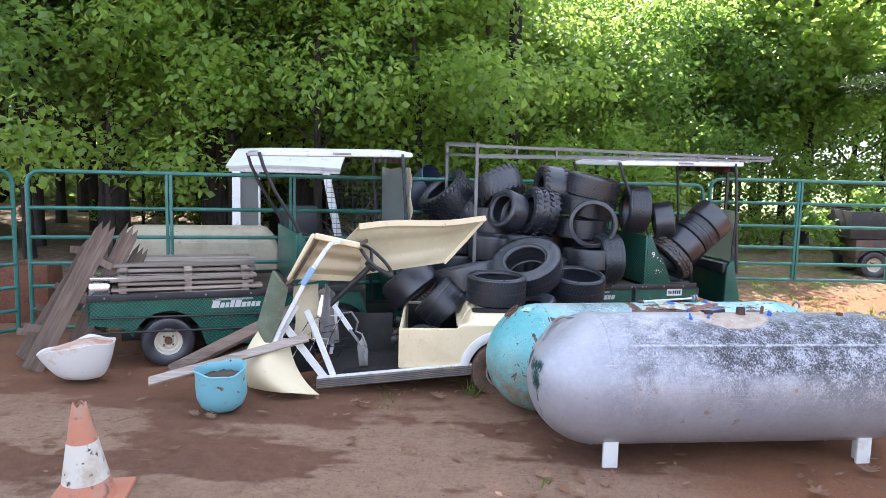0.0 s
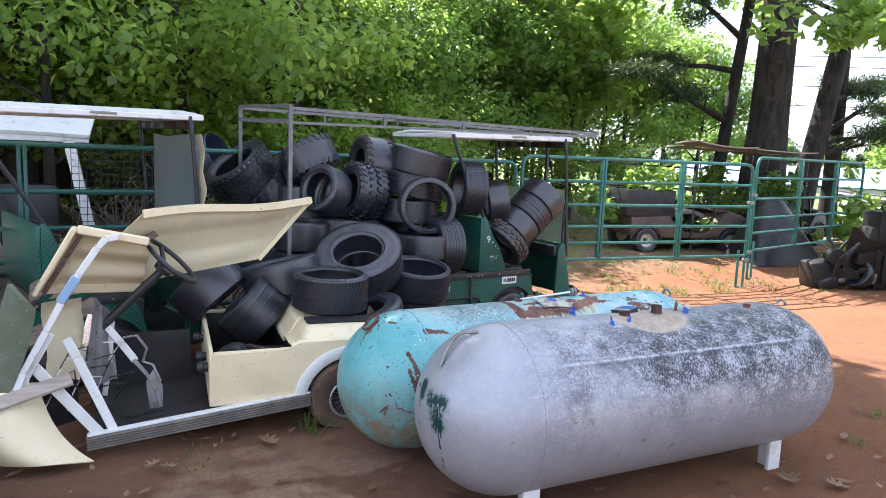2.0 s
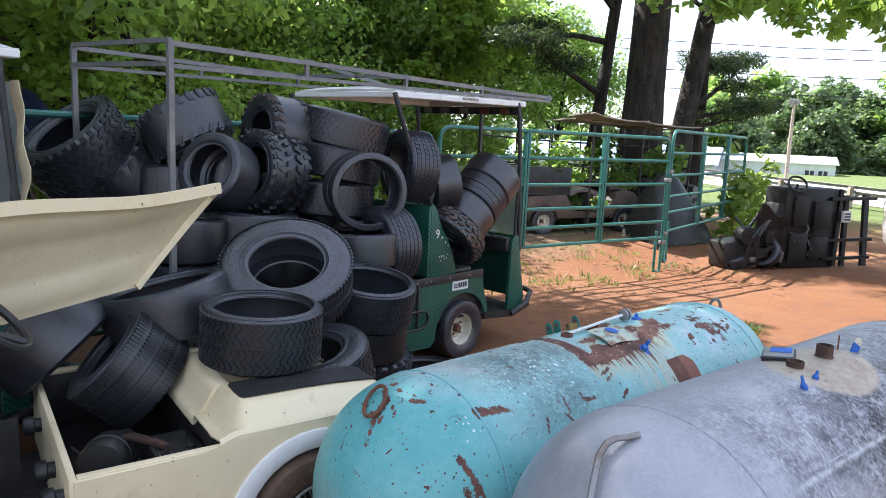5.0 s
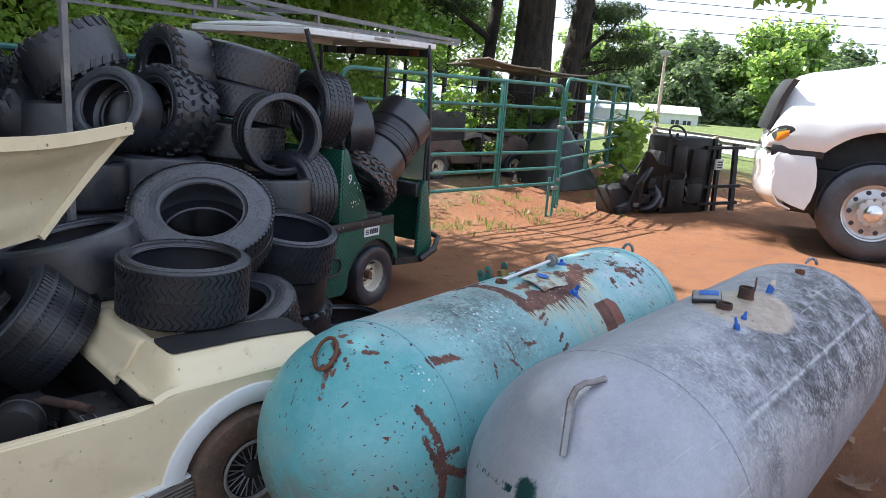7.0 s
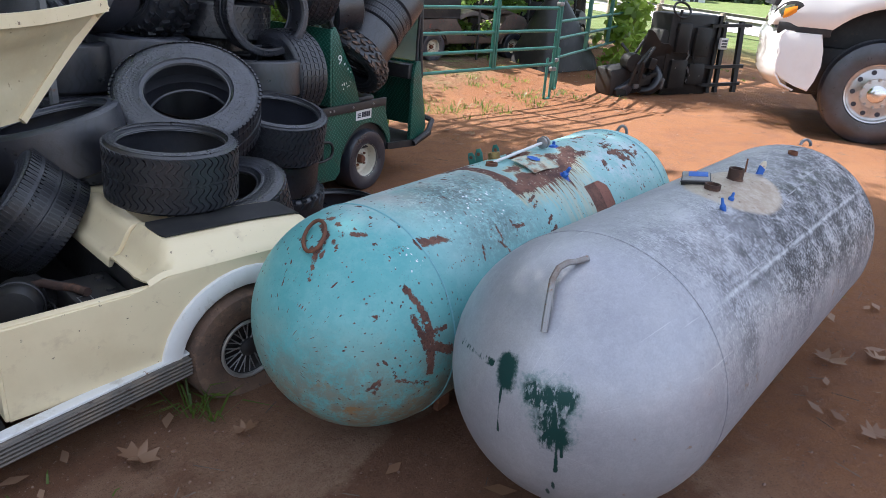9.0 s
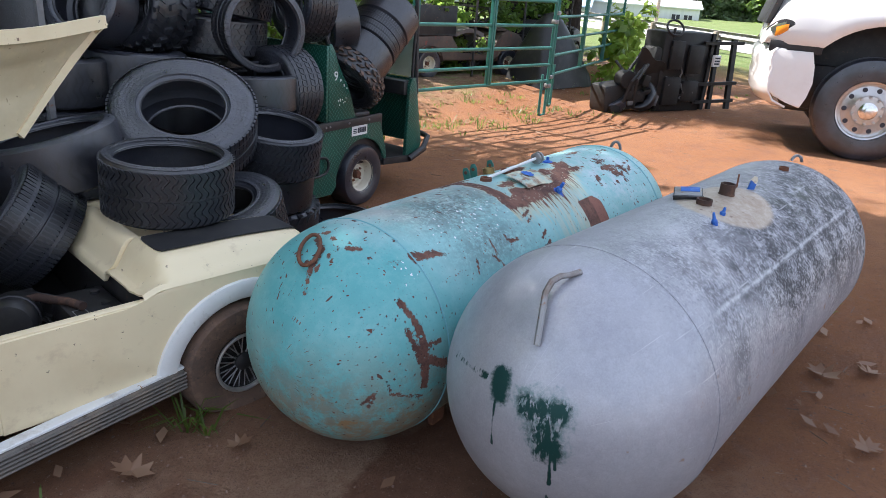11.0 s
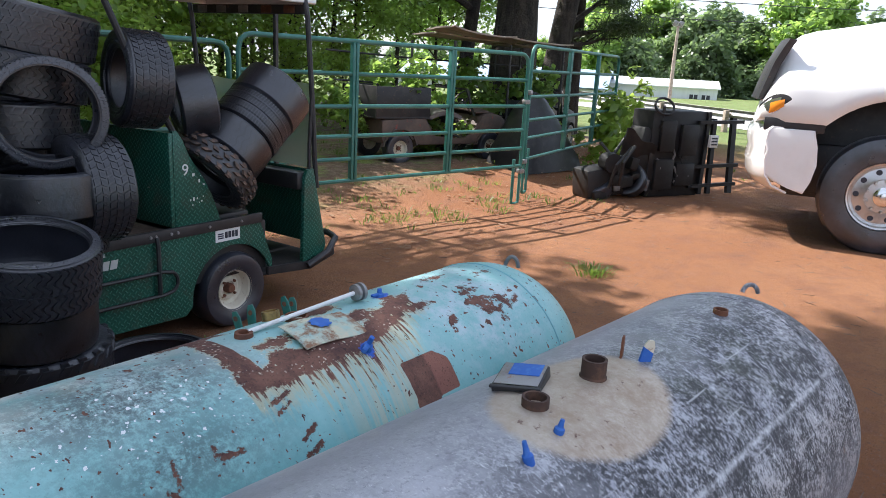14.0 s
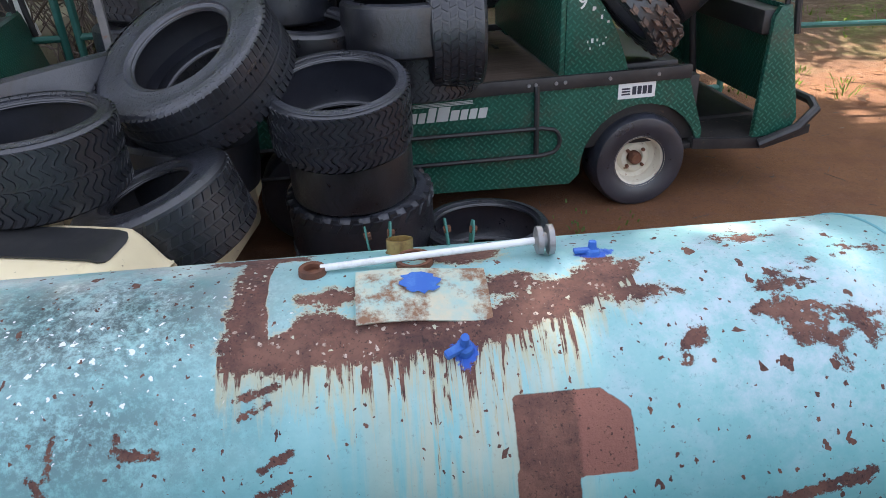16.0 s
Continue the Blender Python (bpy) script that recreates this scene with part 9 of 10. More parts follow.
# dense high woods that shade the carts
for i, (x, y) in enumerate(((-17, 14), (-13.2, 12.6), (-10.8, 15.4), (-9.3, 11.9), (-6.9, 14.6), (-5.9, 12.4), (-4.1, 16.6), (-2.9, 13.5), (-3.4, 18.4), (-4.6, 13.9), (-1.1, 17.3), (-6.4, 18.3), (-12, 18), (-2.7, 20.5), (-15, 21), (-9, 22), (-4, 24), (-20, 17), (-23, 22), (-17, 26), (-11.5, 27), (-6.5, 28), (-27, 19))):
    spots.append(("tall_a" if i % 2 else "tall_b", x, y, rt.uniform(0, 360), rt.uniform(0.9, 1.12)))
for x, y, s in ((-6.8, 11.4, 1.0), (-11, 11.5, 1.1), (-4.4, 13.6, 1.1), (-1.2, 14.4, 1.1), (-7.6, 13.0, 1.1), (1.6, 23.0, 1.2), (5.0, 25.0, 1.2), (-0.2, 16.4, 1.0),
                (0.5, 24.5, 1.4), (3.4, 24.0, 1.3), (6.6, 25.5, 1.4), (9.4, 25.0, 1.2), (2.4, 14.9, 0.72), (5.6, 17.0, 0.8), (7.2, 18.6, 0.85), (1.5, 28, 1.6), (5, 29.5, 1.7), (9, 30, 1.6), (12.5, 28, 1.2), (-3, 27, 1.8), (-13.5, 14.5, 1.3), (-16.5, 16.5, 1.3), (-10, 18, 1.4), (-14, 19, 1.5), (-5.5, 20.5, 1.5), (-8.2, 16.2, 1.3), (-2.2, 17.8, 1.4), (3.2, 15.6, 0.85), (4.8, 16.8, 0.9), (6.4, 17.8, 0.95), (10.6, 19.6, 0.95), (12.2, 21.0, 1.0), (13.6, 19.2, 0.8), (9.2, 22.6, 1.2), (11.8, 24.5, 1.3), (14.8, 22.6, 0.95)):
    spots.append(("under_a", x, y, rt.uniform(0, 360), s))
# understory trees in the lighter leaf colour, which stands in for sun on them
for x, y, s in ((-8.6, 10.6, 0.95), (-5.2, 10.9, 0.95), (-3.6, 11.7, 1.05), (-2.1, 11.2, 1.0), (-0.6, 11.9, 1.0), (0.6, 12.6, 1.0), (1.7, 14.2, 0.8), (7.9, 19.0, 1.1), (2.4, 19.8, 1.1), (9.6, 21.5, 1.05), (5.2, 21.2, 1.15), (0.4, 19.0, 1.1)):
    spots.append(("under_b", x, y, rt.uniform(0, 360), s))
for x, y, s in ((0.6, 11.6, 0.8), (1.7, 12.0, 0.85), (2.9, 12.9, 0.95), (4.4, 15.0, 0.9), (5.6, 15.8, 1.0), (7.4, 16.4, 1.0), (9.0, 16.6, 0.8), (-9.5, 13.4, 1.0), (-12, 14.6, 1.1), (-4.9, 15.3, 1.0), (-1.8, 16.4, 1.0), (-7.4, 16.9, 1.1)):
    spots.append(("shrub", x, y, rt.uniform(0, 360), s))
scatter({"tall_a": tall_a, "tall_b": tall_b, "under_a": under_a, "under_b": under_b, "shrub": shrub}, spots)


def deep_woods():
    """Far woods beyond the edge trees: trunks and dim foliage down to the litter floor."""
    rng = np.random.default_rng(77)
    cs, rs = [], []
    for i in range(620):
        x = rng.uniform(-46, 13)
        y = rng.uniform(27, 40) + (6 if x > 8 else 0)
        r = rng.uniform(0.9, 1.9)
        cs.append((x, y, (rng.uniform(0.2, 3.6) if i % 3 == 0 else rng.uniform(0.2, 10.5)) - 0.4))
        rs.append((r, r, r * 0.75))
    me = leaf_mesh("far_woods", cs, rs, 74000, 0.5, rng, M["leaf_dark"])
    tagged(new("far_woods", me), "dim dense foliage deep inside the woods", "woods", "", "stuff")
    bm = bmesh.new()
    for i in range(90):
        x, y = rng.uniform(-40, 6), rng.uniform(21, 36)
        r = rng.uniform(0.06, 0.17)
        tube(bm, [Vector((x, y, -0.6)), Vector((x + rng.normal() * 0.3, y, 6)), Vector((x + rng.normal() * 0.6, y, 13))], [r * 1.2, r, r * 0.5], 6, cap=False)
    tagged(link_mesh("far_trunks", bm, M["bark"]), "slim dark trunks deep inside the woods", "woods", "", "stuff")


deep_woods()

# tall slim hardwood, added so its high crown shades the open clay by the tanks
shade = make_tree("tree", "added tall slim hardwood with a narrow high crown for shade", 12, 13.0, 1.9, 0.58, 0.15, 1.1, 5200, 0.27, M["leaf"], nlimb=12)
shade.matrix_world = pose(1.0, 13.0, ground_z(1, 13))

# oak at the gate: high crown and boughs hanging over the panels
oak = make_tree("oak_tree", "oak with bright sunlit boughs hanging over the fence", 7, 8.4, 2.6, 0.36, 0.16, 0.85, 5200, 0.23, M["leaf"], group="trees at the gate",
                low=((-1.9, -1.2, 4.3, 0.8), (-1.2, -1.5, 3.8, 0.7), (-0.4, -1.4, 3.3, 0.7), (-1.5, -1.0, 3.2, 0.6), (-0.9, -1.3, 4.7, 0.8), (0.2, -1.1, 3.9, 0.7), (-2.2, -0.8, 5.2, 0.8), (0.7, -0.8, 3.2, 0.6), (0.6, -0.3, 4.4, 0.8), (-0.3, -0.4, 5.4, 0.9)))
oak.matrix_world = pose(8.5, 17.8, ground_z(0, 17.8))
for ch in oak.children:
    if ch.name.startswith("crown"):
        ch.data.materials[0] = M["leaf_bright"]


def pine(x, y, r0, height, lean, seed, label, boughs):
    rng = np.random.default_rng(seed)
    th = thing("pine_tree", pose(x, y, ground_z(x, y)), label, "pine tree", "trees at the gate")
    bm = bmesh.new()
    n = 12
    pts = [Vector((lean[0] * (i / n), lean[1] * (i / n), height * i / n - 0.2)) for i in range(n + 1)]
    tube(bm, pts, [r0 * (1.35 if i == 0 else 1.08 if i == 1 else 1 - 0.6 * i / n) for i in range(n + 1)], 16, cap=False)
    part("trunk", bm, M["bark"], th)
    for z, ang, L, rise in boughs:
        bm = bmesh.new()
        p = Vector((lean[0] * z / height, lean[1] * z / height, z))
        d = Vector((math.cos(radians(ang)), math.sin(radians(ang)), 0))
        pts = [p, p + d * L * 0.35 + Vector((0, 0, rise * 0.25 + 0.05)), p + d * L * 0.7 + Vector((0, 0, rise * 0.6)), p + d * L + Vector((0, 0, rise))]
        tube(bm, pts, [0.075, 0.055, 0.035, 0.012], 6, cap=False)
        tips = []
        for k in range(5):
            q = pts[1].lerp(pts[3], 0.2 + 0.18 * k)
            e = q + Vector((-d.y, d.x, 0)) * rng.uniform(-0.7, 0.7) + d * 0.25 + Vector((0, 0, rng.uniform(-0.15, 0.25)))
            tube(bm, [q, e], [0.02, 0.007], 4, cap=False)
            tips.append(e)
        part("bough", bm, M["bark"], th)
        if L > 1.0:
            cs = [(e.x, e.y, e.z) for e in tips] + [tuple(pts[3])]
            me = leaf_mesh("needles", cs, [(0.52, 0.52, 0.22)] * len(cs), 2000, 0.19, rng, M["needle"], 0.1, 0.6, "needle")
            nd = new("needle_foliage", me)
            nd.parent = th
    return th


pine(10.75, 13.5, 0.43, 16.0, (0.5, 0.3), 31, "thick old pine trunk with dark furrowed bark", ((5.0, 160, 3.4, 1.0), (6.0, 200, 3.0, 1.2), (4.4, 230, 2.4, 0.8), (6.5, 20, 3.0, 1.0), (7.5, 100, 3.0, 1.0), (8.5, 250, 3.0, 1.0), (8.0, 300, 3.0, 0.8), (5.6, 180, 4.4, 0.8), (6.5, 189, 4.6, 0.7), (7.1, 171, 4.2, 0.8), (6.1, 196, 3.6, 0.4)))
pine(11.75, 13.6, 0.26, 11.0, (2.6, 0.4), 32, "leaning pine beside the thick trunk", ((2.2, 5, 2.2, 1.3), (2.0, -10, 1.4, 0.4), (2.9, 20, 2.2, 0.7), (1.8, -30, 1.0, 0.3), (4.0, 250, 2.4, 0.8), (5.0, 330, 3.0, 1.0), (6.0, 60, 2.6, 1.0)))
pine(10.35, 14.6, 0.15, 12.0, (1.6, 0.2), 33, "slim leaning pine behind the thick trunk", ((2.5, 192, 2.6, 0.9), (3.6, 165, 2.0, 0.1), (4.3, 200, 2.4, 0.9), (5.5, 100, 2.0, 0.6), (6.5, 260, 2.0, 0.6)))
# broadleaf boughs hanging high over the gap and the truck
over = make_tree("oak_tree", "spreading oak whose leafy boughs hang over the yard", 9, 10.0, 4.6, 0.45, 0.2, 1.1, 8000, 0.22, M["leaf"], group="trees at the gate", nlimb=18,
                 low=((-3.4, -4.2, 3.75, 0.5), (-2.6, -4.8, 3.9, 0.55), (-1.8, -5.2, 3.8, 0.5), (-1.0, -5.4, 3.9, 0.6), (-3.9, -3.4, 3.8, 0.55), (-3.0, -3.2, 4.2, 0.7), (-0.2, -5.0, 4.0, 0.6), (-2.0, -3.8, 4.3, 0.8), (-4.4, -2.6, 4.0, 0.6)))
over.matrix_world = pose(13.4, 14.2, ground_z(0, 14.2))


def hanging_boughs(tree, clumps, leaves, size, material, seed, root):
    """Leafy side boughs, each on a limb of its own from the trunk."""
    rng = np.random.default_rng(seed)
    for x, y, z, r in clumps:
        bm = bmesh.new()
        tip = Vector((x, y, z))
        foot_pt = Vector((0, 0, root + 0.4 * (z - root)))
        mid = foot_pt.lerp(tip, 0.55) + Vector((0, 0, 0.5))
        tube(bm, [foot_pt, mid, tip.lerp(mid, 0.35), tip], [0.06, 0.04, 0.025, 0.008], 6, cap=False)
        bough = part("bough", bm, M["bark"], tree)
        cs = [(x + rng.normal() * r * 0.5, y + rng.normal() * r * 0.5, z + rng.normal() * r * 0.28) for _ in range(7)]
        leaf = new("foliage", leaf_mesh("foliage", cs, [(r * 0.55, r * 0.55, r * 0.36)] * 7, leaves, size, rng, material, 0.5))
        leaf.parent = bough


hanging_boughs(over, ((-3.5, -3.4, 3.95, 0.6), (-3.0, -4.1, 3.8, 0.6), (-2.4, -4.7, 3.75, 0.65), (-1.8, -5.3, 3.6, 0.6), (-1.1, -5.6, 3.6, 0.65), (-2.6, -3.5, 4.3, 0.7), (-1.9, -4.3, 4.2, 0.7), (-0.6, -4.9, 4.1, 0.7)), 330, 0.17, M["leaf_bright"], 91, 5.0)
hanging_boughs(oak, ((-2.0, -1.4, 3.9, 0.8), (-1.2, -1.7, 3.5, 0.75), (-0.4, -1.6, 3.2, 0.7), (0.3, -1.4, 3.7, 0.75), (-1.6, -1.2, 4.7, 0.85), (-0.6, -1.5, 4.4, 0.85), (0.5, -1.0, 4.7, 0.8), (-2.6, -1.0, 4.6, 0.8)), 560, 0.20, M["leaf_bright"], 92, 4.2)


def far_trees():
    rng = np.random.default_rng(44)
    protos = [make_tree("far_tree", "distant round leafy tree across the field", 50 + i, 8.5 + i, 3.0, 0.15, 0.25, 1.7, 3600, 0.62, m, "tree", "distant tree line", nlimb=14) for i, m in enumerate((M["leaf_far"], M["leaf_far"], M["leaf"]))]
    first = [True] * 3
    rr = random.Random(6)
    for row, (dist, n, s0) in enumerate(((70, 16, 0.72), (92, 18, 1.0), (125, 18, 1.5))):
        for i in range(n):
            a = radians(14 + 44 * (i + rr.uniform(-0.3, 0.3)) / (n - 1))
            k = rr.randrange(3)
            s = s0 * rr.uniform(0.75, 1.2) * (0.55 if a > radians(39) else 1.0)
            m = pose(-0.4 + dist * math.cos(a), 3.3 + dist * math.sin(a), -2.6, 0, 0, rr.uniform(0, 360))
            if first[k]:
                first[k] = False
                protos[k].matrix_world = m
                protos[k].scale = (s, s, s)
            else:
                c = copy_thing(protos[k], m)
                c.scale = (s, s, s)


far_trees()


def vines():
    rng = np.random.default_rng(61)
    pts, rad = [], []
    for i in range(60):
        t = rng.random()
        x = 9.7 + 2.3 * t + rng.normal() * 0.15
        y = 10.5 + 1.0 * t + rng.normal() * 0.2
        top = 1.75 * max(0.25, 1 - abs(t - 0.5) * 1.4)
        pts.append((x, y, rng.random() ** 0.8 * top))
        rad.append((0.2, 0.16, 0.16))
    me = leaf_mesh("vine", pts, rad, 850, 0.17, rng, M["leaf_bright"], 0.6)
    tagged(new("vine", me), "broad-leaved vine climbing the fence end", "vine", "", "stuff")
    pts, rad = [], []
    for i in range(40):
        pts.append((6.0 + 4.4 * rng.random(), 11.9 + 0.5 * rng.random(), 0.2 + 1.3 * rng.random()))
        rad.append((0.25, 0.2, 0.22))
    me = leaf_mesh("weeds", pts, rad, 3600, 0.11, rng, M["leaf"], 0.4)
    tagged(new("weeds", me), "tall weeds behind the derelict carts", "weeds", "", "stuff")


vines()

# ---- small things in the yard ----
def board_stack():
    """Weathered boards lying across the far cart's bed."""
    base = place(-1.156, 6.58, 22, -0.03)
    rnd = random.Random(4)
    k = 0
    for layer in range(6):
        for j in range(6):
            if layer > 3 and j in (0, 5):
                continue
            L = 1.15 + rnd.uniform(-0.08, 0.1)
            bm = bmesh.new()
            y = 0.02 + 0.165 * j + rnd.uniform(-0.012, 0.012)
            z = 0.606 + 0.045 * layer
            box(bm, (-L / 2, 0, 0), (L / 2, 0.13 + rnd.uniform(-0.02, 0.015), 0.026), 0.003, pose(-1.16 + rnd.uniform(-0.04, 0.04), y, z, 0, rnd.uniform(-0.8, 0.8), rnd.uniform(-1.5, 1.5)))
            solo("board", bm, M["wood"], "grey weathered board stacked on the cart bed", "board", "stacked boards", base, smooth=False)
        for x in (-1.66, -1.14, -0.66):
            if layer > 4:
                break
            bm = bmesh.new()
            box(bm, (x - 0.03, 0.03, 0.633 + 0.045 * layer), (x + 0.03, 1.05, 0.650 + 0.045 * layer), 0.002)
            solo("batten", bm, M["wood"], "thin batten between stacked boards", "batten", "stacked boards", base, smooth=False)
    bm = bmesh.new()
    box(bm, (-1.93, 0.1, 0.602), (-1.76, 1.0, 0.72), 0.02)
    solo("metal_box", bm, M["alloy"], "pale sheet metal box at the cart's end", "box", m=base)


board_stack()


def leaning_planks():
    rnd = random.Random(9)
    for (x0, y0), (x1, y1, z1), w, mat, lab in (
            (((-3.35, 5.72)), (-2.86, 6.12, 1.20), 0.16, "dark_wood", "split brown plank leaning on the cart"),
            (((-3.50, 5.95)), (-3.08, 6.28, 1.02), 0.15, "dark_wood", "dark rotten plank leaning on the cart"),
            (((-3.18, 5.95)), (-2.72, 6.25, 1.16), 0.14, "dark_wood", "weathered plank leaning on the cart"),
            (((-3.62, 6.05)), (-3.30, 6.42, 0.74), 0.15, "dark_wood", "short dark plank leaning on the fence"),
            (((-3.12, 6.05)), (-2.66, 6.32, 0.98), 0.12, "dark_wood", "narrow dark plank leaning on the cart")):
        p, q = Vector((x0, y0, 0.0)), Vector((x1, y1, z1))
        d = (q - p)
        L = d.length
        d.normalize()
        s = Vector((0.75, 0.35, -0.25))
        s = (s - d * s.dot(d)).normalized()
        n = d.cross(s)
        m = Matrix.Translation(p) @ Matrix((d, s, n)).transposed().to_4x4()
        bm = bmesh.new()
        out = [(0, -w / 2), (0, w / 2)]
        for i in range(7):
            out.append((L * 0.94 + (0.08 if i % 2 else -0.04) * rnd.uniform(0.5, 1.2), w / 2 - w * i / 6))
        prism(bm, [(a, b) for a, b in out], 0.035, pose(0, 0, 0, 90, 0, 0), 0.003)
        th = solo("plank", bm, M[mat], lab, "plank", "leaning planks", m, smooth=False)
        for i in range(3):
            bm = bmesh.new()
            t = L * (0.25 + 0.25 * i)
            box(bm, (t - 0.03, -0.10, 0.004), (t + 0.03, 0.10 + 0.06 * (i % 2), 0.03), 0.003, pose(0, 0, 0, 0, 0, rnd.uniform(-20, 20)))
            part("cross_slat", bm, M[mat], th, smooth=False)
    # two rough boards between the cart and the wreck
    for p, q, w in (((-2.22, 5.75, 0.02), (-1.00, 6.30, 0.62), 0.13), ((-1.85, 6.0, 0.02), (-0.95, 6.35, 0.45), 0.12), ((-2.0, 5.9, 0.01), (-1.15, 6.2, 0.35), 0.07)):
        bm = bmesh.new()
        bar(bm, p, q, w, 0.035, up=(-0.3, -0.6, 0.7), bevel=0.004)
        solo("rough_board", bm, M["dark_wood"], "dark rough board propped between the carts", "board", "rough boards")
    bm = bmesh.new()
    bar(bm, (-2.12, 5.12, 0.13), (-1.02, 5.42, 0.42), 0.085, 0.020, up=(0.05, -0.5, 0.9), bevel=0.003)
    solo("long_slat", bm, M["wood"], "long pale slat resting on the teal pot", "slat")


leaning_planks()


def teal_pot():
    th = thing("pot", pose(-1.53, 4.98, -0.005, 4, -3, 20), "chipped teal enamel pot half full of soil", "pot")
    bm = bmesh.new()
    prof = [(0.0, 0.0), (0.09, 0.005), (0.145, 0.045), (0.172, 0.11), (0.175, 0.20), (0.172, 0.30), (0.178, 0.305), (0.170, 0.31), (0.162, 0.30), (0.16, 0.22), (0.0, 0.22)]
    lathe(bm, prof, 40, pose(0, 0, 0, 0, -90, 0))
    for v in bm.verts:
        a = math.atan2(v.co.y, v.co.x)
        if v.co.z > 0.25:
            v.co.z += 0.014 * math.sin(a * 2 + 1.0) + 0.004 * math.sin(a * 7)
    part("bowl", bm, M["teal"], th)
    bm = bmesh.new()
    sheet(bm, hgrid(10, 10, lambda u, v: (0.155 * (2 * u - 1) * math.sqrt(max(0, 1 - 0.5 * (2 * v - 1) ** 2)), 0.155 * (2 * v - 1) * math.sqrt(max(0, 1 - 0.5 * (2 * u - 1) ** 2)), 0.232 + 0.02 * noise.noise((u * 6, v * 6, 3)))))
    part("soil", bm, M["dark_wood"], th, "dark soil and debris")


teal_pot()


def white_tub():
    th = thing("fibreglass_tub", pose(-2.83, 5.55, -0.005, 0, 0, 8), "broken white tub stained with red clay", "tub")
    bm = bmesh.new()
    def skin(u, v):
        a = 2 * math.pi * u
        r = 0.40 + 0.60 * v ** 0.55
        x, y = 0.255 * r * math.cos(a), 0.19 * r * math.sin(a)
        z = 0.02 + 0.30 * v ** 1.25
        # tipped towards the viewer's side, with a torn pointed rim on one end
        if math.cos(a) < 0:
            x *= 1 + 0.22 * (-math.cos(a)) * v
            z -= 0.09 * (-math.cos(a)) * v
        return (x, y - 0.05 * v, z + 0.01 * math.sin(5 * a) * v)
    sheet(bm, hgrid(44, 14, skin), 0.006)
    white = simple("stained_white_shell", (0.78, 0.76, 0.72), 0.42, 0, [(3, 0.62, 0.72, (0.58, 0.36, 0.25)), (12, 0.60, 0.72, (0.55, 0.46, 0.38))])
    part("shell", bm, white, th)
    bm = bmesh.new()
    g = hgrid(18, 4, lambda u, v: ((0.245 * math.cos(2 * math.pi * u)) * (1 - 0.97 * v) * (1.18 if math.cos(2 * math.pi * u) < 0 else 1), (0.185 * math.sin(2 * math.pi * u)) * (1 - 0.97 * v) - 0.05, 0.305 + 0.02 * v - (0.08 * -math.cos(2 * math.pi * u) * (1 - v) if math.cos(2 * math.pi * u) < 0 else 0)))
    sheet(bm, g, 0.004)
    part("lid", bm, simple("clay_stained_lid", (0.66, 0.55, 0.47), 0.6, 0, [(5, 0.42, 0.6, (0.48, 0.25, 0.16)), (16, 0.55, 0.7, (0.36, 0.20, 0.14))]), th, "flat top stained with red clay")


white_tub()


def traffic_cone():
    th = thing("traffic_cone", pose(-1.745, 3.55, 0.0, 3, -2, 10) @ Matrix.Scale(1.12, 4), "faded old traffic cone with a dirty white band", "traffic cone")
    bm = bmesh.new()
    box(bm, (-0.17, -0.17, 0.0), (0.17, 0.17, 0.03), 0.015)
    part("base", bm, M["cone"], th)
    def ringed(z0, z1, r0, r1, name, mat, jag=0.0):
        bm = bmesh.new()
        lathe(bm, [(r0, z0), (r0 + (r1 - r0) * 0.5, (z0 + z1) / 2), (r1, z1), (r1 - 0.006, z1), (r0 - 0.006, z0)], 30, pose(0, 0, 0, 0, -90, 0))
        if jag:
            for v in bm.verts:
                if v.co.z > z1 - 0.01:
                    v.co.z += jag * math.sin(5 * math.atan2(v.co.y, v.co.x))
        part(name, bm, mat, th)
    ringed(0.025, 0.12, 0.125, 0.098, "lower_cone", M["cone"])
    ringed(0.12, 0.30, 0.100, 0.066, "white_band", M["cone_white"])
    ringed(0.30, 0.47, 0.064, 0.030, "upper_cone", M["cone"], 0.008)


traffic_cone()


def oak_leaf(bm, c, size, turn, curl, rnd):
    pts = [(0, -0.5), (0.10, -0.30), (0.32, -0.28), (0.16, -0.08), (0.42, 0.06), (0.18, 0.14), (0.28, 0.36), (0.08, 0.34), (0, 0.55)]
    outline = pts + [(-x, y) for x, y in pts[-2:0:-1]]
    m = Matrix.Translation(c) @ pose(0, 0, 0, rnd.uniform(-14, 14), rnd.uniform(-14, 14), turn)
    mid = bm.verts.new(m @ Vector((0, 0.05 * size, 0.012)))
    vs = [bm.verts.new(m @ Vector((x * size, y * size, 0.012 + curl * size * (x * x * 2 + y * y * 0.6)))) for x, y in outline]
    for i in range(len(vs)):
        bm.faces.new((mid, vs[i], vs[(i + 1) % len(vs)]))


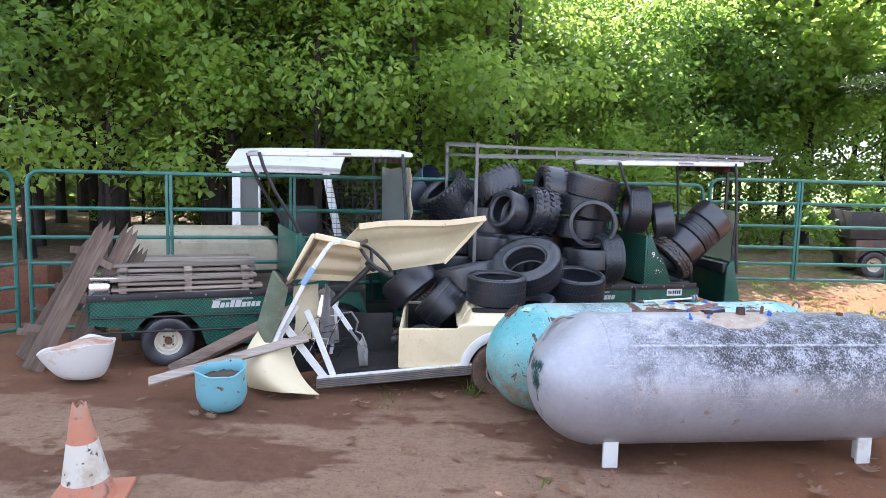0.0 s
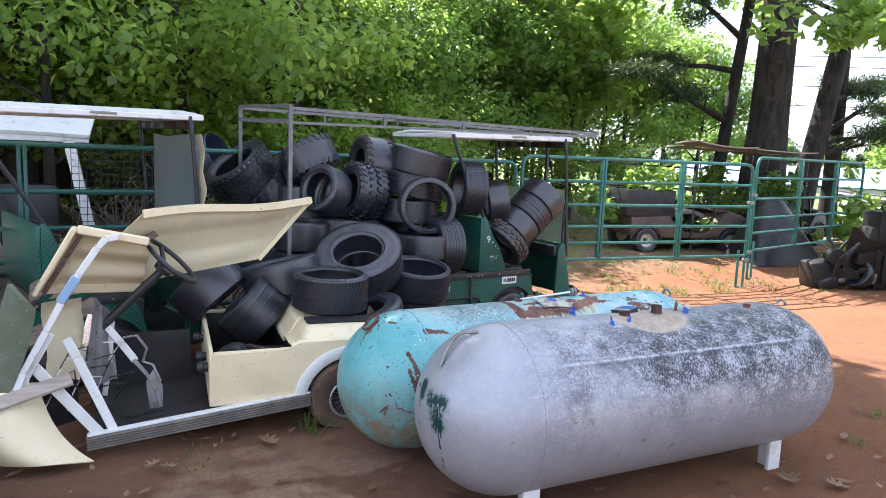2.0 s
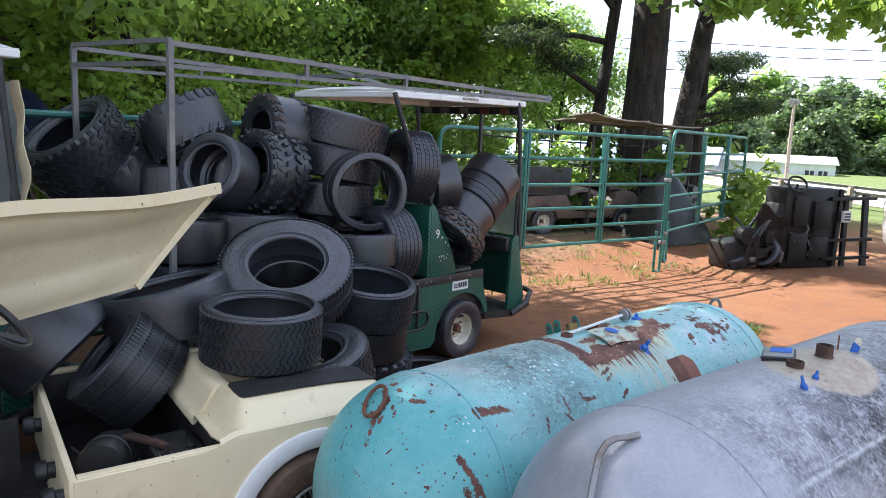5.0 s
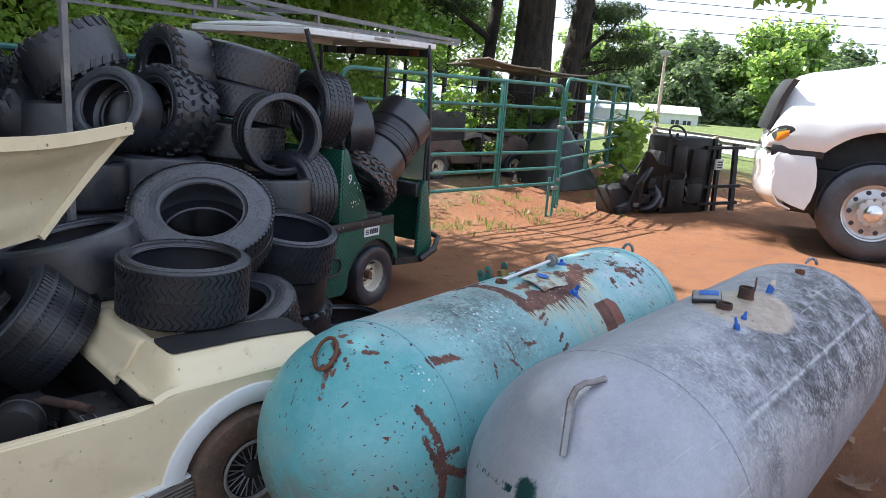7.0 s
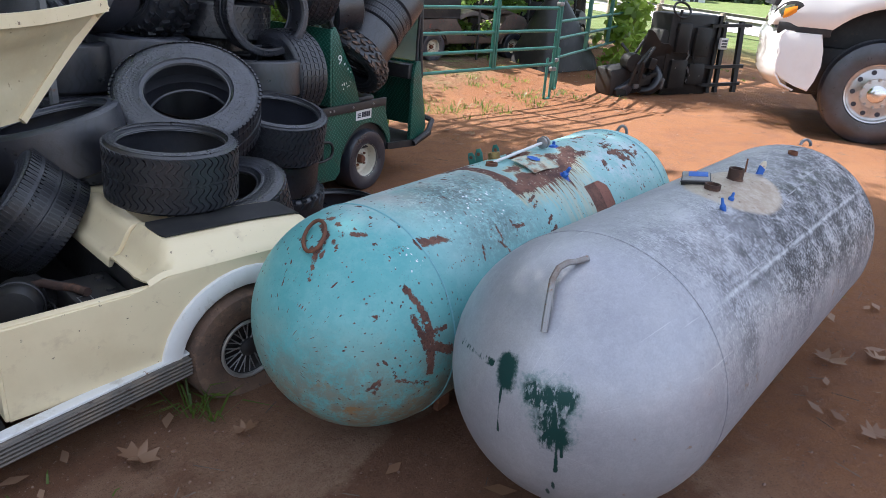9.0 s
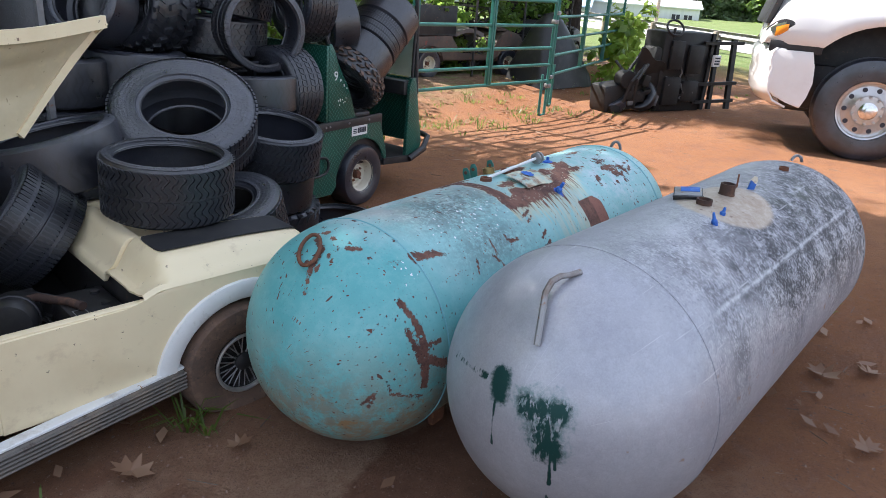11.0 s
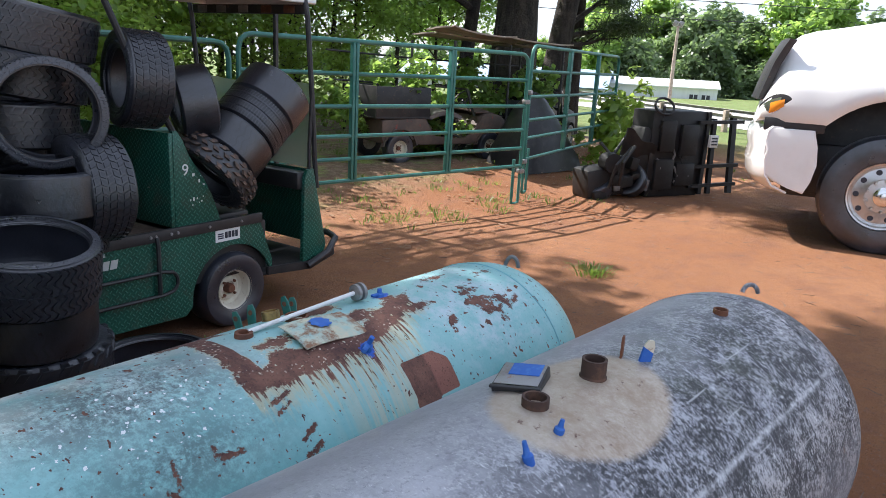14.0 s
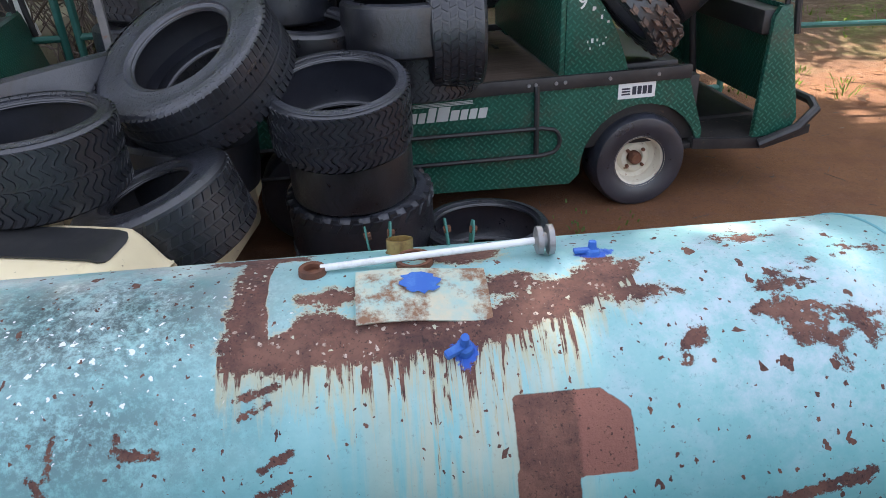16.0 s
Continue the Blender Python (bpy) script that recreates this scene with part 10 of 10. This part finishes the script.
def fallen_leaves():
    rnd = random.Random(14)
    for x, y, s in ((-0.03, 5.37, 0.15), (2.56, 4.22, 0.17), (0.30, 5.30, 0.10), (2.10, 3.9, 0.13), (-0.55, 5.15, 0.12), (-0.62, 5.2, 0.10), (-1.55, 4.78, 0.11), (-1.68, 4.82, 0.10), (0.62, 4.0, 0.12), (2.75, 4.1, 0.14)):
        bm = bmesh.new()
        oak_leaf(bm, (x, y, ground_z(x, y) + 0.008), s, rnd.uniform(0, 360), 0.5, rnd)
        solo("fallen_leaf", bm, M["dead_leaf"], "dry tan oak leaf curled on the clay", "leaf", "fallen leaves")
    bm = bmesh.new()
    for i in range(700):
        if i % 3:
            x, y = rnd.uniform(3.2, 9.5), rnd.uniform(8.0, 11.5)
        else:
            x, y = rnd.uniform(-3.5, 3.4), rnd.uniform(3.2, 6.4)
        s = rnd.uniform(0.02, 0.06)
        a = rnd.uniform(0, 6.28)
        z = ground_z(x, y) + 0.018
        bm.faces.new([bm.verts.new((x + s * math.cos(a + k) * w, y + s * math.sin(a + k) * w, z + rnd.uniform(-0.004, 0.010))) for k, w in ((0, 1), (1.9, 0.45), (3.14, 1), (5.0, 0.45))])
    solo("leaf_litter", bm, M["dead_leaf"], "scattered bits of dry leaf and bark", "leaf litter", kind="stuff")
    bm = bmesh.new()
    for i in range(620):
        x, y = rnd.uniform(-3.2, 9.0), rnd.uniform(3.0, 9.4)
        L = rnd.uniform(0.02, 0.11)
        a = rnd.uniform(0, 6.28)
        z = ground_z(x, y) + 0.016
        tube(bm, [(x, y, z), (x + L * math.cos(a), y + L * math.sin(a), z + 0.003)], 0.0018, 3, cap=False)
    solo("twig_litter", bm, M["twig"], "scattered small twigs and pine straw", "twigs", kind="stuff")
    verts, faces = [], []
    for i in range(6000):
        x, y = (rnd.uniform(-4, 9.0), rnd.uniform(1.5, 9.2)) if i < 2200 else (rnd.uniform(-1.2, 5.0), rnd.uniform(3.2, 7.0))
        r = rnd.uniform(0.002, 0.0075) * (1.7 if rnd.random() < 0.05 else 1)
        z = ground_z(x, y) + 0.006
        k = len(verts)
        a = rnd.uniform(0, 6.28)
        for t in range(4):
            q = r * rnd.uniform(0.6, 1.2)
            verts.append((x + q * math.cos(a + t * 1.57), y + q * math.sin(a + t * 1.57), z + r * rnd.uniform(-0.2, 0.3)))
        verts.append((x + 0.2 * r, y, z + r * rnd.uniform(0.5, 0.9)))
        faces += [(k, k + 1, k + 4), (k + 1, k + 2, k + 4), (k + 2, k + 3, k + 4), (k + 3, k, k + 4)]
    me = bpy.data.meshes.new("grit")
    me.from_pydata(verts, [], faces)
    me.materials.append(simple("clay_grit", (0.17, 0.09, 0.06), 0.9, 0, [(30, 0.45, 0.6, (0.30, 0.19, 0.14))]))
    tagged(new("grit", me), "loose clay crumbs and gravel", "grit", "", "stuff")


fallen_leaves()


def grass_tuft(bm, x, y, n, h, rnd, spread=0.05):
    for i in range(n):
        a = rnd.uniform(0, 6.28)
        r = rnd.uniform(0, spread)
        bx, by = x + r * math.cos(a), y + r * math.sin(a)
        L = h * rnd.uniform(0.5, 1.1)
        o = rnd.uniform(0.5, 1.15) * L
        w = rnd.uniform(0.003, 0.006)
        z = ground_z(x, y)
        p0, p1, p2 = Vector((bx, by, z)), Vector((bx + o * 0.4 * math.cos(a), by + o * 0.4 * math.sin(a), z + L * 0.48)), Vector((bx + o * math.cos(a), by + o * math.sin(a), z + L * 0.50))
        s = Vector((-math.sin(a), math.cos(a), 0)) * w
        v = [bm.verts.new(q) for q in (p0 - s, p0 + s, p1 + s * 0.8, p1 - s * 0.8)]
        t = bm.verts.new(p2)
        bm.faces.new(v)
        bm.faces.new((v[3], v[2], t))


def weeds():
    rnd = random.Random(17)
    for x, y, n, h, sp in ((0.21, 5.52, 18, 0.20, 0.05), (0.25, 5.44, 8, 0.24, 0.03), (5.1, 6.95, 160, 0.12, 0.16), (4.0, 4.9, 40, 0.06, 0.12), (3.4, 4.55, 24, 0.05, 0.1), (-0.35, 5.25, 24, 0.05, 0.2), (0.6, 3.9, 12, 0.05, 0.08), (2.1, 7.05, 60, 0.03, 0.35)):
        bm = bmesh.new()
        grass_tuft(bm, x, y, n, h, rnd, sp)
        solo("grass_tuft", bm, M["grass"], "small tuft of green grass in the clay", "grass", "grass tufts", kind="stuff")
    bm = bmesh.new()
    for i in range(900):
        x = rnd.uniform(3.0, 13.0)
        y = rnd.uniform(9.4, 16.0) if rnd.random() < 0.85 else rnd.uniform(8.9, 9.6)
        if noise.noise((x * 0.8, y * 0.8, 2)) < -0.05:
            continue
        grass_tuft(bm, x, y, 9, rnd.uniform(0.05, 0.16), rnd, 0.10)
    solo("weedy_grass", bm, M["grass"], "patchy weeds and grass beyond the gate", "grass", kind="stuff")


weeds()
